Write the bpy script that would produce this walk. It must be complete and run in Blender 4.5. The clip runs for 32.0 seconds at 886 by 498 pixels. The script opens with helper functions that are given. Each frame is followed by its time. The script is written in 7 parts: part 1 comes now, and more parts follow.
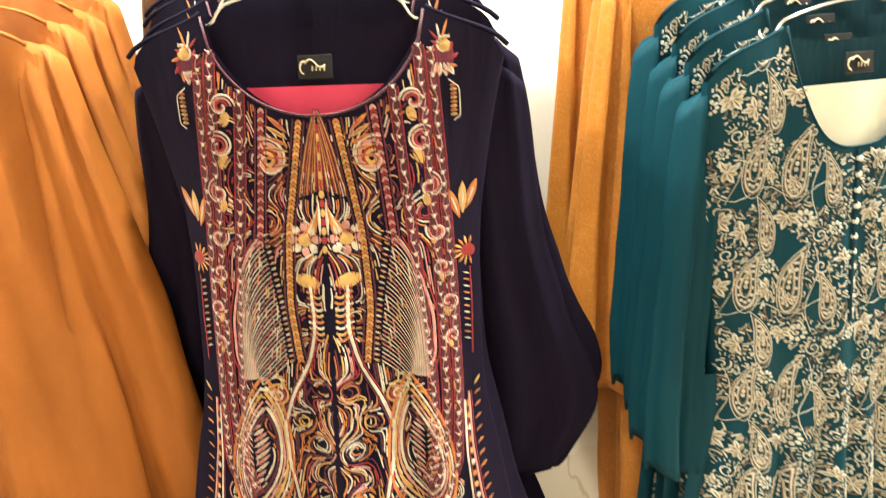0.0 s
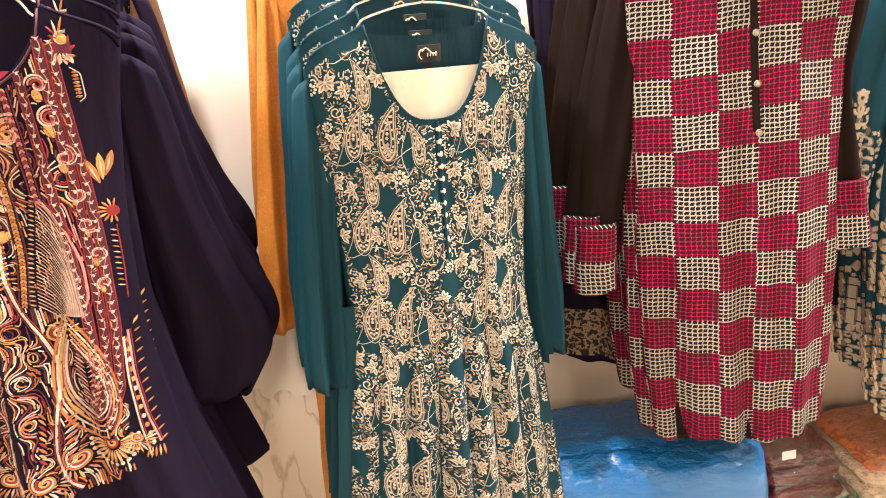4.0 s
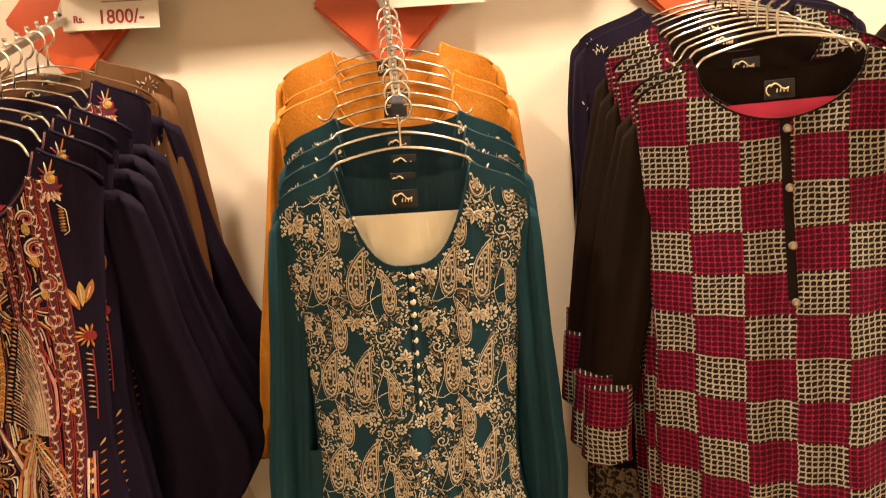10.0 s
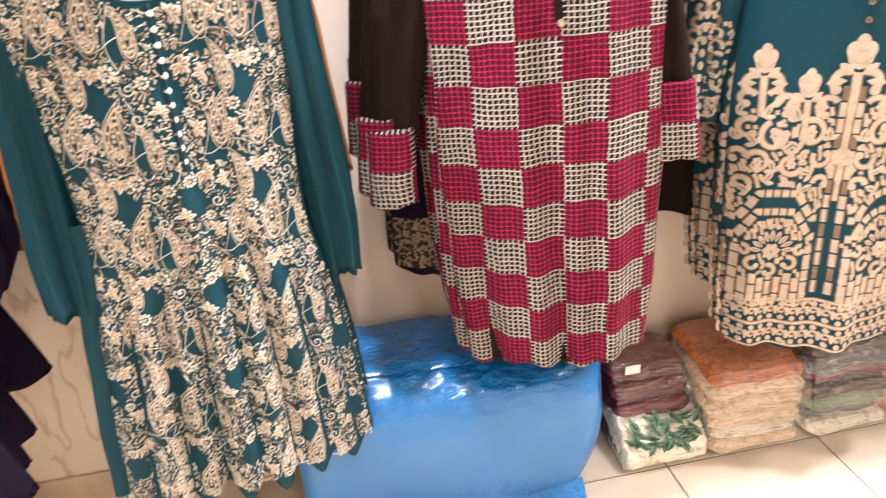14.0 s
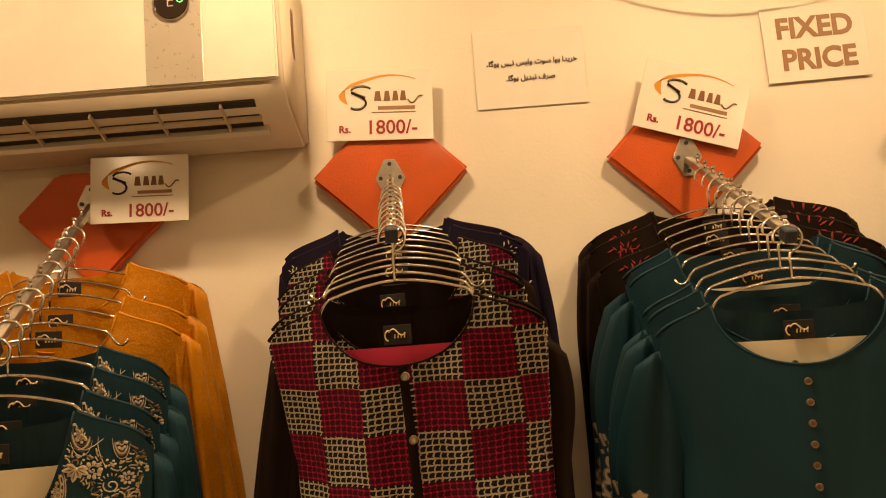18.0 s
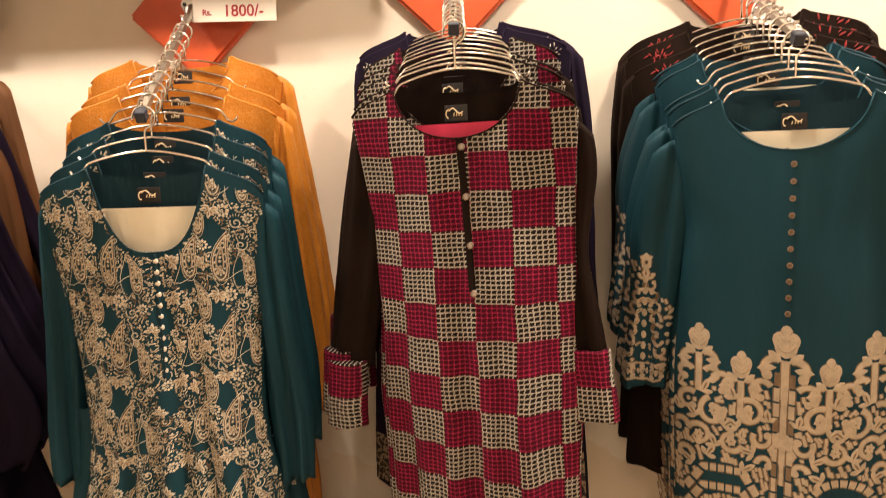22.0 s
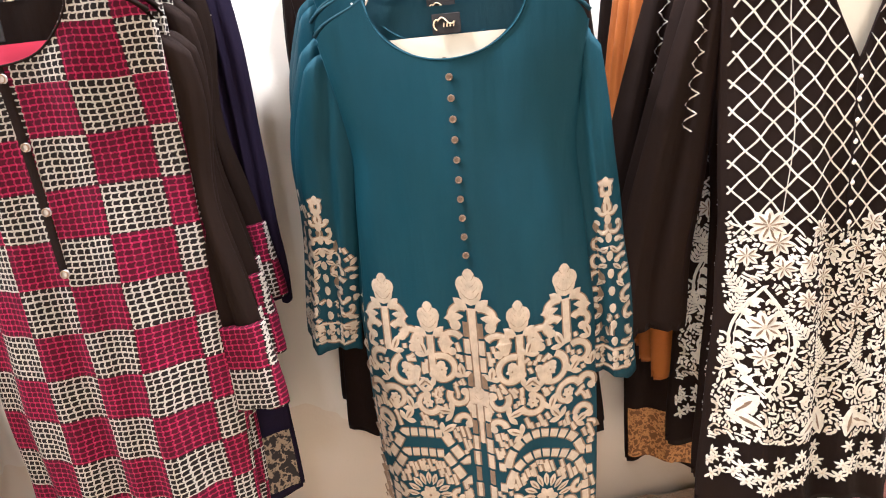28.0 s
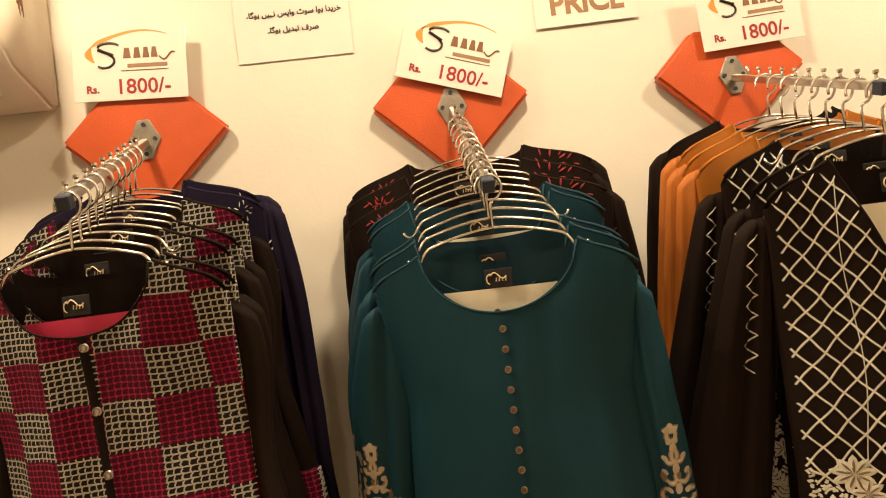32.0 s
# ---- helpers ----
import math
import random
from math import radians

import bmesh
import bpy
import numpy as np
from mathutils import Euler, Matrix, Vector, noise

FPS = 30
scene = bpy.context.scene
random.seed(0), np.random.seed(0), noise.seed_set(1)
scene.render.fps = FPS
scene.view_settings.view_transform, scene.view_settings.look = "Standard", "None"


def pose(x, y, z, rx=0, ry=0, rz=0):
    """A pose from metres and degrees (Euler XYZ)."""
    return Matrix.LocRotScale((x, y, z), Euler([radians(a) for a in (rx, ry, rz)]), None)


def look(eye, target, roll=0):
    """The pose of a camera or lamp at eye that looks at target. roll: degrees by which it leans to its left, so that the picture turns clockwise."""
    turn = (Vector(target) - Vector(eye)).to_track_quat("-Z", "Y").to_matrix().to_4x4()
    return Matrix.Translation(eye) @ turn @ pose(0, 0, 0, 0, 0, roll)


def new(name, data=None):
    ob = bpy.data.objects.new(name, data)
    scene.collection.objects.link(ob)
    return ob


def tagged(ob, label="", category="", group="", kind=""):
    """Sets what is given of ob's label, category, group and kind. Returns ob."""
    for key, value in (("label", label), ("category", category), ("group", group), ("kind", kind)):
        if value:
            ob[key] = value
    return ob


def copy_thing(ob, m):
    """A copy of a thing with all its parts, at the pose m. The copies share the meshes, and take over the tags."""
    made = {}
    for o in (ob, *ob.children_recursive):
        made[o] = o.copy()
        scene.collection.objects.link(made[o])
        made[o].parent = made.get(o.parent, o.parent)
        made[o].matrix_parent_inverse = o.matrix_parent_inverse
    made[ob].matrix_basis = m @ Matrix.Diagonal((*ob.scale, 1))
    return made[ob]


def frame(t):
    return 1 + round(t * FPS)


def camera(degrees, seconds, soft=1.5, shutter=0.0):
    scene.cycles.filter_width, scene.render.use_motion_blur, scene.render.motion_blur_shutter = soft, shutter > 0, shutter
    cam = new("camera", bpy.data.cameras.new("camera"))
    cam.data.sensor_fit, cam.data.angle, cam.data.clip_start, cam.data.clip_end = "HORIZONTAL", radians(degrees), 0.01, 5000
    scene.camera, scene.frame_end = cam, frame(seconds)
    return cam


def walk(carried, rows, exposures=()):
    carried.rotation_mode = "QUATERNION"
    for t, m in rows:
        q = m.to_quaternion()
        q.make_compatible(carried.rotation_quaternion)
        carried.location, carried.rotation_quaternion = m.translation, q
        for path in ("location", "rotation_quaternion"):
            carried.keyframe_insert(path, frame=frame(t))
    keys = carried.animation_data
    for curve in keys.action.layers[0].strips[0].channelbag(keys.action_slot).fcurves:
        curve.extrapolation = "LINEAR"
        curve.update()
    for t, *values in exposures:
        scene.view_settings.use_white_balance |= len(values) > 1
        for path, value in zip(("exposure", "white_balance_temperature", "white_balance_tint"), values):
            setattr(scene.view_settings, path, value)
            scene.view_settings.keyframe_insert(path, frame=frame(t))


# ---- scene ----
cam = camera(65.8, 32.0, soft=1.05, shutter=0.35)
# seconds, eye x y z, yaw to the left, pitch up, roll
PATH = [
    (0, 0.295, 0.305, 1.397, 1.44, -11.86, -6.21),
    (0.5, 0.353, 0.252, 1.379, 1.81, -16.34, -6.84),
    (1, 0.377, 0.203, 1.364, -3.92, -18.78, -8.95),
    (1.5, 0.403, 0.105, 1.343, -9.40, -20.78, -8.59),
    (2, 0.418, 0.051, 1.334, -17.88, -22.21, -7.36),
    (2.5, 0.495, 0.033, 1.346, -19.17, -19.89, -7.85),
    (3, 0.595, 0.046, 1.346, -16.22, -17.85, -7.21),
    (3.5, 0.663, 0.042, 1.352, -7.37, -15.08, -7.26),
    (5.5, 0.732, 0.082, 1.395, -7.23, -13.11, -4.95),
    (6, 0.762, 0.065, 1.440, -6.38, -10.53, -4.56),
    (6.5, 0.827, 0.030, 1.465, -4.23, -5.51, -5.35),
    (7, 0.836, 0.027, 1.474, -3.94, -1.58, -5.23),
    (7.5, 0.831, 0.074, 1.485, -3.47, -0.82, -5.33),
    (8, 0.849, 0.186, 1.504, -4.32, -1.69, -4.78),
    (8.5, 0.855, 0.231, 1.504, -4.59, -1.85, -4.15),
    (9, 0.923, 0.207, 1.490, 0.35, -3.48, -4.53),
    (9.5, 1.000, 0.165, 1.471, 4.33, -4.48, -4.37),
    (10, 1.039, 0.144, 1.444, 6.02, -7.02, -4.34),
    (10.5, 1.058, 0.130, 1.420, 6.98, -8.84, -4.62),
    (11, 1.070, 0.149, 1.407, 7.56, -12.67, -4.41),
    (11.5, 1.045, 0.164, 1.397, 7.05, -16.63, -3.97),
    (12, 1.002, 0.176, 1.373, 5.01, -19.65, -2.78),
    (12.5, 0.999, 0.176, 1.358, 8.47, -21.88, -2.55),
    (13, 1.007, 0.182, 1.354, 5.28, -23.02, -2.04),
    (13.5, 1.058, 0.190, 1.334, -1.05, -25.27, -4.17),
    (14, 1.110, 0.169, 1.326, -7.50, -24.51, -5.74),
    (14.5, 1.173, 0.173, 1.342, -11.50, -21.03, -7.52),
    (16.5, 1.409, 0.330, 1.479, -5.74, -5.96, -4.20),
    (17, 1.490, 0.266, 1.535, -1.54, 0.42, -4.16),
    (17.5, 1.523, 0.254, 1.542, -0.09, 4.31, -4.27),
    (18, 1.545, 0.250, 1.548, 0.10, 5.34, -4.46),
    (18.5, 1.569, 0.246, 1.546, -0.81, 6.17, -4.88),
    (19, 1.580, 0.242, 1.546, -1.37, 6.79, -5.15),
    (19.5, 1.596, 0.235, 1.542, -1.32, 6.55, -5.58),
    (20, 1.623, 0.220, 1.529, 1.79, 5.62, -4.57),
    (20.5, 1.624, 0.207, 1.523, 3.31, 3.98, -4.94),
    (21, 1.582, 0.141, 1.494, 2.66, 0.16, -2.94),
    (21.5, 1.547, 0.050, 1.463, 2.79, -3.48, -1.64),
    (22, 1.549, -0.007, 1.451, 5.26, -8.05, -2.42),
    (22.5, 1.539, -0.037, 1.431, 5.94, -11.24, -2.45),
    (23, 1.538, -0.037, 1.393, 4.30, -14.61, -2.12),
    (23.5, 1.551, -0.041, 1.374, 4.28, -16.81, -3.47),
    (24, 1.571, -0.037, 1.366, -1.46, -19.61, -4.29),
    (24.5, 1.612, -0.023, 1.354, -8.95, -20.03, -4.30),
    (26.5, 1.983, 0.107, 1.369, -3.97, -17.74, -5.88),
    (27, 1.964, 0.188, 1.408, -4.85, -14.96, -4.85),
    (27.5, 1.938, 0.238, 1.418, -4.41, -14.55, -4.85),
    (28, 1.928, 0.255, 1.424, -6.41, -15.16, -5.69),
    (28.5, 1.939, 0.269, 1.438, -6.06, -13.23, -5.43),
    (29, 1.961, 0.283, 1.457, -7.91, -9.70, -5.75),
    (29.5, 1.963, 0.293, 1.474, -8.03, -8.49, -5.77),
    (30, 1.956, 0.285, 1.484, -7.34, -5.98, -5.61),
    (30.5, 1.938, 0.279, 1.504, -3.99, -3.78, -5.60),
    (31, 1.946, 0.272, 1.517, -3.21, -1.39, -7.03),
    (31.5, 1.944, 0.261, 1.521, -3.84, 0.52, -7.42),
    (32, 1.939, 0.259, 1.518, -3.61, 0.99, -7.31),
]


def aim(x, y, z, yaw, pitch, roll):
    a, b = radians(yaw), radians(pitch)
    way = Vector((-math.sin(a) * math.cos(b), math.cos(a) * math.cos(b), math.sin(b)))
    return look((x, y, z), Vector((x, y, z)) + way, roll)


EXPO = [
    (0, 1.53, 4500, -6), (1, 1.73, 4650, 1), (2, 1.73, 4700, 14), (3, 1.58, 4550, 11), (3.5, 1.58, 4650, 12), (6, 1.23, 5700, 14), (6.5, 0.88, 6200, 17), (7, 0.48, 7000, 22), (8, 0.33, 6900, 20), (9.5, 0.33, 6800, 18),
    (11, 1.03, 5100, 11), (12, 1.43, 4600, 10), (13, 1.78, 4600, 13), (14.5, 1.73, 4550, 17), (16.5, 0.98, 5200, 15), (18, -0.77, 8800, 18), (20.5, -0.82, 8600, 18), (21, -0.22, 6900, 13),
    (22, 0.42, 5700, 16), (23, 1.33, 4800, 15), (24.5, 1.73, 4600, 16), (26.5, 1.53, 4600, 19), (27, 1.43, 4550, 18), (28, 1.43, 4350, 14), (29, 1.38, 4500, 12), (30, 0.78, 5000, 10), (31, 0.18, 6300, 16), (32, -0.22, 6300, 9),
]
walk(cam, [(t, aim(*p)) for t, *p in PATH], EXPO)

WALL = 1.76      # y of the display wall's face
CEIL = 2.62

# ---------------------------------------------------------------- light
world = bpy.data.worlds.new("world")
world.use_nodes = True
world.node_tree.nodes["Background"].inputs[0].default_value = (0.9, 0.75, 0.55, 1)
world.node_tree.nodes["Background"].inputs[1].default_value = 0.03
scene.world = world
LAMP_SPOTS = [(-0.75, 1.14, 1), (0.25, 1.14, 1), (1.25, 1.14, 1), (2.25, 1.14, 1), (3.25, 1.14, 1), (4.25, 1.14, 1), (-0.3, -0.9, 0.40), (1.6, -0.9, 0.40), (3.5, -0.9, 0.40)]
LAMP_POWER = 17.5
for lx, ly, share in LAMP_SPOTS:
    ld = bpy.data.lights.new("downlight_lamp", "AREA")
    ld.shape, ld.size, ld.energy, ld.color = "DISK", 0.14, LAMP_POWER * share, (1.0, 0.78, 0.52)
    lo = new("downlight_lamp", ld)
    lo.matrix_world = pose(lx, ly, CEIL - 0.03)

# ---------------------------------------------------------------- materials


def node_mat(name, rough=0.6, metal=0.0, sheen=0.0, coat=0.0, spec=0.5):
    m = bpy.data.materials.new(name)
    m.use_nodes = True
    nt = m.node_tree
    b = nt.nodes["Principled BSDF"]
    b.inputs["Roughness"].default_value = rough
    b.inputs["Metallic"].default_value = metal
    b.inputs["Sheen Weight"].default_value = sheen
    b.inputs["Sheen Roughness"].default_value = 0.4
    b.inputs["Coat Weight"].default_value = coat
    b.inputs["Coat Roughness"].default_value = 0.12
    b.inputs["Specular IOR Level"].default_value = spec
    return m, nt, b


def N(nt, kind, **kw):
    n = nt.nodes.new(kind)
    for k, v in kw.items():
        if k == "op":
            n.operation = v
        elif k == "blend":
            n.blend_type = v
    return n


def val(nt, op, a, b=None, c=None):
    n = N(nt, "ShaderNodeMath", op=op)
    for i, s in enumerate((a, b, c)):
        if s is None:
            continue
        if isinstance(s, (int, float)):
            n.inputs[i].default_value = s
        else:
            nt.links.new(s, n.inputs[i])
    return n.outputs[0]


def mixc(nt, fac, a, b, blend="MIX"):
    n = nt.nodes.new("ShaderNodeMix")
    n.data_type, n.blend_type = "RGBA", blend
    for sock, s in ((n.inputs[0], fac), (n.inputs[6], a), (n.inputs[7], b)):
        if isinstance(s, (int, float)):
            sock.default_value = s
        elif isinstance(s, tuple):
            sock.default_value = (*s, 1) if len(s) == 3 else s
        else:
            nt.links.new(s, sock)
    return n.outputs[2]


def noise_tex(nt, scale, detail=4.0, rough=0.55, coord="Object", stretch=None):
    tc = nt.nodes.new("ShaderNodeTexCoord")
    src = tc.outputs[coord]
    if stretch:
        mp = nt.nodes.new("ShaderNodeMapping")
        mp.inputs["Scale"].default_value = stretch
        nt.links.new(src, mp.inputs[0])
        src = mp.outputs[0]
    n = nt.nodes.new("ShaderNodeTexNoise")
    n.inputs["Scale"].default_value, n.inputs["Detail"].default_value, n.inputs["Roughness"].default_value = scale, detail, rough
    nt.links.new(src, n.inputs["Vector"])
    return n.outputs["Fac"]


def ramp(nt, fac, lo, hi, a=0.3, b=0.7):
    r = nt.nodes.new("ShaderNodeValToRGB")
    r.color_ramp.elements[0].position, r.color_ramp.elements[0].color = a, (*lo, 1)
    r.color_ramp.elements[1].position, r.color_ramp.elements[1].color = b, (*hi, 1)
    nt.links.new(fac, r.inputs[0])
    return r.outputs[0]


def bump(nt, b, height, dist=0.001, strength=0.6):
    n = nt.nodes.new("ShaderNodeBump")
    n.inputs["Distance"].default_value, n.inputs["Strength"].default_value = dist, strength
    nt.links.new(height, n.inputs["Height"])
    nt.links.new(n.outputs[0], b.inputs["Normal"])


def scaled(c, k):
    return tuple(min(1.0, v * k) for v in c)


def fabric(name, col, rough=0.75, sheen=0.3, weave=900.0, vary=0.25, wrinkle=0.0015, spec=0.3, crumple=(1.6, 1.6, 0.22)):
    """Woven cloth: fine thread grain, soft colour drift and small creases that run down the drape."""
    m, nt, b = node_mat(name, rough, 0, sheen, spec=spec)
    drift = noise_tex(nt, 7, 3, stretch=(1, 1, 0.35))
    base = ramp(nt, drift, scaled(col, 1 - vary), scaled(col, 1 + vary))
    grain = noise_tex(nt, weave, 2)
    base = mixc(nt, 0.25, base, ramp(nt, grain, scaled(col, 0.6), scaled(col, 1.5)))
    nt.links.new(base, b.inputs["Base Color"])
    b.inputs["Sheen Tint"].default_value = (*scaled(col, 2.0), 1)
    crease = noise_tex(nt, 16, 3, stretch=crumple)
    bump(nt, b, val(nt, "ADD", val(nt, "MULTIPLY", crease, 1.0), val(nt, "MULTIPLY", grain, 0.08)), wrinkle * 4, 0.7)
    return m


def thread(name, col, rough=0.5, vary=0.3):
    """Raised embroidery thread: satin stitch ridges and colour that changes from stitch to stitch."""
    m, nt, b = node_mat(name, rough, 0, 0.25, spec=0.4)
    n1 = noise_tex(nt, 60, 2)
    n2 = noise_tex(nt, 700, 2, stretch=(1, 1, 0.3))
    c = ramp(nt, n1, scaled(col, 1 - vary), scaled(col, 1 + vary * 0.7))
    c = mixc(nt, val(nt, "MULTIPLY", n2, 0.6), c, scaled(col, 0.55))
    nt.links.new(c, b.inputs["Base Color"])
    bump(nt, b, n2, 0.0015, 0.8)
    return m


def plain(name, col, rough=0.5, metal=0.0, vary=0.08, scale=14, coat=0.0, bumps=0.0, bscale=80):
    m, nt, b = node_mat(name, rough, metal, coat=coat)
    n1 = noise_tex(nt, scale, 5)
    nt.links.new(ramp(nt, n1, scaled(col, 1 - vary), scaled(col, 1 + vary)), b.inputs["Base Color"])
    rr = noise_tex(nt, scale * 6, 3)
    nt.links.new(val(nt, "MULTIPLY_ADD", rr, 0.2, max(0.02, rough - 0.1)), b.inputs["Roughness"])
    if bumps:
        bump(nt, b, noise_tex(nt, bscale, 4), bumps, 0.6)
    return m


def wall_paint():
    m, nt, b = node_mat("cream_emulsion", 0.55, spec=0.3)
    col = (0.78, 0.71, 0.60)
    big = noise_tex(nt, 1.7, 5, 0.6)
    small = noise_tex(nt, 22, 4, 0.65)
    c = ramp(nt, big, scaled(col, 0.93), scaled(col, 1.04))
    c = mixc(nt, val(nt, "MULTIPLY", ramp(nt, small, (0, 0, 0), (1, 1, 1), 0.62, 0.8), 0.18), c, (0.62, 0.53, 0.42))
    # damp has drawn brown veins at the foot; the tan there paints warm shade
    tc = nt.nodes.new("ShaderNodeTexCoord")
    sep = nt.nodes.new("ShaderNodeSeparateXYZ")
    nt.links.new(tc.outputs["Object"], sep.inputs[0])
    rise = val(nt, "MULTIPLY_ADD", noise_tex(nt, 3.5, 3), 0.5, 0.38)
    damp_shade = val(nt, "MULTIPLY", val(nt, "LESS_THAN", sep.outputs[2], rise), 1.0)
    # tan tint: shade below the hanging garments, put into the wall colour
    c = mixc(nt, val(nt, "MULTIPLY", damp_shade, val(nt, "MULTIPLY", big, 0.75)), c, (0.66, 0.50, 0.31))
    vein = val(nt, "ABSOLUTE", val(nt, "SUBTRACT", noise_tex(nt, 4.0, 4, 0.5, stretch=(2.2, 1, 0.8)), 0.5))
    line = val(nt, "MULTIPLY", ramp(nt, vein, (1, 1, 1), (0, 0, 0), 0.002, 0.030), 0.45)
    near = val(nt, "LESS_THAN", val(nt, "ABSOLUTE", val(nt, "SUBTRACT", sep.outputs[0], 0.55)), val(nt, "MULTIPLY_ADD", big, 0.5, 0.08))
    c = mixc(nt, val(nt, "MULTIPLY", near, val(nt, "MULTIPLY", damp_shade, line)), c, (0.30, 0.17, 0.07))
    nt.links.new(c, b.inputs["Base Color"])
    bump(nt, b, noise_tex(nt, 120, 4), 0.0012, 0.35)
    return m


def check_cloth(name, red, ivory, black, cell_w=0.0775, cell_h=0.0733, pitch=0.0094, thread_w=0.215):
    """Patchwork check: blocks of crimson and of ivory open netting on black, alternating like a chessboard, in UV metres."""
    m, nt, b = node_mat(name, 0.8, 0, 0.0, spec=0.2)
    uv = nt.nodes.new("ShaderNodeUVMap")
    sep = nt.nodes.new("ShaderNodeSeparateXYZ")
    nt.links.new(uv.outputs[0], sep.inputs[0])
    u = val(nt, "ADD", sep.outputs[0], val(nt, "MULTIPLY_ADD", noise_tex(nt, 7, 2), 0.016, -0.008))
    v = val(nt, "ADD", sep.outputs[1], val(nt, "MULTIPLY_ADD", noise_tex(nt, 6, 2), 0.022, -0.011))
    # upright threads zigzag from row to row, so that a block's side is toothed
    zig = val(nt, "MULTIPLY", val(nt, "PINGPONG", val(nt, "DIVIDE", v, pitch), 0.5), 0.0040)
    uz = val(nt, "ADD", u, zig)
    iu = val(nt, "FLOOR", val(nt, "DIVIDE", uz, cell_w))
    iv = val(nt, "FLOOR", val(nt, "DIVIDE", v, cell_h))
    par = val(nt, "ABSOLUTE", val(nt, "MODULO", val(nt, "ADD", val(nt, "ADD", iu, iv), 100.0), 2.0))
    fine = noise_tex(nt, 210, 2)
    jit = val(nt, "MULTIPLY_ADD", fine, 0.36, -0.18)
    fu = val(nt, "FRACT", val(nt, "ADD", val(nt, "DIVIDE", uz, pitch * 1.06), jit))
    fv = val(nt, "FRACT", val(nt, "ADD", val(nt, "DIVIDE", v, pitch), jit))
    lu = val(nt, "LESS_THAN", fu, thread_w)
    lv = val(nt, "LESS_THAN", fv, thread_w * 1.2)
    grid = val(nt, "MAXIMUM", lu, lv)
    knot = val(nt, "MULTIPLY", lu, lv)
    tone = noise_tex(nt, 40, 3)
    redc = ramp(nt, tone, scaled(red, 0.75), scaled(red, 1.25))
    redc = mixc(nt, val(nt, "MULTIPLY", knot, 0.35), redc, (0.62, 0.12, 0.16))
    ivc = ramp(nt, tone, scaled(ivory, 0.86), ivory)
    red_cell = mixc(nt, grid, scaled(red, 0.24), redc)
    iv_cell = mixc(nt, grid, black, ivc)
    c = mixc(nt, par, iv_cell, red_cell)
    nt.links.new(c, b.inputs["Base Color"])
    bump(nt, b, val(nt, "ADD", grid, val(nt, "MULTIPLY", noise_tex(nt, 12, 3, stretch=(1.5, 1.5, 0.4)), 2.0)), 0.0030, 0.7)
    return m


def crinkle(name, col, rough=0.55):
    """Crushed cloth with a dull sheen and a fine blistered relief."""
    m, nt, b = node_mat(name, rough, 0, 0.06, spec=0.3)
    vor = nt.nodes.new("ShaderNodeTexVoronoi")
    vor.inputs["Scale"].default_value = 210
    tc = nt.nodes.new("ShaderNodeTexCoord")
    nt.links.new(tc.outputs["Object"], vor.inputs["Vector"])
    d = vor.outputs["Distance"]
    big = noise_tex(nt, 13, 4)
    fleck = ramp(nt, noise_tex(nt, 170, 2), (0, 0, 0), (1, 1, 1), 0.60, 0.66)
    c = ramp(nt, big, scaled(col, 0.88), scaled(col, 1.12))
    c = mixc(nt, val(nt, "MULTIPLY", ramp(nt, d, (1, 1, 1), (0, 0, 0), 0.1, 0.5), 0.25), c, scaled(col, 1.7))
    c = mixc(nt, val(nt, "MULTIPLY", fleck, 0.16), c, (0.66, 0.38, 0.12))
    vine = val(nt, "ABSOLUTE", val(nt, "SUBTRACT", noise_tex(nt, 34, 2, 0.5), 0.5))
    c = mixc(nt, val(nt, "MULTIPLY", ramp(nt, vine, (1, 1, 1), (0, 0, 0), 0.012, 0.030), 0.10), c, (0.70, 0.42, 0.16))
    nt.links.new(c, b.inputs["Base Color"])
    bump(nt, b, val(nt, "ADD", d, val(nt, "MULTIPLY", big, 5.0)), 0.0008, 0.6)
    return m


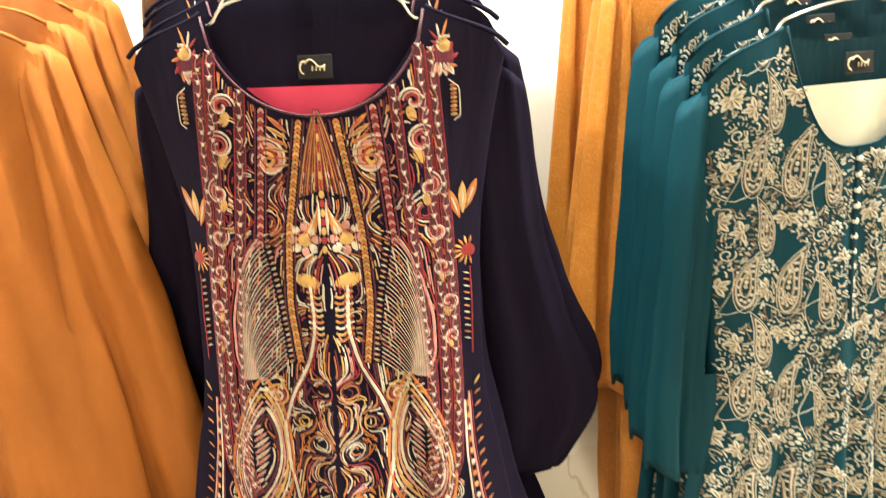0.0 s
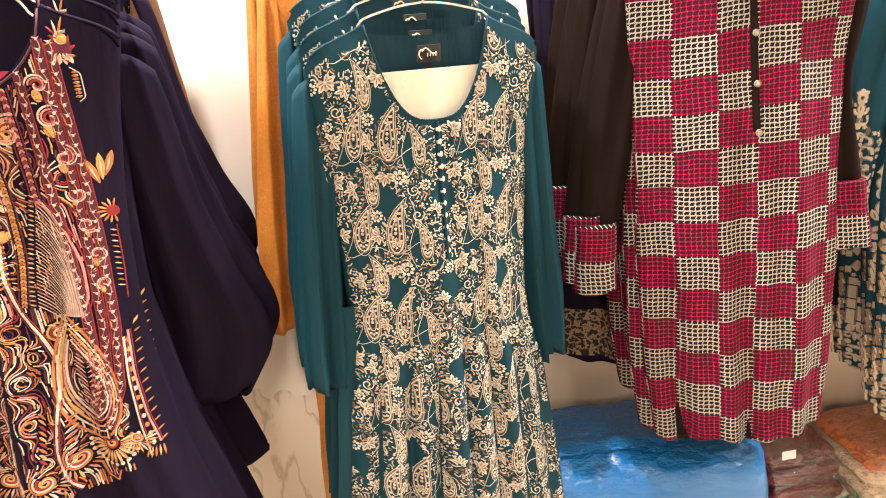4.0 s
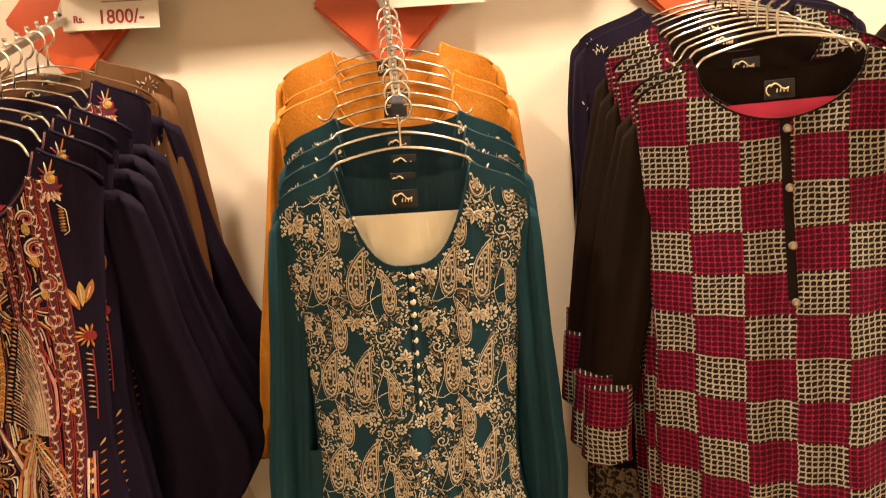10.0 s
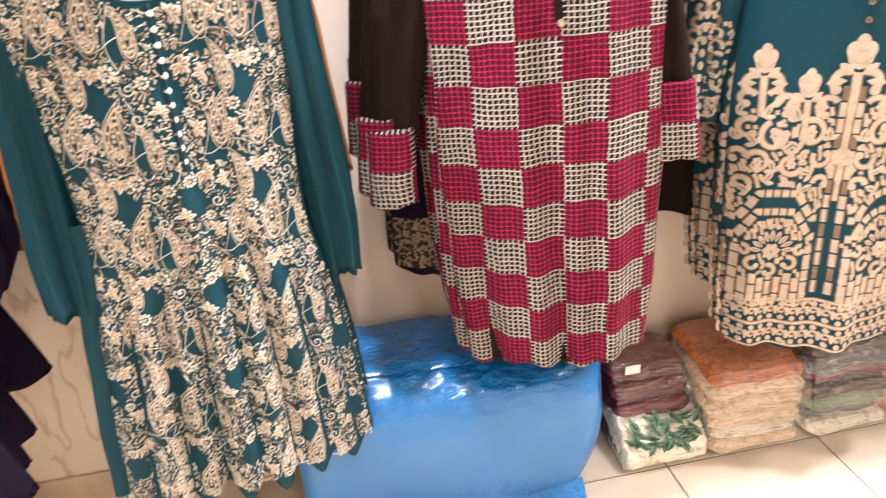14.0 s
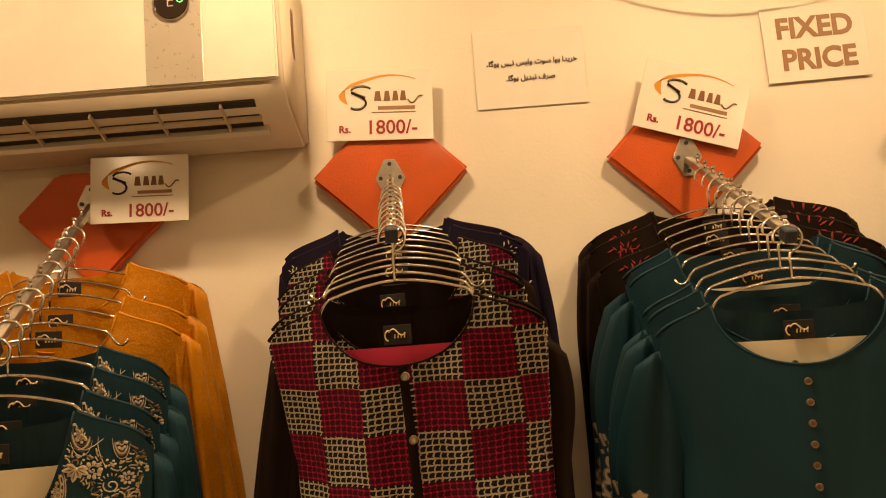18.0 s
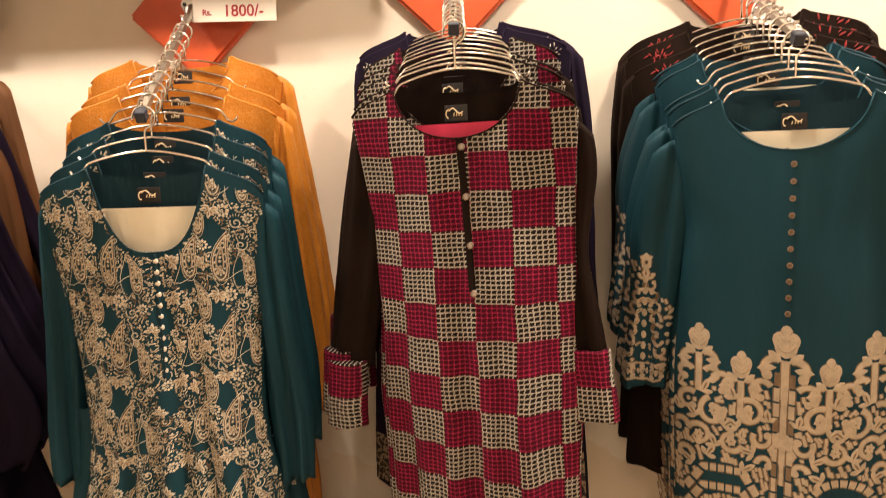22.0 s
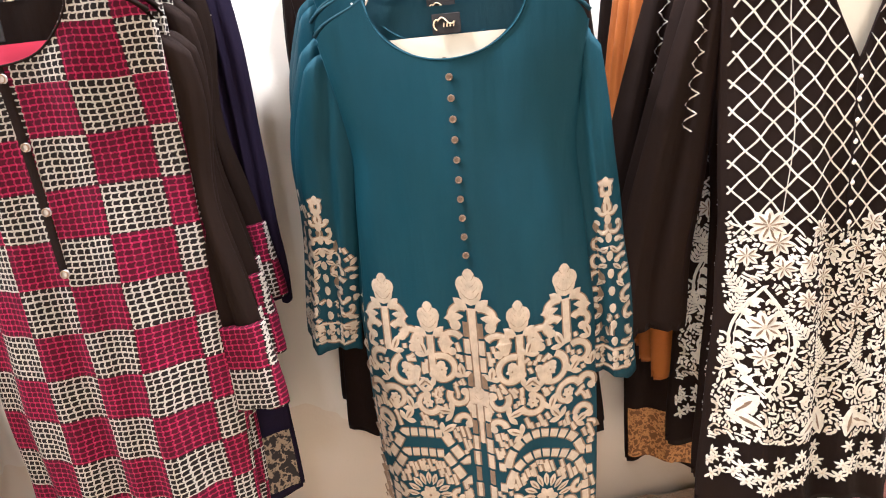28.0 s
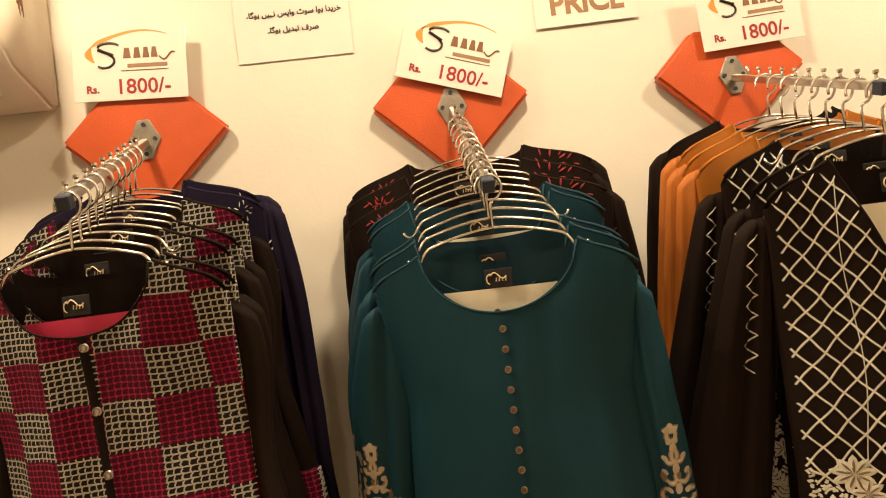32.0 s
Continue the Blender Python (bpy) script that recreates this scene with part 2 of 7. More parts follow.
def plastic_bag():
    """Taut polythene film: glossy, with sharp crumples that fade in and out."""
    m, nt, b = node_mat("blue_polythene", 0.30, 0, coat=0.9, spec=0.4)
    big = noise_tex(nt, 2.2, 3)
    c = ramp(nt, big, (0.008, 0.120, 0.42), (0.020, 0.190, 0.55))
    nt.links.new(c, b.inputs["Base Color"])
    tc = nt.nodes.new("ShaderNodeTexCoord")
    sep = nt.nodes.new("ShaderNodeSeparateXYZ")
    nt.links.new(tc.outputs["Object"], sep.inputs[0])
    crown = ramp(nt, val(nt, "ADD", sep.outputs[2], val(nt, "MULTIPLY", big, 0.16)), (0, 0, 0), (1, 1, 1), 0.39, 0.50)
    sole = ramp(nt, sep.outputs[2], (0.8, 0.8, 0.8), (0, 0, 0), 0.02, 0.11)
    where = val(nt, "ADD", val(nt, "MAXIMUM", crown, sole), 0.05)
    w1 = val(nt, "ABSOLUTE", val(nt, "SUBTRACT", noise_tex(nt, 20, 3, 0.5, stretch=(0.8, 1.3, 1.2)), 0.5))
    w2 = val(nt, "ABSOLUTE", val(nt, "SUBTRACT", noise_tex(nt, 52, 3, 0.55, stretch=(0.8, 1.3, 1.3)), 0.5))
    soft = noise_tex(nt, 3.2, 2, stretch=(0.5, 1, 1.6))
    film = val(nt, "MULTIPLY", val(nt, "ADD", val(nt, "MULTIPLY", w1, -1.0), val(nt, "MULTIPLY", w2, -0.7)), where)
    bump(nt, b, val(nt, "ADD", film, val(nt, "MULTIPLY", soft, 0.5)), 0.024, 1.0)
    nt.links.new(val(nt, "MULTIPLY_ADD", crown, 0.14, 0.10), b.inputs["Coat Roughness"])
    return m


def packed(name, col, col2):
    """Folded cloth inside clear cellophane: printed cloth under a crinkled glossy skin."""
    m, nt, b = node_mat(name, 0.6, 0, coat=1.0, spec=0.3)
    pr = noise_tex(nt, 44, 2, 0.5)
    c = ramp(nt, noise_tex(nt, 7, 2), scaled(col, 1.4), scaled(col, 1.75))
    c = mixc(nt, ramp(nt, pr, (0, 0, 0), (0.8, 0.8, 0.8), 0.56, 0.60), c, scaled(col2, 1.3))
    nt.links.new(c, b.inputs["Base Color"])
    w = val(nt, "ABSOLUTE", val(nt, "SUBTRACT", noise_tex(nt, 34, 4, 0.6, stretch=(0.6, 1, 1.4)), 0.5))
    fold = noise_tex(nt, 14, 2, stretch=(0.3, 1, 2.2))
    bump(nt, b, val(nt, "ADD", val(nt, "MULTIPLY", w, -1.0), val(nt, "MULTIPLY", fold, 0.5)), 0.030, 0.9)
    bp = [n for n in nt.nodes if n.bl_idname == "ShaderNodeBump"][0]
    nt.links.new(bp.outputs[0], b.inputs["Coat Normal"])
    b.inputs["Coat Roughness"].default_value = 0.07
    return m


def printed(name, col, col2, scale):
    """Cloth with a small all-over print."""
    m, nt, b = node_mat(name, 0.7, 0, 0.1, spec=0.3)
    n1 = noise_tex(nt, scale, 3, 0.6)
    ring = val(nt, "ABSOLUTE", val(nt, "SUBTRACT", n1, 0.5))
    nt.links.new(ramp(nt, ring, col2, col, 0.03, 0.07), b.inputs["Base Color"])
    bump(nt, b, n1, 0.003, 0.6)
    return m


def tile_mat():
    m, nt, b = node_mat("cream_floor_tile", 0.22, spec=0.5)
    col = (0.66, 0.56, 0.42)
    oi = nt.nodes.new("ShaderNodeObjectInfo")
    n1 = noise_tex(nt, 6, 6, 0.6)
    n2 = noise_tex(nt, 60, 4)
    c = ramp(nt, n1, scaled(col, 0.9), scaled(col, 1.08))
    c = mixc(nt, val(nt, "MULTIPLY", oi.outputs["Random"], 0.12), c, scaled(col, 0.8))
    c = mixc(nt, val(nt, "MULTIPLY", ramp(nt, n2, (0, 0, 0), (1, 1, 1), 0.6, 0.75), 0.15), c, (0.35, 0.27, 0.19))
    nt.links.new(c, b.inputs["Base Color"])
    nt.links.new(val(nt, "MULTIPLY_ADD", n1, 0.2, 0.14), b.inputs["Roughness"])
    return m


def glow(name, col, strength):
    m = bpy.data.materials.new(name)
    m.use_nodes = True
    b = m.node_tree.nodes["Principled BSDF"]
    b.inputs["Base Color"].default_value = (*col, 1)
    b.inputs["Emission Color"].default_value = (*col, 1)
    b.inputs["Emission Strength"].default_value = strength
    return m


TEAL = (0.0078, 0.044, 0.064)
M = {}
M["wall"] = wall_paint()
M["ceiling"] = plain("ceiling_white", (0.8, 0.76, 0.68), 0.8, vary=0.03, scale=3)
M["tile"] = tile_mat()
M["grout"] = plain("grout", (0.16, 0.12, 0.08), 0.9, bumps=0.002)
M["skirting"] = plain("marble_skirting", (0.60, 0.47, 0.32), 0.3, vary=0.22, scale=9)
M["pad"] = plain("orange_pad_vinyl", (0.56, 0.085, 0.016), 0.38, vary=0.12, scale=8, coat=0.3, bumps=0.0012, bscale=300)
M["chrome"] = plain("chrome", (0.72, 0.68, 0.62), 0.18, 1.0, vary=0.1, scale=30)
M["steel_dull"] = plain("worn_plated_steel", (0.52, 0.48, 0.42), 0.34, 1.0, vary=0.2, scale=40, bumps=0.0006)
M["endcap"] = plain("dark_plastic_cap", (0.02, 0.025, 0.04), 0.5)
M["teal"] = fabric("teal_crepe", TEAL, 0.66, 0.05, vary=0.16, spec=0.2)
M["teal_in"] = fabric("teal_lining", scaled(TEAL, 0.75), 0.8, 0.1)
M["navy"] = fabric("navy_crepe", (0.0130, 0.0090, 0.0215), 0.8, 0.0, vary=0.2, spec=0.06)
M["black"] = fabric("black_georgette", (0.0125, 0.0070, 0.0048), 0.8, 0.0, vary=0.3, spec=0.08)
M["orange"] = crinkle("mustard_crinkle", (0.48, 0.172, 0.007))
M["mustard"] = fabric("mustard_silk", (0.42, 0.135, 0.007), 0.55, 0.06, vary=0.2, wrinkle=0.007, spec=0.25, crumple=(0.6, 0.6, 0.34))
M["rust"] = fabric("rust_crepe", (0.42, 0.125, 0.014), 0.6, 0.1)
M["brown"] = fabric("warm_brown_crepe", (0.098, 0.041, 0.0115), 0.7, 0.3)
M["check"] = check_cloth("crimson_ivory_check", (0.232, 0.0045, 0.042), (0.50, 0.458, 0.385), (0.010, 0.006, 0.005))
M["cream_thread"] = thread("cream_thread", (0.68, 0.58, 0.42))
M["ivory_thread"] = thread("ivory_thread", (0.84, 0.78, 0.64), vary=0.15)
M["beige_thread"] = thread("beige_satin_thread", (0.62, 0.505, 0.36), vary=0.2)
# dark beige for veins and rims, and for shade lines painted round stitches
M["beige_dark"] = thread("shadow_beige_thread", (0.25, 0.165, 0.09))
M["tgold"] = thread("gold_thread", (0.74, 0.44, 0.11))
M["torange"] = thread("orange_thread", (0.64, 0.22, 0.035))
M["tred"] = thread("red_thread", (0.36, 0.02, 0.02))
M["tpink"] = thread("pink_thread", (0.70, 0.34, 0.27))
M["twhite"] = thread("pale_thread", (0.84, 0.72, 0.56))
M["tplum"] = thread("plum_thread", (0.15, 0.015, 0.04))
M["twine"] = thread("wine_cloth", (0.10, 0.012, 0.024))
M["hem_print"] = printed("beige_black_print", (0.02, 0.014, 0.012), (0.30, 0.22, 0.13), 46)
M["brocade"] = printed("gold_brocade", (0.16, 0.065, 0.012), (0.46, 0.22, 0.05), 70)
M["pearl"] = plain("pearl", (0.78, 0.70, 0.58), 0.2, coat=0.6)
M["horn"] = plain("horn_button", (0.16, 0.10, 0.06), 0.35, coat=0.4, vary=0.3, scale=90)
M["crystal"] = plain("crystal_button", (0.75, 0.72, 0.68), 0.08, 0.6, coat=1.0)
M["label"] = plain("black_woven_label", (0.012, 0.009, 0.008), 0.8)
M["label_mark"] = plain("gold_woven_mark", (0.62, 0.48, 0.28), 0.6)
M["card_ivory"] = plain("ivory_card", (0.82, 0.74, 0.56), 0.6, vary=0.03)
M["card_pink"] = plain("pink_card", (0.62, 0.03, 0.09), 0.55, vary=0.05)
M["paper"] = plain("laminated_paper", (0.78, 0.73, 0.64), 0.22, vary=0.03, coat=0.8, bumps=0.0015, bscale=14)
M["ink_maroon"] = plain("maroon_print", (0.32, 0.02, 0.03), 0.4)
M["ink_brown"] = plain("brown_print", (0.20, 0.085, 0.03), 0.4)
M["ink_tan"] = plain("tan_brown_print", (0.30, 0.16, 0.08), 0.4)
M["ink_black"] = plain("black_print", (0.02, 0.014, 0.01), 0.4)
M["ink_orange"] = plain("orange_print", (0.62, 0.26, 0.03), 0.4)
M["ac_white"] = plain("ac_white_plastic", (0.70, 0.65, 0.56), 0.16, vary=0.03, coat=0.5)
M["ac_grey"] = plain("ac_silver_strip", (0.50, 0.45, 0.38), 0.3, 0.3, vary=0.04)
M["ac_dark"] = plain("ac_gap_shade", (0.03, 0.022, 0.015), 0.6)
M["ac_under"] = plain("ac_cream_plastic", (0.62, 0.52, 0.40), 0.4, vary=0.05)
M["display"] = plain("display_glass", (0.02, 0.012, 0.01), 0.06, coat=1.0)
M["green_led"] = glow("green_led", (0.1, 0.9, 0.3), 3.0)
M["dim_led"] = glow("dim_digit", (0.6, 0.45, 0.3), 0.5)
M["lamp_glow"] = glow("downlight_glow", (1.0, 0.8, 0.55), 12.0)
M["bag"] = plastic_bag()
M["cable"] = plain("cream_cable", (0.55, 0.43, 0.28), 0.45)
def film():
    """Clear cellophane: see-through, with hard crinkled glints."""
    m = bpy.data.materials.new("clear_cellophane")
    m.use_nodes = True
    nt = m.node_tree
    nt.nodes.remove(nt.nodes["Principled BSDF"])
    clear, shine, mix = nt.nodes.new("ShaderNodeBsdfTransparent"), nt.nodes.new("ShaderNodeBsdfGlossy"), nt.nodes.new("ShaderNodeMixShader")
    clear.inputs[0].default_value = (0.96, 0.95, 0.93, 1)
    shine.inputs["Roughness"].default_value = 0.10
    mix.inputs[0].default_value = 0.17
    w = val(nt, "ABSOLUTE", val(nt, "SUBTRACT", noise_tex(nt, 24, 4, 0.6), 0.5))
    bp = nt.nodes.new("ShaderNodeBump")
    bp.inputs["Distance"].default_value, bp.inputs["Strength"].default_value = 0.035, 1.0
    nt.links.new(w, bp.inputs["Height"])
    nt.links.new(bp.outputs[0], shine.inputs["Normal"])
    nt.links.new(clear.outputs[0], mix.inputs[1])
    nt.links.new(shine.outputs[0], mix.inputs[2])
    nt.links.new(mix.outputs[0], nt.nodes["Material Output"].inputs[0])
    return m


M["film"] = film()
M["leaf_green"] = packed("packed_leaf_green", (0.10, 0.17, 0.10), (0.05, 0.10, 0.055))
M["leaf_dark"] = packed("packed_leaf_dark", (0.02, 0.035, 0.022), (0.03, 0.05, 0.03))
M["pencil"] = plain("pencil_mark", (0.09, 0.07, 0.06), 0.8)

# ---------------------------------------------------------------- mesh helpers


def part(name, bm, material, parent=None, label="", smooth=False):
    me = bpy.data.meshes.new(name)
    bm.to_mesh(me)
    bm.free()
    for p in me.polygons:
        p.use_smooth = smooth
    for mm in material if isinstance(material, (list, tuple)) else [material]:
        me.materials.append(mm)
    ob = new(name, me)
    if parent:
        ob.parent = parent
    if label:
        tagged(ob, label)
    return ob


def sheet(name, verts, faces, material, parent=None, label="", smooth=True, uvs=None, mats=None):
    me = bpy.data.meshes.new(name)
    me.from_pydata(verts, [], faces)
    if uvs is not None:
        layer = me.uv_layers.new(name="UVMap")
        vi = np.empty(len(me.loops), dtype=np.int32)
        me.loops.foreach_get("vertex_index", vi)
        layer.data.foreach_set("uv", np.asarray(uvs, dtype=np.float32)[vi].ravel())
    for mm in material if isinstance(material, (list, tuple)) else [material]:
        me.materials.append(mm)
    if mats is not None:
        me.polygons.foreach_set("material_index", np.asarray(mats, dtype=np.int32))
    me.polygons.foreach_set("use_smooth", np.full(len(me.polygons), smooth))
    me.update()
    ob = new(name, me)
    if parent:
        ob.parent = parent
    if label:
        tagged(ob, label)
    return ob


def box(x0, x1, y0, y1, z0, z1, bevel=0.0, seg=2):
    bm = bmesh.new()
    bmesh.ops.create_cube(bm, size=1)
    for v in bm.verts:
        v.co = Vector(((x0 + x1) / 2 + v.co.x * (x1 - x0), (y0 + y1) / 2 + v.co.y * (y1 - y0), (z0 + z1) / 2 + v.co.z * (z1 - z0)))
    if bevel:
        bmesh.ops.bevel(bm, geom=bm.edges[:], offset=bevel, segments=seg, affect="EDGES", profile=0.6)
    return bm


def prism(poly, y0, y1, bevel=0.0):
    """An upright slab from an outline of (x, z), from y0 (front) back to y1."""
    bm = bmesh.new()
    a = [bm.verts.new((x, y0, z)) for x, z in poly]
    b = [bm.verts.new((x, y1, z)) for x, z in poly]
    bm.faces.new(a)
    bm.faces.new(b[::-1])
    n = len(poly)
    for i in range(n):
        bm.faces.new((a[i], b[i], b[(i + 1) % n], a[(i + 1) % n]))
    bmesh.ops.recalc_face_normals(bm, faces=bm.faces[:])
    if bevel:
        bmesh.ops.bevel(bm, geom=bm.edges[:], offset=bevel, segments=3, affect="EDGES")
    return bm


def tube(pts, radius, n=8, bm=None):
    """A round wire through points, with closed ends."""
    bm = bm or bmesh.new()
    pts = [Vector(p) for p in pts]
    rings = []
    up = Vector((0.13, 0.97, 0.2)).normalized()
    for i, p in enumerate(pts):
        d = (pts[min(i + 1, len(pts) - 1)] - pts[max(i - 1, 0)]).normalized()
        s = d.cross(up)
        if s.length < 1e-3:
            s = d.cross(Vector((1, 0, 0)))
        s.normalize()
        w = s.cross(d)
        rings.append([bm.verts.new(p + radius * (math.cos(6.28319 * k / n) * s + math.sin(6.28319 * k / n) * w)) for k in range(n)])
    for a, b in zip(rings, rings[1:]):
        for k in range(n):
            bm.faces.new((a[k], a[(k + 1) % n], b[(k + 1) % n], b[k]))
    bm.faces.new(rings[0][::-1])
    bm.faces.new(rings[-1])
    return bm


def disc_solid(x, y, z, r, depth, n=20, axis="y", bevel=0.0):
    bm = bmesh.new()
    bmesh.ops.create_cone(bm, cap_ends=True, segments=n, radius1=r, radius2=r, depth=depth)
    turn = pose(x, y, z, 90, 0, 0) if axis == "y" else pose(x, y, z)
    if bevel:
        bmesh.ops.bevel(bm, geom=[e for e in bm.edges if len(e.link_faces) == 2 and e.calc_face_angle() > 1], offset=bevel, segments=2, affect="EDGES")
    bmesh.ops.transform(bm, matrix=turn, verts=bm.verts[:])
    return bm


def lettering(name, text, size, material, parent, m, align="CENTER", bold=0.0, label=""):
    cu = bpy.data.curves.new(name, "FONT")
    cu.body, cu.size, cu.align_x, cu.extrude, cu.offset = text, size, align, 0.0004, bold
    cu.resolution_u = 3
    tmp = bpy.data.objects.new(name, cu)
    me = bpy.data.meshes.new_from_object(tmp)
    bpy.data.objects.remove(tmp)
    me.materials.clear()
    me.materials.append(material)
    ob = new(name, me)
    ob.parent = parent
    ob.matrix_basis = m @ pose(0, 0, 0, 90, 0, 0)
    if label:
        tagged(ob, label)
    return ob


# ---------------------------------------------------------------- room
X0, X1, Y0 = -2.6, 5.4, -2.6
tagged(part("wall_north", box(X0 - 0.15, X1 + 0.15, WALL, WALL + 0.15, 0, CEIL + 0.1), M["wall"]), "cream painted shop wall with faint stains behind the racks", "wall", kind="structure")
tagged(part("wall_south", box(X0 - 0.15, X1 + 0.15, Y0 - 0.15, Y0, 0, CEIL + 0.1), M["wall"]), "plain cream painted shop wall", "wall", kind="structure")
tagged(part("wall_west", box(X0 - 0.15, X0, Y0, WALL, 0, CEIL + 0.1), M["wall"]), "plain cream painted shop wall", "wall", kind="structure")
tagged(part("wall_east", box(X1, X1 + 0.15, Y0, WALL, 0, CEIL + 0.1), M["wall"]), "plain cream painted shop wall", "wall", kind="structure")
tagged(part("ceiling", box(X0, X1, Y0, WALL, CEIL, CEIL + 0.1), M["ceiling"]), "white painted ceiling with round downlights", "ceiling", kind="structure")
skirt = tagged(part("baseboard", box(X0, X1, WALL - 0.012, WALL, 0.0, 0.10, 0.003), M["skirting"]), "veined beige marble skirting along the wall foot", "skirting", kind="structure")
for lx, ly, share in LAMP_SPOTS:
    d = tagged(new("downlight"), "small round recessed ceiling downlight, lit warm", "ceiling lamp", "ceiling downlights")
    bm = bmesh.new()
    tube([(lx + 0.085 * math.cos(a * 0.2618), ly + 0.085 * math.sin(a * 0.2618), CEIL - 0.004) for a in range(25)], 0.008, 6, bm)
    part("rim", bm, M["steel_dull"], d)
    part("lens", disc_solid(lx, ly, CEIL - 0.004, 0.078, 0.006, 24, "z"), M["lamp_glow"], d, "glowing lamp lens")

# ---------------------------------------------------------------- garments: cloth shapes


def smooth_tab(tab, z):
    """Reads a table of (z, value), high to low, with its corners rounded."""
    zs = [-a for a, _ in tab]
    vs = [b for _, b in tab]
    return sum(np.interp(-z + o, zs, vs) for o in (-0.05, -0.025, 0.0, 0.025, 0.05)) / 5


class Cloth:
    """The front of a hanging body or sleeve: where its surface lies at (x, z), z counted down from the neck's shoulder point."""

    def __init__(self, tab, hem, folds, amp0, amp1, seed, thick=0.018, mid=None, y0=-0.004, wrap=0.0, fall=0.0, pleat=None):
        self.pleat = pleat
        self.tab, self.hem, self.folds, self.amp0, self.amp1, self.seed = tab, hem, folds, amp0, amp1, seed
        self.thick, self.mid, self.y0, self.wrap, self.fall = thick, mid, y0, wrap, fall

    def half(self, z):
        flutter = 0.006 * min(1.0, max(0.0, -z - 0.12) / 0.3) * noise.noise(Vector((z * 7, self.seed * 5, 1.0)))
        return smooth_tab(self.tab, z) + flutter

    def centre(self, z):
        return smooth_tab(self.mid, z) if self.mid else 0.0

    def inside(self, x, z, edge=0.004):
        return abs(x - self.centre(z)) < self.half(z) - edge and z > self.hem + 0.004

    def base(self, x, z):
        """How far the cloth's middle plane lies back: the sides wrap round, the foot of a sleeve falls back."""
        u = max(-1.0, min(1.0, (x - self.centre(z)) / self.half(z)))
        down = max(0.0, min(1.0, z / self.hem))
        return self.wrap * u * u * min(1.0, max(0.0, -z) / 0.25) + self.fall * (1.7 * down - 0.7 * down * down)

    def fy(self, x, z):
        u = max(-1.0, min(1.0, (x - self.centre(z)) / self.half(z)))
        down = max(0.0, min(1.0, -z / -self.hem))
        rise = min(1.0, max(0.02, -z) / 0.10) ** 0.5
        a = self.amp0 + (self.amp1 - self.amp0) * down ** 1.6
        s, n = self.seed, self.folds
        f = math.sin(n * u * 3.1416 + s + 1.1 * math.sin(3.0 * z + s)) + 0.55 * math.sin(2.3 * n * u * 3.1416 + 2.0 * s + 2.6 * z)
        f = f * a * (1 - u ** 4) * rise
        w = 0.010 * noise.noise(Vector((x * 5 + s * 3, z * 2.2, s))) * rise + 0.004 * noise.noise(Vector((x * 16 + s, z * 5, s * 2))) * rise
        if self.pleat and z < self.pleat[0]:
            deep = min(1.0, (self.pleat[0] - z) / 0.28) ** 0.8
            f += self.pleat[2] * deep * (1.6 * abs(math.sin(self.pleat[1] * u * 1.5708 + s + 0.5 * math.sin(4 * z))) - 1.0) * (1 - u ** 8)
        return self.y0 + self.base(x, z) - self.thick * math.sqrt(max(0.0, 1 - u * u)) * rise - f - w * (1 - u ** 6)


def body_top(sp, x):
    nk, sh = sp["neck"], sp["tab"][0][1]
    ax = abs(x)
    if ax < nk:
        q = ax / nk
        return -sp["depth"] * ((1 - q ** 2) ** 0.5 if sp["cut"] == "round" else (1 - q ** sp.get("pow", 1.15)))
    q = (ax - nk) / (sh - nk)
    return -sp["slope"] * (0.12 + 0.76 * q + 0.42 * q ** 7 - 0.12 * (1 - q) ** 10)


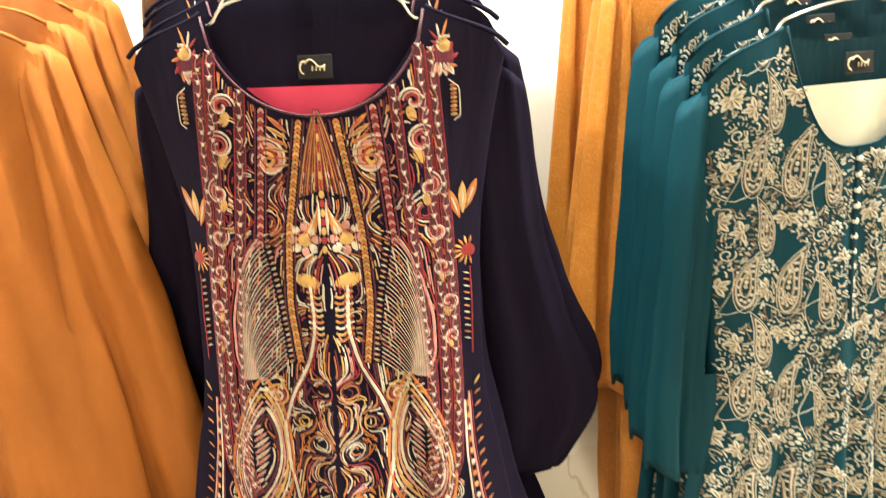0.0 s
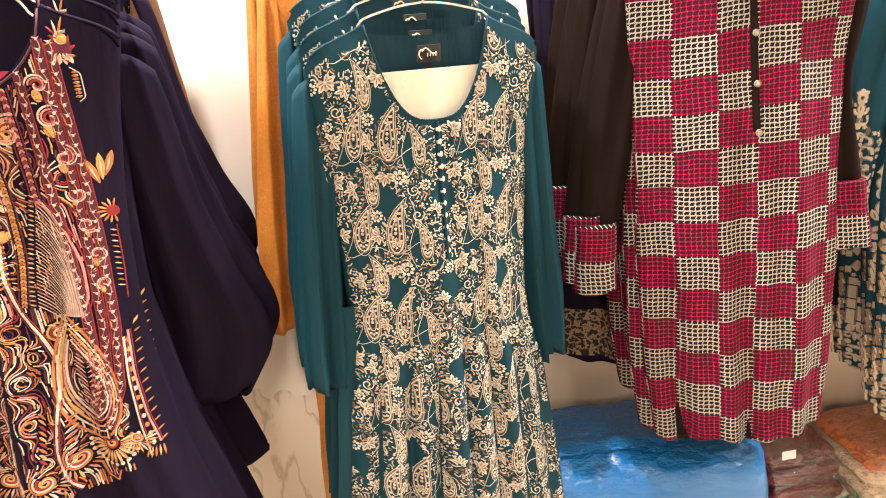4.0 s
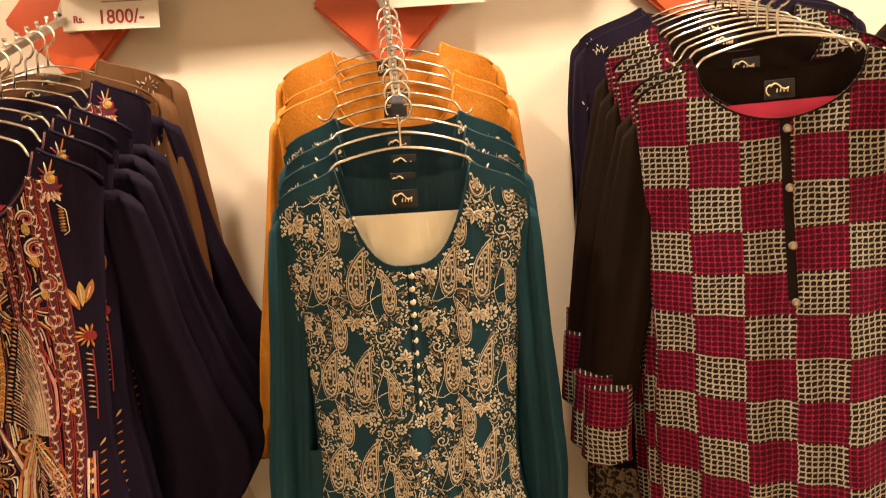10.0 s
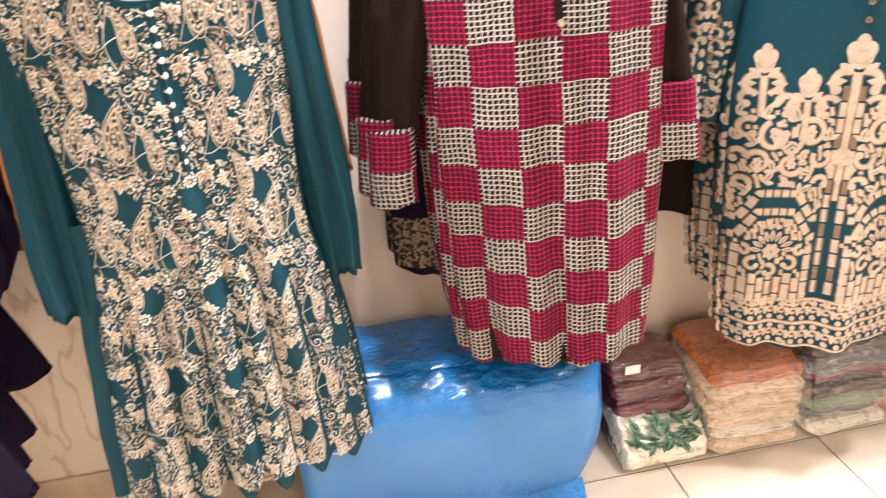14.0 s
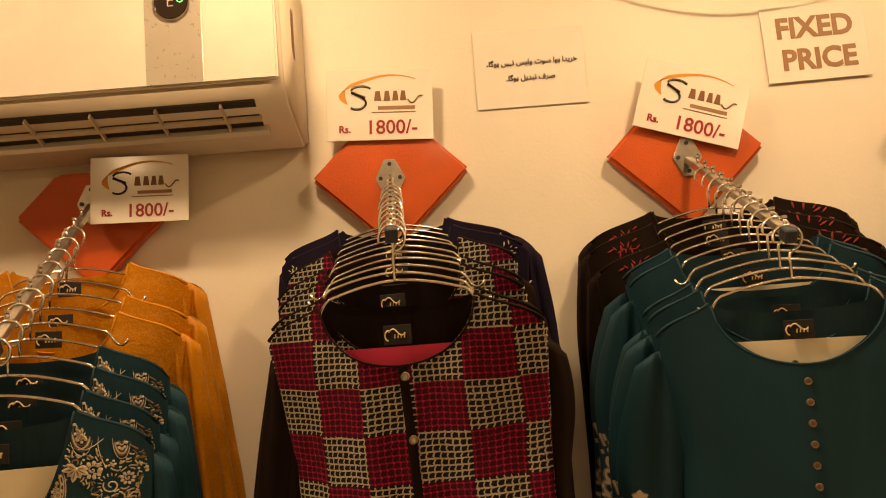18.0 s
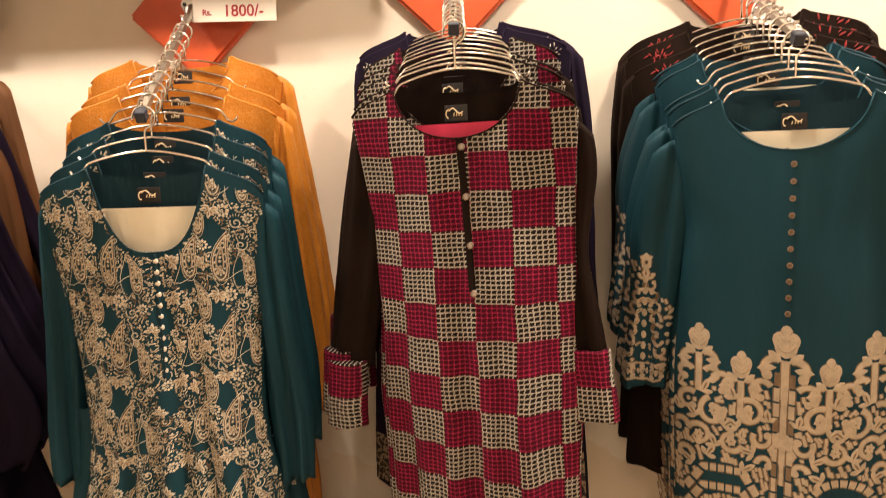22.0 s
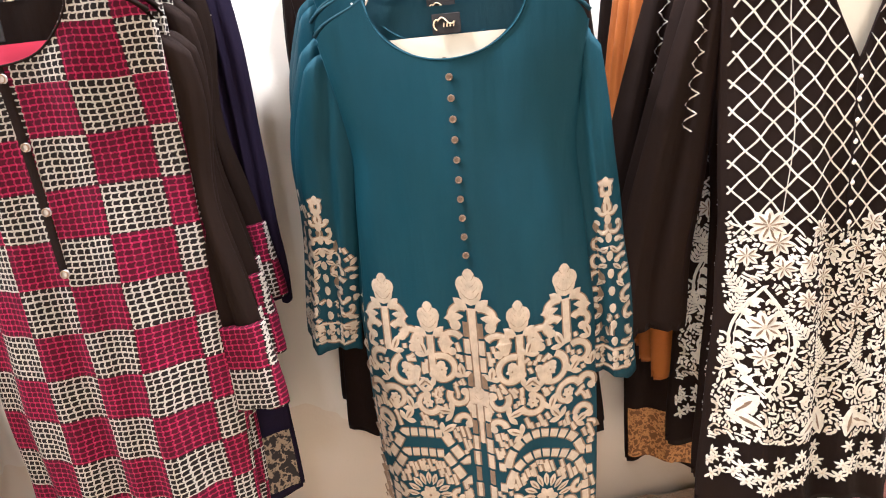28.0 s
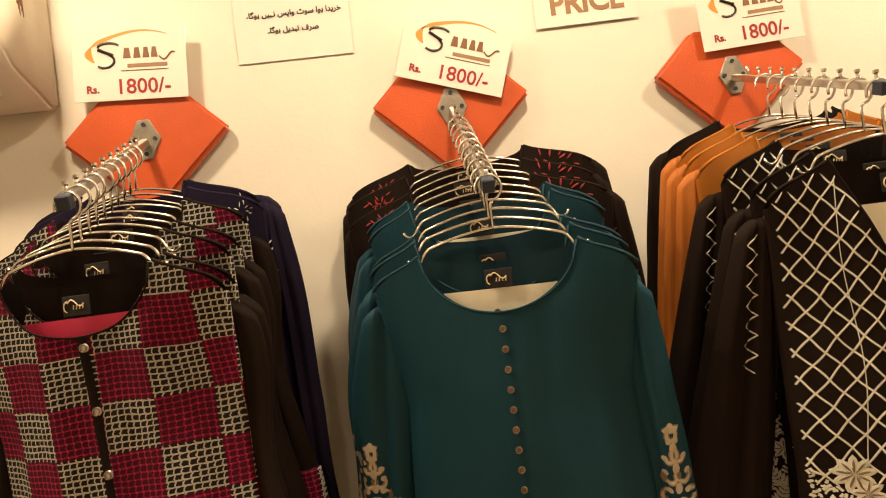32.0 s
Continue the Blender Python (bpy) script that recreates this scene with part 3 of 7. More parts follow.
def body_panels(g, sp, cl, mat_front, mat_back):
    """Front panel with the cut-out neck, and the back panel that shows inside it."""
    nk, sh, hem = sp["neck"], sp["tab"][0][1], sp["hem"]
    r = nk / sh
    us = np.concatenate([np.linspace(-1, -r, 12)[:-1], np.linspace(-r, r, 41), np.linspace(r, 1, 12)[1:]])
    rows = 72
    rng = random.Random(sp["seed"])
    ph = rng.uniform(0, 6)
    for side in ("front_panel", "back_panel"):
        vs, uv, fs = [], [], []
        for j in range(rows + 2):
            v = min(j, rows) / rows
            for u in us:
                top = body_top(sp, u * sh) if side == "front_panel" else (body_top(sp, u * sh) if abs(u) > r else -0.022 * (1 - (u / r) ** 2) ** 0.5)
                low = hem + sp.get("wave", 0.006) * math.sin(u * sp.get("waves", 7) + ph) + sp.get("curve", 0.0) * u * u
                z = top + (low - top) * v
                x = u * cl.half(z)
                y = cl.fy(x, z)
                if side == "back_panel":
                    y = cl.base(x, z) + 0.010 - 0.5 * (y - cl.y0 - cl.base(x, z))
                if j > rows:
                    z, y = z + 0.012, y + (0.004 if side == "front_panel" else -0.004)
                vs.append((x, y, z))
                uv.append((x - sp.get("u0", 0.0), z + sp.get("uv0", 0.0)) if "u0" in sp else (u * sh, z))
        n = len(us)
        for j in range(rows + 1):
            for i in range(n - 1):
                a = j * n + i
                fs.append((a, a + 1, a + n + 1, a + n) if side == "back_panel" else (a, a + n, a + n + 1, a + 1))
        if side == "front_panel":
            sheet("front_panel", vs, fs, mat_front, g, uvs=uv)
        else:
            sheet("back_panel", vs, fs, mat_back, g, uvs=uv)
    # rolled shoulder seams, where the two panels meet over the hanger
    for sgn in (-1, 1):
        pts = []
        for i in range(10):
            x = sgn * (nk + (sh - nk) * (0.02 + 0.90 * i / 9))
            z = body_top(sp, x)
            pts.append((x, (cl.fy(x, z) + cl.base(x, z) + 0.006) / 2 - 0.002, z + 0.0005))
        part("shoulder_seam", tube(pts, 0.0032, 7), mat_back, g, smooth=True)
    # side seams close the two panels
    for sgn in (-1, 1):
        vs, fs = [], []
        for j in range(31):
            z = body_top(sp, sh) + (hem + sp.get("curve", 0.0) + sp.get("wave", 0.0) - body_top(sp, sh)) * j / 30
            x = sgn * cl.half(z)
            for q in range(4):
                vs.append((x + sgn * 0.003 * math.sin(q / 3 * 3.14), cl.base(x, z) - 0.004 + 0.014 * q / 3, z))
        for j in range(30):
            for q in range(3):
                a = j * 4 + q
                fs.append((a, a + 1, a + 5, a + 4) if sgn > 0 else (a, a + 4, a + 5, a + 1))
        uv = [(v[0] + v[1] - sp.get("u0", 0.0), v[2] + sp.get("uv0", 0.0)) for v in vs]
        sheet("side_seam", vs, fs, mat_front, g, uvs=uv)


def neck_trim(g, sp, cl, mat):
    nk = sp["neck"]
    pts = []
    for i in range(41):
        x = -nk + 2 * nk * i / 40
        z = body_top(sp, x * 0.999)
        pts.append((x, cl.fy(x, z) - 0.0005, z))
    part("neck_trim", tube(pts, 0.0017, 6), mat, g, smooth=True)


def sleeve(g, name, tab, sgn, mat, seed, thick=0.02, folds=3.0, amp=0.006, y0=0.040, hem_wave=0.006, uvshift=None, fall=0.055, rounded=True):
    """A flattened sleeve. tab: (z, inner x, outer x) from the shoulder down. Returns the cloth surface of its front."""
    half = [(z, (b - a) / 2) for z, a, b in tab]
    mid = [(z, sgn * (a + b) / 2) for z, a, b in tab]
    ztop, hem = tab[0][0], tab[-1][0]
    cl = Cloth(half, hem, folds, amp * 0.4, amp, seed, thick, mid, y0, 0.0, fall)
    n, rows = 36, 34
    vs, fs, uv = [], [], []
    for j in range(rows + 2):
        v = min(j, rows) / rows
        for k in range(n):
            a = 6.283185 * k / n
            u = math.cos(a)
            out = (1 + sgn * u) / 2
            zt = ztop - (0.006 + 0.062 * out ** 1.5 + 0.050 * (1 - out) ** 2 if rounded else 0.0)
            z = zt + (hem + hem_wave * math.sin(3 * a + seed) - zt) * v
            x = cl.centre(z) + u * cl.half(z) * (0.97 if j > rows else 1)
            fr = cl.fy(x, z)
            yb = y0 + cl.base(x, z)
            y = fr if math.sin(a) < 0 else yb + 0.5 * (yb - fr)
            if abs(math.sin(a)) < 1e-6:
                y = yb
            if j > rows:
                z, y = z + 0.012, yb + (y - yb) * 0.8
            vs.append((x, y, z))
            uv.append((sgn * (x - cl.centre(z)) + (uvshift or 0.0), z - hem))
    for j in range(rows + 1):
        for k in range(n):
            a, b = j * n + k, j * n + (k + 1) % n
            fs.append((a, b, b + n, a + n))
    fs.append(tuple(range(n))[::-1])
    sheet(name, vs, fs, mat, g, uvs=uv)
    return cl


def swirls(points, slope=(1.0, 0.0)):
    """A smooth field whose contours circle round each of the points (x, z, size) and run plainly elsewhere."""
    def field(x, z):
        v = slope[0] * x + slope[1] * z
        for px, pz, r in points:
            q = ((x - px) ** 2 + (z - pz) ** 2) / (r * r)
            if q < 9:
                v += 2.6 * r * math.exp(-q)
        return v
    return field


class Stitch:
    """Raised embroidery laid on a cloth surface, gathered into one mesh with a slot for each thread."""

    def __init__(self, cl, keys, lift=0.0016):
        self.cl, self.keys, self.lift = cl, keys, lift
        self.vs, self.fs, self.ms = [], [], []
        self.laid = []
        self.edge = None
        self.stretch = None     # (widening, heights as drawn), (_, depths at which they lie)

    def put(self, x, z, h=1.0):
        self.laid.append((x, z))
        if self.stretch:
            (fx, *was), (_, *now) = self.stretch
            z = -float(np.interp(-z, [-q for q in was], now)) if z < was[0] else z - (now[0] + was[0])
            x *= fx
        self.vs.append((x, self.cl.fy(x, z) - 0.0006 - self.lift * h, z))
        return len(self.vs) - 1

    def ribbon(self, pts, w, key, w2=None, close=False):
        pts = [p for p in pts]
        w2 = w if w2 is None else w2
        m = self.keys.index(key)
        n = len(pts)
        last = None
        if self.edge and key != self.edge:
            self.under(pts, w + 0.0044, w2 + 0.0044)
        for i in range(n):
            x, z = pts[i]
            if not self.cl.inside(x, z):
                last = None
                continue
            a, b = pts[max(i - 1, 0)], pts[min(i + 1, n - 1)]
            dx, dz = b[0] - a[0], b[1] - a[1]
            d = math.hypot(dx, dz) or 1e-6
            ww = (w + (w2 - w) * i / max(1, n - 1)) / 2
            px, pz = -dz / d * ww, dx / d * ww
            cur = (self.put(x + px, z + pz, 0.1), self.put(x, z, 1.0), self.put(x - px, z - pz, 0.1))
            if last:
                for q in (0, 1):
                    self.fs.append((last[q], last[q + 1], cur[q + 1], cur[q]))
                    self.ms.append(m)
            last = cur

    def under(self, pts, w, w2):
        """The darker edge round a satin-stitched stroke: its shadow line, laid in as dark thread."""
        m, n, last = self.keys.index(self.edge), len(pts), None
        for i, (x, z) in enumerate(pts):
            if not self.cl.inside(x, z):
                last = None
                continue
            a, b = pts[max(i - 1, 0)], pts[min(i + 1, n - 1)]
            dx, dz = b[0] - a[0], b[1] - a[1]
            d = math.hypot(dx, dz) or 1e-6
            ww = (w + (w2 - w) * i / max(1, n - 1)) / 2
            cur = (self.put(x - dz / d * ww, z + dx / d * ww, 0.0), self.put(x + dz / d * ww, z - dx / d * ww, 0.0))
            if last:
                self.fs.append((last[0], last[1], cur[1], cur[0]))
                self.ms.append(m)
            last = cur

    def blob(self, x, z, rx, rz, key, ang=0.0, n=8, h=1.2):
        if not self.cl.inside(x, z, max(rx, rz) * 0.5 + 0.002):
            return
        m, c = self.keys.index(key), self.put(x, z, h)
        ca, sa = math.cos(ang), math.sin(ang)
        ring = []
        for k in range(n):
            a = 6.283185 * k / n
            px, pz = rx * math.cos(a), rz * math.sin(a)
            ring.append(self.put(x + px * ca - pz * sa, z + px * sa + pz * ca, 0.1))
        for k in range(n):
            self.fs.append((c, ring[k], ring[(k + 1) % n]))
            self.ms.append(m)

    def leaf(self, x, z, ang, length, width, key, vein=None):
        """A pointed leaf or petal from (x, z) outwards, with a darker vein laid on it where asked."""
        ex, ez = x + math.cos(ang) * length, z + math.sin(ang) * length
        if not (self.cl.inside(x, z) and self.cl.inside(ex, ez)):
            return
        self.blade(x, z, ang, length, width, key, 0.1, 1.2)
        if vein:
            self.blade(x + math.cos(ang) * length * 0.15, z + math.sin(ang) * length * 0.15, ang, length * 0.6, width * 0.26, vein, 1.0, 1.9)

    def blade(self, x, z, ang, length, width, key, low, high):
        m = self.keys.index(key)
        a = []
        for f, w in ((0, 0.12), (0.25, 0.75), (0.55, 1.0), (0.8, 0.7), (1, 0.05)):
            cx, cz = x + math.cos(ang) * length * f, z + math.sin(ang) * length * f
            px, pz = -math.sin(ang) * width / 2 * w, math.cos(ang) * width / 2 * w
            a.append((self.put(cx + px, cz + pz, low), self.put(cx, cz, high), self.put(cx - px, cz - pz, low)))
        for p, q in zip(a, a[1:]):
            for k in (0, 1):
                self.fs.append((p[k], p[k + 1], q[k + 1], q[k]))
                self.ms.append(m)

    def band(self, pts, lines):
        """Parallel threads along a path: (offset, width, key) each."""
        n = len(pts)
        nrm = []
        for i in range(n):
            p, q = pts[max(i - 1, 0)], pts[min(i + 1, n - 1)]
            dx, dz = q[0] - p[0], q[1] - p[1]
            d = math.hypot(dx, dz) or 1e-6
            nrm.append((-dz / d, dx / d))
        for off, w, key in lines:
            self.ribbon([(p[0] + off * q[0], p[1] + off * q[1]) for p, q in zip(pts, nrm)], w, key)

    def beads(self, pts, size, key, side, gap):
        """A string of knots along a path, with a dash on each side of every knot."""
        left, k = 0.0, 0
        for p, q in zip(pts, pts[1:]):
            d = math.hypot(q[0] - p[0], q[1] - p[1])
            a = math.atan2(q[1] - p[1], q[0] - p[0])
            while left < d:
                x, z = p[0] + (q[0] - p[0]) * left / d, p[1] + (q[1] - p[1]) * left / d
                w = size * (0.85 + 0.3 * math.sin(k * 2.4) ** 2)
                self.blob(x, z, w * 0.62, w * 0.46, key, a + 0.5 * math.sin(k * 1.7), 7, 2.4)
                for h in (-1, 1):
                    self.blade(x, z, a + h * 2.2, size * 1.05, size * 0.30, side, 0.4, 1.4)
                k += 1
                left += gap
            left -= d

    def comb(self, field, ok, area, gap, width, colour, longest=14, step=0.0042, seed=1):
        """Fills what is still bare with threads that follow the contour lines of a field, evenly spaced."""
        x0, x1, z0, z1 = area
        cell = gap * 0.82
        full = {(int(x // cell), int(z // cell)) for x, z in self.laid}
        rr = random.Random(seed)
        seeds = [(x0 + gap * 0.9 * i, z0 + gap * 0.9 * j) for i in range(int((x1 - x0) / gap / 0.9)) for j in range(int((z1 - z0) / gap / 0.9))]
        rr.shuffle(seeds)
        for sx, sz in seeds:
            here = (int(sx // cell), int(sz // cell))
            if here in full or not ok(sx, sz):
                continue
            arms = []
            mine = {here}
            most = rr.randint(longest // 3, longest)
            for way in (1, -1):
                x, z, arm = sx, sz, []
                for i in range(most // 2 + 1):
                    gx = field(x + 0.001, z) - field(x - 0.001, z)
                    gz = field(x, z + 0.001) - field(x, z - 0.001)
                    d = math.hypot(gx, gz) or 1e-9
                    x, z = x - way * gz / d * step, z + way * gx / d * step
                    c = (int(x // cell), int(z // cell))
                    if not ok(x, z) or (c in full and c not in mine):
                        break
                    mine.add(c)
                    arm.append((x, z))
                arms.append(arm)
            pts = arms[1][::-1] + [(sx, sz)] + arms[0]
            full |= mine
            if len(pts) >= 3:
                key = colour(field(sx, sz), rr)
                if key:
                    self.ribbon(pts, width * rr.uniform(0.8, 1.1), key, width * rr.uniform(0.6, 1.0))

    def rope(self, pts, size, keys):
        """A braid of short slanting stitches along a path."""
        i, left, k = 0, 0.0, 0
        for p, q in zip(pts, pts[1:]):
            d = math.hypot(q[0] - p[0], q[1] - p[1])
            a = math.atan2(q[1] - p[1], q[0] - p[0])
            while left < d:
                x, z = p[0] + (q[0] - p[0]) * left / d, p[1] + (q[1] - p[1]) * left / d
                for h in (-1, 1):
                    self.leaf(x, z, a + h * 0.55, size, size * 0.5, keys[k % len(keys)])
                k += 1
                left += size * 0.72
            left -= d

    def cscroll(self, x, z, r, a0, sweep, w0, w1, key, hand=1, tip=True):
        """A tapering C-shaped satin scroll that ends in a round knob."""
        n = max(6, int(abs(sweep) * 5))
        pts = [(x + hand * r * (1 - 0.35 * i / n) * math.cos(a0 + sweep * i / n), z + r * (1 - 0.35 * i / n) * math.sin(a0 + sweep * i / n)) for i in range(n + 1)]
        self.ribbon(pts, w0, key, w1)
        if tip:
            self.blob(pts[-1][0], pts[-1][1], w0 * 0.72, w0 * 0.72, key, n=8)

    def flower(self, x, z, r, key, core, petals=5, turn=0.3, fat=0.75, vein=None):
        for k in range(petals):
            self.leaf(x, z, turn + 6.283185 * k / petals, r, r * fat, key, vein)
        self.blob(x, z, r * 0.24, r * 0.24, core, h=2.2)

    def spiral(self, x, z, r, turns, key, w, start=0.0, hand=1, w2=None):
        n = int(14 * turns) + 6
        self.ribbon([(x + hand * r * (1 - 0.85 * i / n) * math.cos(start + 6.283 * turns * i / n), z + r * (1 - 0.85 * i / n) * math.sin(start + 6.283 * turns * i / n)) for i in range(n + 1)], w, key, w2)

    def finish(self, g, name, label=""):
        return tagged(sheet(name, self.vs, self.fs, [M[k] for k in self.keys], g, label, True, None, self.ms), kind="stuff")


def neck_label(g, z, y, key="label"):
    part("neck_label", box(-0.022, 0.022, y - 0.0015, y, z - 0.015, z + 0.015, 0.001, 1), M["label"], g, "small black woven neck label")
    bm = bmesh.new()
    pts = [(-0.013 + 0.026 * i / 12, y - 0.003, z + 0.004 + 0.005 * math.sin(i * 0.5)) for i in range(13)]
    tube(pts, 0.0012, 4, bm)
    tube([(-0.013 + 0.006 * math.cos(a * 0.5), y - 0.003, z - 0.001 + 0.008 * math.sin(a * 0.5)) for a in range(3, 10)], 0.0012, 4, bm)
    for q in range(4):
        tube([(-0.004 + q * 0.005, y - 0.003, z - 0.005), (-0.003 + q * 0.005, y - 0.003, z + 0.001)], 0.0011, 4, bm)
    part("woven_mark", bm, M["label_mark"], g, "gold woven mark")


def card(g, sp, cl, top, mat, label):
    """The display card that stands inside the neck opening."""
    w, low = sp["neck"] * 0.93, min(-sp["depth"] - 0.02, top - 0.04)
    vs, fs = [], []
    for i in range(13):
        x = -w + 2 * w * i / 12
        for z, dy in ((top, 0.0), (low, 0.0), (low, 0.0012), (top, 0.0012)):
            vs.append((x, cl.base(x, z) - 0.0015 + dy, z))
    for i in range(12):
        for q in range(4):
            fs.append((4 * i + q, 4 * i + (q + 1) % 4, 4 * i + 4 + (q + 1) % 4, 4 * i + 4 + q))
    fs += [(0, 3, 2, 1), (48, 49, 50, 51)]
    sheet("neck_card", vs, fs, mat, g, label, False)


def round_buttons(g, cl, z0, z1, count, r, mat, x=0.0, lean=0.0, rim=False):
    for i in range(count):
        z = z0 + (z1 - z0) * i / max(1, count - 1)
        xx = x + lean * (z0 - z)
        y = cl.fy(xx, z)
        bm = bmesh.new()
        bmesh.ops.create_uvsphere(bm, u_segments=12, v_segments=7, radius=r)
        for v in bm.verts:
            v.co = Vector((xx + v.co.x, y - 0.0025 + v.co.y * 0.55, z + v.co.z))
        b = part("button", bm, mat, g, smooth=True)
        if rim:
            part("rim", tube([(xx + r * 0.78 * math.cos(k * 0.524), y - 0.0028 - r * 0.45, z + r * 0.78 * math.sin(k * 0.524)) for k in range(13)], r * 0.2, 5), M["beige_dark"], b)


# ---------------------------------------------------------------- garments: the kinds
def kurti(label, group):
    g = tagged(new("kurti"), label, "kurti", group)
    return g


def navy_kurti(group):
    g = kurti("navy crepe kurti with bright multicolour embroidered front", group)
    sp = dict(tab=[(0, 0.252), (-0.12, 0.222), (-0.30, 0.200), (-0.5, 0.200), (-0.75, 0.250), (-1.12, 0.375)], hem=-1.12, neck=0.138, depth=0.130, cut="round", slope=0.048,
              seed=1.3, wave=0.014, waves=9, curve=0.03)
    cl = Cloth(sp["tab"], sp["hem"], 3.2, 0.002, 0.026, sp["seed"], wrap=0.045)
    body_panels(g, sp, cl, M["navy"], M["navy"])
    neck_trim(g, sp, cl, M["twine"])
    for sgn in (-1, 1):
        sleeve(g, "sleeve", [(-0.030, 0.210, 0.252), (-0.12, 0.170, 0.278), (-0.3, 0.178, 0.298), (-0.48, 0.188, 0.352), (-0.58, 0.185, 0.408), (-0.66, 0.180, 0.395), (-0.735, 0.175, 0.335)], sgn, M["navy"], 2.0 + sgn, 0.026, 2.2, 0.012, 0.040, 0.015, None, 0.160)
    neck_label(g, -0.070, -0.006)
    card(g, sp, cl, -0.093, M["card_pink"], "crimson display card inside the neck")
    keys = ["tgold", "torange", "tred", "tpink", "twhite", "tplum", "twine"]
    e = Stitch(cl, keys, 0.0013)
    rng = random.Random(5)
    G, O, R, P, W, L, D = keys

    def path(s, pts, n=40):
        xs, zs = [p[0] for p in pts], [p[1] for p in pts]
        k = np.linspace(0, len(pts) - 1, n)
        base = np.arange(len(pts))
        px, pz = np.interp(k, base, xs), np.interp(k, base, zs)
        ker = np.ones(5) / 5
        sx = np.convolve(np.pad(px, 2, mode="edge"), ker, "valid")
        sz = np.convolve(np.pad(pz, 2, mode="edge"), ker, "valid")
        return [(s * float(x), float(z)) for x, z in zip(sx, sz)]
    def foot(x):
        return -0.815 + 0.055 * (abs(x) / 0.19) ** 2 + 0.010 * math.sin(abs(x) * 95)

    for s in (-1, 1):
        # knotted strings that run from the neck to the foot of the panel: a wine band, a winding pale thread and small knots
        for pts in ([(0.130, -0.045), (0.139, -0.20), (0.147, -0.36), (0.152, -0.52), (0.148, -0.61), (0.122, -0.675)],
                    [(0.145, -0.05), (0.155, -0.20), (0.164, -0.36), (0.168, -0.52), (0.165, -0.62), (0.140, -0.69)],
                    [(0.097, -0.095), (0.106, -0.20), (0.119, -0.34), (0.132, -0.48), (0.136, -0.59), (0.118, -0.65)]):
            pp = path(s, pts, 120)
            e.band(pp, [(0.0, 0.0125, D)])
            e.band(pp, [(-0.0068, 0.0014, R), (0.0068, 0.0014, R)])
            e.lift *= 1.6
            e.ribbon([(x + s * 0.0030 * math.sin(i * 0.75), z) for i, (x, z) in enumerate(pp)], 0.0017, P)
            e.beads(pp, 0.0056, W, P, 0.0155)
            e.lift /= 1.6
        for pts, keys2, line in (([(0.070, -0.115), (0.082, -0.22), (0.090, -0.30)], (P, R), L),
                                 ([(0.022, -0.13), (0.034, -0.20), (0.048, -0.28), (0.054, -0.38), (0.046, -0.46)], (O, G), D)):
            pp = path(s, pts)
            e.band(pp, [(-0.0075, 0.0024, line), (0.0075, 0.0024, line)])
            e.rope(pp, 0.0080, keys2)
        # white cord that winds down to the foot
        cord = path(s, [(0.026, -0.335), (0.022, -0.41), (0.034, -0.46), (0.062, -0.51), (0.078, -0.56), (0.074, -0.61), (0.064, -0.66), (0.056, -0.72), (0.066, -0.77), (0.088, -0.79)], 70)
        e.ribbon(cord, 0.0046, W)
        e.band(cord, [(0.0042, 0.0018, R), (-0.0042, 0.0018, L)])
        # shoulder blossom: gold ball in a pale ring over white petals, horns above, ribbed drop under it
        e.blob(s * 0.160, -0.062, 0.015, 0.020, L, 0, 14, 0.6)
        for k in range(9):
            a = 0.4 + 6.283 * k / 9
            e.leaf(s * 0.160 + 0.010 * math.cos(a), -0.062 + 0.013 * math.sin(a), a + 0.9, 0.013, 0.0048, O if k % 2 else R)
        e.spiral(s * 0.163, -0.050, 0.0125, 1.0, W, 0.0034, 1.0, s)
        e.blob(s * 0.163, -0.050, 0.0085, 0.0085, G, 0, 12, 3.0)
        for k in range(4):
            e.leaf(s * (0.154 + 0.004 * k), -0.070, 4.2 + 0.33 * k, 0.017, 0.0075, W, P)
        for k, (a, ln) in enumerate(((1.25, 0.030), (1.75, 0.024), (2.3, 0.020), (0.7, 0.016))):
            e.leaf(s * 0.158, -0.046, a if s > 0 else 3.1416 - a, ln, 0.0034, (O, W, R, G)[k])
        for k in range(8):
            e.leaf(s * 0.168, -0.098 - 0.0052 * k, 0.1 if s > 0 else 3.04, 0.0095, 0.0042, G if k % 2 else O, D)
        e.ribbon(path(s, [(0.166, -0.090), (0.180, -0.100), (0.181, -0.135), (0.172, -0.142)]), 0.0016, W)
        # chain of scrolls and gold buds between the outer strings
        for k, (x, z, r) in enumerate(((0.122, -0.115, 0.018), (0.130, -0.165, 0.021), (0.138, -0.225, 0.019), (0.146, -0.285, 0.016), (0.152, -0.335, 0.016), (0.158, -0.385, 0.015), (0.163, -0.435, 0.012))):
            for q, c, w in ((1.0, W, 0.0030), (0.72, P, 0.0030), (0.46, R, 0.0032)):
                e.spiral(s * x, z, r * q, 1.1, c, w, 0.9 * k, s if k % 2 else -s)
            e.blob(s * (x - 0.003), z - r * 0.9, r * 0.36, r * 0.55, G, 0.35 * s, 9)
        # feathered heart under the neck
        for k in range(15):
            f = k / 14
            e.ribbon([(s * (0.002 + 0.030 * f * i / 6), -0.152 - 0.012 * i - 0.040 * f * (i / 6) ** 2 + 0.03 * f) for i in range(7)], 0.0020, (O, D, R, G, D)[k % 5], 0.0014)
        for k in range(5):
            e.leaf(s * 0.005, -0.235 - 0.004 * k, -1.57 + s * 0.16 * k, 0.048, 0.0045, (W, O, G)[k % 3])
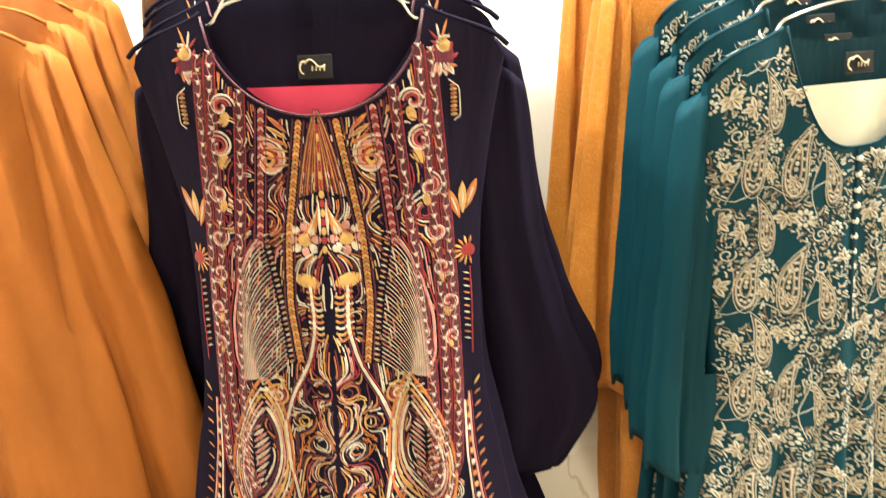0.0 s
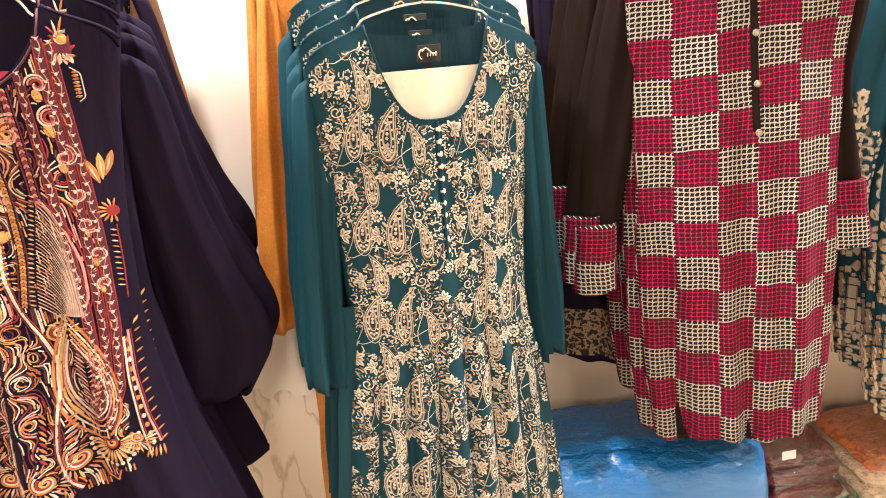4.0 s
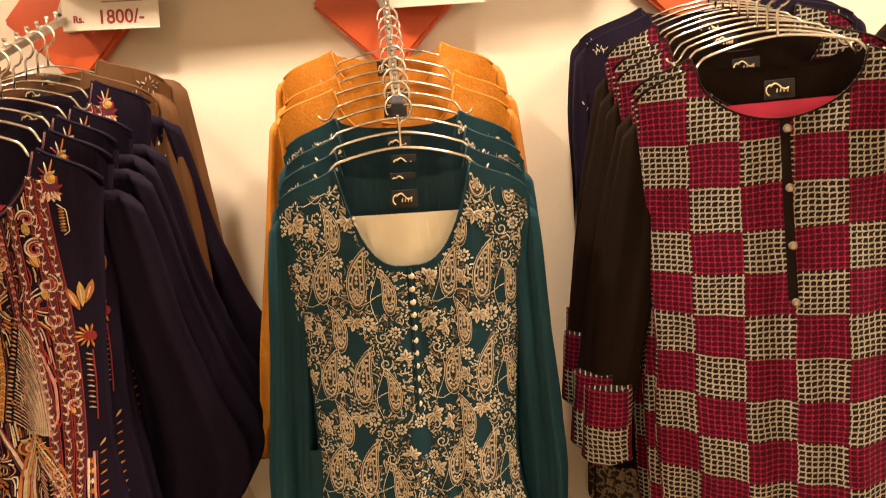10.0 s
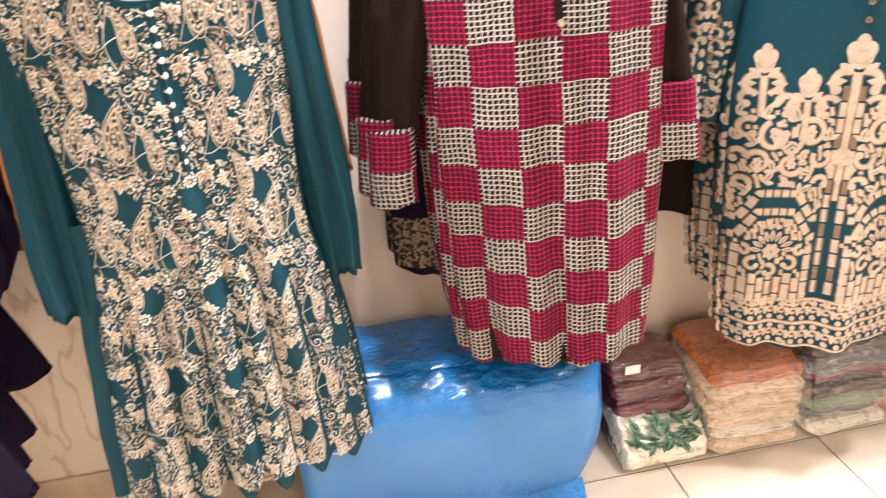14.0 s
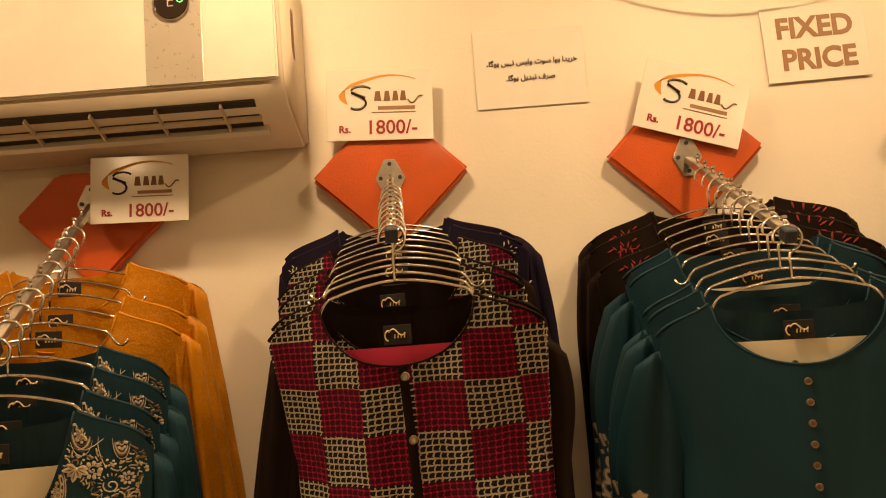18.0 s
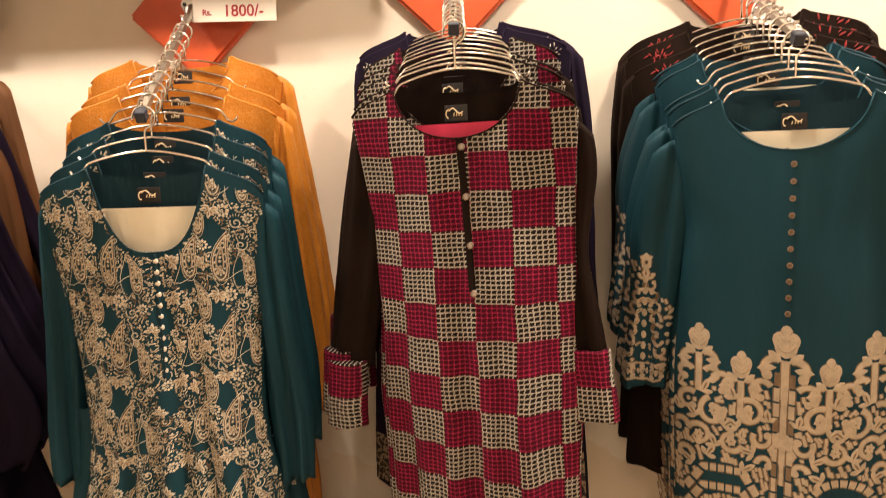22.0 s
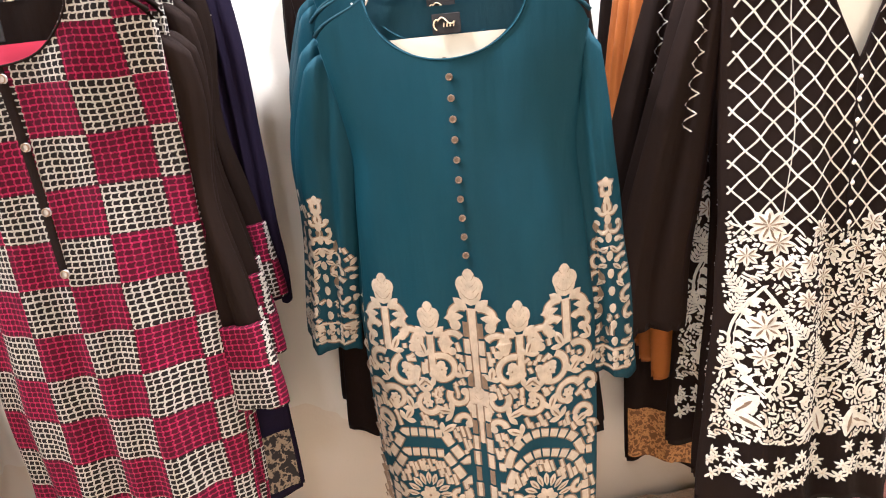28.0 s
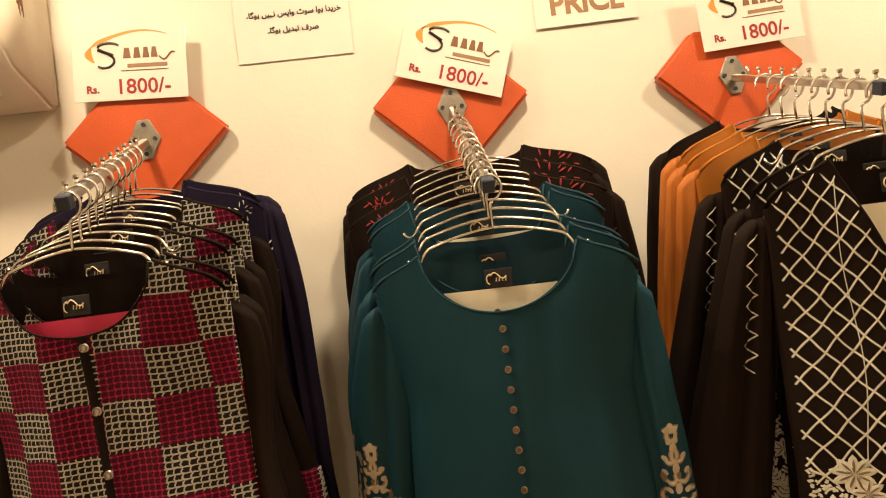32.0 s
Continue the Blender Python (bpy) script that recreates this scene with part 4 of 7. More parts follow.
        # rosy blossoms either side, gold leaves above them
        for q, c, w in ((1.0, W, 0.0034), (0.78, P, 0.005), (0.54, R, 0.0034), (0.36, G, 0.005)):
            e.spiral(s * 0.068, -0.185, 0.030 * q, 1.0, c, w, 1.2, s)
        for k in range(6):
            e.leaf(s * 0.040, -0.150 - 0.008 * k, (0.75 - 0.18 * k) if s > 0 else (2.39 + 0.18 * k), 0.032, 0.0065, G if k % 2 else O, R)
        # paired blossoms and lemon-shaped fruits on the middle line
        for k in range(8):
            a = 6.283 * k / 8
            e.blob(s * 0.027 + 0.0165 * math.cos(a), -0.288 + 0.0165 * math.sin(a), 0.0072, 0.0058, (P, W)[k % 2], a, 8)
        e.spiral(s * 0.027, -0.288, 0.0125, 1.0, R, 0.0032, 0.4, s)
        e.blob(s * 0.027, -0.289, 0.010, 0.009, G, 0, 10, 2.8)
        e.blob(s * 0.027, -0.345, 0.018, 0.010, G, 0.25 * s, 12, 1.6)
        for k in range(8):
            e.ribbon([(s * (0.008 + 0.0046 * i), -0.364 - 0.0085 * k - 0.004 * math.sin(i * 1.0)) for i in range(6)], 0.0032, (G, O, W)[k % 3])
        # great combed fan: fine threads leave the inner edge, swing over to the outer one and gather at the root
        for k in range(30):
            f = k / 29
            ix, iz = 0.088 - 0.024 * math.sin(1.35 * f), -0.285 - 0.175 * f
            cx, cz = 0.134 - 0.022 * f, iz - 0.028 - 0.02 * f
            rx, rz = 0.128 - 0.030 * f, -0.486 + 0.008 * f
            e.ribbon([(s * ((1 - q) ** 2 * ix + 2 * q * (1 - q) * cx + q * q * rx), (1 - q) ** 2 * iz + 2 * q * (1 - q) * cz + q * q * rz) for q in [i / 14 for i in range(15)]], 0.0016, (W, P, W)[k % 3], 0.0011)
        for k in range(24):
            f = k / 23
            e.leaf(s * (0.086 - 0.024 * math.sin(1.35 * f)), -0.285 - 0.175 * f, 2.7 if s > 0 else 0.44, 0.009, 0.0030, (W, P, G)[k % 3])
        e.ribbon(path(s, [(0.092, -0.285), (0.120, -0.335), (0.137, -0.40), (0.138, -0.455), (0.126, -0.49)]), 0.0042, P)
        e.ribbon(path(s, [(0.098, -0.285), (0.126, -0.335), (0.143, -0.40), (0.144, -0.455), (0.130, -0.497)]), 0.0022, R)
        for k in range(9):
            a = 3.4 + 0.5 * k
            e.leaf(s * 0.088 + 0.017 * math.cos(a), -0.492 + 0.015 * math.sin(a), a + 2.6, 0.011, 0.0045, G if k % 2 else W)
        for q, c in ((1.0, G), (0.7, R), (0.42, W)):
            e.spiral(s * 0.084, -0.512, 0.019 * q, 1.2, c, 0.0034, 1.0, s)
        # great drop at the foot with a comb inside
        for q, c, w in ((1.16, O, 0.0045), (1.03, W, 0.0030), (0.93, G, 0.0038), (0.82, P, 0.0030), (0.72, W, 0.0036), (0.62, D, 0.0034)):
            e.ribbon([(s * (0.124 + 0.048 * q * math.sin(i * 0.2094) * abs(math.sin(i * 0.1047)) ** 0.7 - 0.012 * (math.cos(i * 0.2094) + 1)), -0.592 + 0.098 * q * math.cos(i * 0.2094)) for i in range(1, 30)], w, c)
        for k in range(11):
            z = -0.555 - 0.0088 * k
            wd = 0.024 * math.sin(0.55 + 0.24 * k)
            e.leaf(s * 0.122, z, 0.45 if s > 0 else 2.69, wd + 0.004, 0.0056, (W, G)[k % 2], R)
            e.leaf(s * 0.119, z, 2.55 if s > 0 else 0.59, wd + 0.002, 0.0052, (P, W)[k % 2], R)
        # half sunburst, hooks and curled lobes of the foot
        for k in range(15):
            a = 3.0 + 3.5 * k / 14
            e.leaf(s * 0.142 + 0.012 * math.cos(a), -0.716 + 0.012 * math.sin(a), a, 0.028, 0.0056, (G, O)[k % 2], W)
            e.blob(s * 0.142 + 0.040 * math.cos(a), -0.716 + 0.040 * math.sin(a), 0.0036, 0.0036, W)
        for q, c in ((1.0, R), (0.6, G)):
            e.spiral(s * 0.142, -0.713, 0.013 * q, 1.0, c, 0.0045, 2.6, s)
        for cx, cz, r in ((0.086, -0.735, 0.022), (0.034, -0.765, 0.020), (0.180, -0.715, 0.012)):
            for q, c, w in ((1.15, O, 0.0034), (0.9, W, 0.0034), (0.64, R, 0.0038), (0.38, G, 0.0036)):
                e.spiral(s * cx, cz, r * q, 1.15, c, w, 2.2, s)
            for k in range(12):
                a = 3.2 + 3.0 * k / 11
                e.leaf(s * cx + r * math.cos(a), cz + r * math.sin(a), a + 0.5 * s, 0.019, 0.0042, (O, G, W, P)[k % 4])
        for k in range(9):
            e.leaf(s * (0.074 - 0.001 * k), -0.665 - 0.010 * k, 0.5 if s > 0 else 2.64, 0.020, 0.0060, (P, O, W)[k % 3], R)
            e.leaf(s * (0.048 - 0.001 * k), -0.655 - 0.010 * k, 2.2 if s > 0 else 0.94, 0.015, 0.0045, (O, G, R)[k % 3])
        e.ribbon(path(s, [(0.112, -0.755), (0.122, -0.785), (0.140, -0.790), (0.150, -0.765)]), 0.0050, O, 0.003)
        # beside the strings: a tuft of flames, a spiked blossom, a ladder, and a laced hem-piece
        for k in range(4):
            e.leaf(s * (0.176 + 0.004 * k), -0.272 + 0.006 * k, 1.9 - 0.35 * k if s > 0 else 1.24 + 0.35 * k, 0.044, 0.0115, G if k % 2 else O, W)
        e.blob(s * 0.186, -0.318, 0.010, 0.010, R, 0, 10, 1.4)
        for k in range(14):
            a = 6.283 * k / 14
            e.leaf(s * 0.186 + 0.008 * math.cos(a), -0.318 + 0.008 * math.sin(a), a, 0.013, 0.0036, (G, O)[k % 2])
        for k in range(11):
            z = -0.352 - 0.0095 * k
            e.leaf(s * 0.188, z, 0.35 if s > 0 else 2.79, 0.012, 0.0026, O if k % 3 else G)
            e.leaf(s * 0.188, z, 2.79 if s > 0 else 0.35, 0.010, 0.0024, (W, O)[k % 2])
        e.ribbon(path(s, [(0.188, -0.34), (0.190, -0.40), (0.189, -0.47)]), 0.0022, R)
        for k in range(6):
            e.leaf(s * 0.190, -0.486 - 0.006 * k, 1.0 if s > 0 else 2.14, 0.016, 0.0040, G if k % 2 else O)
        for pts, c in (([(0.182, -0.52), (0.186, -0.60), (0.198, -0.68), (0.214, -0.735)], P), ([(0.176, -0.53), (0.178, -0.61), (0.186, -0.69), (0.198, -0.755)], W)):
            pp = path(s, pts)
            e.ribbon(pp, 0.0030, c)
            e.band(pp, [(0.0034, 0.0014, R)])
        for k in range(12):
            f = k / 11
            e.blob(s * (0.181 + 0.022 * f * f), -0.54 - 0.19 * f, 0.0034, 0.0046, (O, G, W)[k % 3])
            e.leaf(s * (0.190 + 0.024 * f * f), -0.53 - 0.20 * f, 0.6 if s > 0 else 2.54, 0.011, 0.0030, O)
        for k in range(5):
            e.leaf(s * (0.196 + 0.005 * k), -0.738, 4.4 + 0.12 * k, 0.020, 0.0036, (O, G)[k % 2])
    # the ground between: threads that wind round every motif
    knots = [(0.160, -0.08, 0.020), (0.068, -0.185, 0.026), (0.026, -0.288, 0.020), (0.110, -0.150, 0.020), (0.125, -0.26, 0.022), (0.072, -0.265, 0.022), (0.030, -0.40, 0.020), (0.014, -0.50, 0.016),
             (0.104, -0.52, 0.020), (0.020, -0.585, 0.022), (0.045, -0.545, 0.016), (0.124, -0.60, 0.040), (0.024, -0.66, 0.018), (0.164, -0.70, 0.018), (0.086, -0.735, 0.022), (0.034, -0.765, 0.020), (0.150, -0.43, 0.016), (0.04, -0.71, 0.015)]
    wind = swirls(knots, (0.9, 0.12))

    def ground(x, z):
        ax = abs(x)
        lim = 0.150 + 0.022 * min(1.0, (-z - 0.05) / 0.35)
        if z > body_top(sp, x) - 0.008 or z < foot(x) or ax > lim:
            return False
        return ax > 0.003 + 0.010 * max(0.0, (-z - 0.60)) / 0.2

    def tone(v, rr):
        return (W, O, L, G, W, P, R, G, L, W, O, D)[int(v / 0.0045) % 12] if rr.random() < 0.88 else None
    e.comb(lambda x, z: wind(abs(x), z), ground, (-0.2, 0.2, -0.83, -0.05), 0.0036, 0.0023, tone, 22, 0.004)
    for k in range(14):
        e.blob(0, -0.145 - k * 0.012, 0.0036, 0.0055, G if k % 2 else R)
    e.finish(g, "embroidery", "raised gold, orange, pink and wine thread embroidery")
    return g


def teal_paisley_kurti(group):
    g = kurti("teal flared kurti with dense cream paisley embroidery", group)
    sp = dict(tab=[(0, 0.216), (-0.09, 0.213), (-0.25, 0.206), (-0.40, 0.186), (-0.57, 0.182), (-0.72, 0.220), (-1.10, 0.256)], hem=-1.090, neck=0.112, depth=0.168, cut="vee", pow=3.0, slope=0.048,
              seed=2.1, wave=0.024, waves=21)
    cl = Cloth(sp["tab"], sp["hem"], 3.0, 0.002, 0.010, sp["seed"], wrap=0.045, fall=0.035, pleat=(-0.50, 7.5, 0.017))
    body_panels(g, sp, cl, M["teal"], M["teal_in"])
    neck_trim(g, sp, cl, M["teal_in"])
    for sgn in (-1, 1):
        drop = -0.665 if sgn < 0 else -0.70
        sleeve(g, "sleeve", [(-0.035, 0.186, 0.226), (-0.15, 0.165, 0.244), (-0.35, 0.178, 0.260), (-0.5, 0.186, 0.276), (-0.60, 0.192, 0.286), (drop, 0.200, 0.278)], sgn, M["teal"], 4.0 + sgn, 0.032, 1.9, 0.018)
    neck_label(g, -0.055, -0.006)
    card(g, sp, cl, -0.080, M["card_ivory"], "ivory display card inside the neck")
    part("placket", tube([(0.0015, cl.fy(0, z) - 0.001, z) for z in [-0.172 - 0.012 * i for i in range(22)]], 0.0036, 6), M["teal_in"], g)
    round_buttons(g, cl, -0.185, -0.41, 11, 0.0056, M["pearl"], 0.003)
    e = Stitch(cl, ["cream_thread", "ivory_thread", "beige_dark"], 0.0013)
    rng = random.Random(8)
    C, I, K = "cream_thread", "ivory_thread", "beige_dark"

    def ok(x, z):
        edge = 0.009 if abs(x) < sp["neck"] else 0.020 + 0.012 * noise.noise(Vector((x * 40, 0.0, 3.0)))
        return z < body_top(sp, x) - edge and (abs(x - 0.002) > 0.0060 or z < -0.425)

    def bare(x, z):
        """The leaf-shaped patches of plain cloth between the motifs."""
        row = round((z + 0.215) / 0.0865)
        ox = -0.050 + 0.053 * row
        dx = (x - ox + 0.053) % 0.106 - 0.053
        dz = z + 0.215 - 0.0865 * row
        if dz > 0:
            dx *= 1.0 + dz * 16
        return (dx / 0.0215) ** 2 + (dz / 0.030) ** 2 < 1.0 + 0.5 * noise.noise(Vector((x * 55, z * 55, 1.0)))

    def patch(x, z):
        return ok(x, z) and not bare(x, z)

    def line(pts, w, key, w2=None):
        e.ribbon([p if ok(*p) else (9.0, p[1]) for p in pts], w, key, w2)

    def tall(x, z, ln, wd, hand, curl=True):
        """A tall paisley: a free outer line, a solid rim, a string of beads, a rose at its foot and leaves up its middle."""
        def drop(q):
            res = []
            for i in range(29):
                t = 6.283185 * i / 28
                px, pz = wd * q * math.sin(t) * abs(math.sin(t / 2)) ** 0.8, ln * q * math.cos(t)
                px += hand * 0.75 * wd * max(0.0, pz / ln + 0.15) ** 2
                res.append((x + px, z + pz - 0.12 * ln * (1 - q)))
            return res
        line(drop(1.22), 0.0011, I)
        line(drop(1.06), 0.0020, K)
        line(drop(0.96), 0.0026, I)
        line(drop(0.86), 0.0014, K)
        for px, pz in drop(0.73)[2:-1:2]:
            if ok(px, pz):
                e.blob(px, pz, 0.0027, 0.0025, I, n=6)
        line(drop(0.52), 0.0024, C)
        line(drop(0.40), 0.0012, K)
        for k in range(5):
            px, pz = x + hand * 0.05 * wd * k, z + ln * (-0.16 + 0.17 * k)
            if ok(px, pz):
                e.blob(px, pz, 0.0030 - 0.0003 * k, 0.0034, I if k % 2 else C, n=7)
        if ok(x, z - 0.5 * ln):
            lily(x, z - 0.52 * ln, wd * 0.62, 6)
        if curl and ok(x + hand * wd, z + ln):
            e.spiral(x + hand * wd * 1.15, z + ln * 0.92, 0.0085, 1.3, I, 0.0018, 1.57, hand)

    def lily(x, z, r, petals=6, turn=0.3):
        if not patch(x, z + r * 0.3):
            return
        for k in range(petals):
            a = turn * 5 + 3.9 * k / (petals - 1)
            e.leaf(x, z, a, r * (1.15 if k % 2 else 0.9), r * 0.50, I if k % 2 else C, K)
        e.blob(x, z, r * 0.20, r * 0.20, I, h=2.2, n=7)

    def rose(x, z, r):
        if not ok(x, z + r):
            return
        for k in range(9):
            a = 6.283185 * k / 9
            e.blob(x + r * 0.80 * math.cos(a), z + r * 0.80 * math.sin(a), r * 0.30, r * 0.24, I, a, 7)
        e.spiral(x, z, r * 0.56, 1.0, C, r * 0.16, 0.8)
        e.spiral(x, z, r * 0.30, 1.0, I, r * 0.15, 2.8)

    def hook(x, z, r, hand):
        """A comb-edged curl."""
        if not ok(x, z + r):
            return
        e.spiral(x, z, r, 1.35, I, 0.0022, 2.6, hand)
        for k in range(9):
            a = 0.5 + 0.33 * k
            e.leaf(x + hand * (r + 0.002) * math.cos(a), z + (r + 0.002) * math.sin(a), a if hand > 0 else 3.1416 - a, 0.0055, 0.0020, C)

    UW, UH = 0.212, 0.173
    for row in range(-1, 7):
        for c in range(-2, 2):
            x0, z0 = UW * (c + 0.5) - 0.036 + rng.uniform(-0.002, 0.002), -0.180 - UH * row
            h = -1 if c < 0 else 1
            tall(x0 - 0.006, z0, 0.040, 0.0150, 1)
            tall(x0 + 0.052, z0 - 0.004, 0.047, 0.0170, 1)
            rose(x0 + 0.022, z0 + 0.024, 0.0105)
            lily(x0 + 0.020, z0 - 0.012, 0.0150, 7)
            lily(x0 + 0.026, z0 + 0.048, 0.0110, 5)
            lily(x0 - 0.040, z0 - 0.008, 0.0165, 6, 0.9)
            rose(x0 - 0.046, z0 + 0.018, 0.0085)
            hook(x0 - 0.030, z0 + 0.042, 0.0115, -1)
            # the row between: a slim paisley among blossoms
            zz = z0 - 0.5 * UH
            tall(x0 + 0.018, zz - 0.004, 0.036, 0.0125, -1, False)
            rose(x0 + 0.066, zz + 0.004, 0.0130)
            lily(x0 + 0.044, zz + 0.008, 0.0170, 7, 0.5)
            lily(x0 - 0.014, zz - 0.010, 0.0150, 6, 0.2)
            lily(x0 - 0.044, zz + 0.006, 0.0180, 7, 0.7)
            rose(x0 - 0.068, zz - 0.004, 0.0100)
            hook(x0 + 0.090, zz - 0.022, 0.0115, 1)
            # scrolled paisley and sprays on the seam between two repeats
            tall(x0 + 0.106, z0 - 0.030, 0.034, 0.0120, -1)
            hook(x0 + 0.094, z0 + 0.018, 0.0125, -1)
            lily(x0 + 0.128, z0 + 0.026, 0.0150, 6, 1.1)
            rose(x0 + 0.112, zz - 0.014, 0.0100)
            # stems and rows of beads that tie them together
            line([(x0 - 0.05 + 0.012 * i, z0 - 0.042 - 0.010 * math.sin(i * 0.9)) for i in range(14)], 0.0013, I)
            line([(x0 - 0.03 + 0.010 * math.sin(i * 0.5), z0 + 0.040 - 0.012 * i) for i in range(9)], 0.0013, C)
            line([(x0 + 0.082 + 0.008 * math.sin(i * 0.6), z0 + 0.050 - 0.012 * i) for i in range(12)], 0.0012, I)
            for i in range(30):
                px, pz = x0 + rng.uniform(-0.075, 0.135), z0 + rng.uniform(-0.125, 0.05)
                if patch(px, pz) and ok(px, pz + 0.004):
                    for k in range(3):
                        e.blob(px + 0.005 * math.cos(k * 2.1 + i), pz + 0.005 * math.sin(k * 2.1 + i), 0.0022, 0.0020, I if k else C, n=6)
                    e.leaf(px, pz, rng.uniform(0, 6.28), 0.010, 0.0042, C)

    def tone(v, rr):
        q = rr.random()
        return I if q < 0.18 else C if q < 0.66 else K if q < 0.88 else None
    e.comb(lambda x, z: noise.noise(Vector((x * 62, z * 62, 2.0))), patch, (-0.255, 0.255, sp["hem"] + 0.01, -0.01), 0.0040, 0.0026, tone, 7, 0.0026)
    e.finish(g, "embroidery", "raised cream paisley and flower embroidery")
    # plain facing that shows beside the skirt
    vs, fs = [], []
    for i in range(25):
        z = -0.50 - 0.0235 * i
        for k, off in enumerate((-0.018, -0.004, 0.010)):
            vs.append((-cl.half(z) + off, cl.base(-cl.half(z), z) - 0.012 - (0.006 if k == 1 else 0.0), z))
    for i in range(24):
        for k in (0, 1):
            q = i * 3 + k
            fs.append((q, q + 3, q + 4, q + 1))
    sheet("side_facing", vs, fs, M["teal"], g)
    return g


def check_kurti(group):
    g = kurti("crimson and ivory checked woven kurti with black sleeves", group)
    sp = dict(tab=[(0, 0.226), (-0.1, 0.214), (-0.25, 0.207), (-0.45, 0.203), (-0.66, 0.208), (-0.9, 0.200), (-1.08, 0.182)], hem=-1.076, neck=0.122, depth=0.098, cut="round", slope=0.045, seed=3.4, wave=0.012, waves=6, u0=0.019, uv0=0.418)
    cl = Cloth(sp["tab"], sp["hem"], 2.3, 0.004, 0.018, sp["seed"], wrap=0.05, fall=0.04)
    body_panels(g, sp, cl, M["check"], M["black"])
    neck_trim(g, sp, cl, M["black"])
    for sgn, inn, out, low in ((-1, 0.252, 0.350, -0.708), (1, 0.184, 0.278, -0.668)):
        sleeve(g, "sleeve", [(-0.035, 0.190, 0.226), (-0.15, 0.168, 0.256), (-0.32, 0.185, out - 0.055), (low + 0.128, inn - 0.008, out - 0.012)], sgn, M["black"], 5.0 + sgn, 0.022, 2.0, 0.006, 0.040, 0.0)
        sleeve(g, "cuff", [(low + 0.146, inn - 0.004, out - 0.012), (low + 0.07, inn, out - 0.004), (low, inn + 0.004, out + 0.004)], sgn, M["check"], 5.0 + sgn, 0.030, 1.0, 0.002, 0.048 if sgn < 0 else 0.066, 0.003, 0.0387, 0.028, False)
    neck_label(g, -0.052, -0.006)
    card(g, sp, cl, -0.070, M["card_pink"], "pink display card inside the neck")
    vs, fs = [], []
    for i in range(24):
        z = -0.097 - 0.0128 * i
        for x in (0.001, 0.008, 0.0155):
            q = x - 0.003 - 0.034 * (z + 0.10)
            vs.append((q, cl.fy(q, z) - (0.0025 if x == 0.008 else 0.0012), z))
    for i in range(23):
        for q in (0, 1):
            a = i * 3 + q
            fs.append((a, a + 3, a + 4, a + 1))
    sheet("placket", vs, fs, M["black"], g, "black button placket")
    round_buttons(g, cl, -0.114, -0.394, 4, 0.0068, M["crystal"], 0.009, 0.034, True)
    return g


def emblem(e, x, z, s, key, stem=0.075):
    """A lobed bulb finial with a curl on each side and a stem."""
    for dx, dz, rx, rz in ((0, 0, 0.0135, 0.017), (-0.007, 0.006, 0.0085, 0.011), (0.007, 0.006, 0.0085, 0.011), (0, 0.014, 0.0075, 0.012)):
        e.blob(x + dx * s, z + dz * s, rx * s, rz * s, key, n=12)
    for q in range(4):
        e.ribbon([(x + (0.0035 * (i - 3)) * s * (1.0 - 0.12 * q), z + (-0.010 + 0.007 * q + 0.0009 * (i - 3) ** 2) * s) for i in range(7)], 0.0009 * s, "beige_dark")
    for h in (-1, 1):
        e.cscroll(x + h * 0.012 * s, z - 0.034 * s, 0.016 * s, 1.9, -2.6, 0.009 * s, 0.006 * s, key, h)
        e.leaf(x + h * 0.004 * s, z - 0.022 * s, 1.57 - h * 0.9, 0.020 * s, 0.010 * s, key)
        e.leaf(x + h * 0.010 * s, z - 0.030 * s, 1.57 - h * 1.7, 0.022 * s, 0.010 * s, key)
    e.ribbon([(x, z - 0.020 * s - stem * i / 10) for i in range(11)], 0.0085 * s, key)
    e.ribbon([(x, z - 0.024 * s - stem * 0.9 * i / 10) for i in range(11)], 0.0018 * s, "beige_dark")


def border(e, x0, x1, z, key, step=0.024, s=1.0):
    n = int((x1 - x0) / step)
    for i in range(n + 1):
        x = x0 + i * step
        e.spiral(x, z, 0.009 * s, 0.95, key, 0.0045, 0.3, 1)
        e.blob(x, z + 0.016 * s, 0.006, 0.006, key)
        e.blob(x, z - 0.016 * s, 0.006, 0.006, key)
        e.blob(x + step / 2, z, 0.004, 0.011 * s, key)
    for off in (-0.026, 0.026):
        m = int((x1 - x0) / 0.008)
        e.ribbon([(x0 + 0.008 * i, z + off * s) for i in range(m + 1)], 0.004, key)


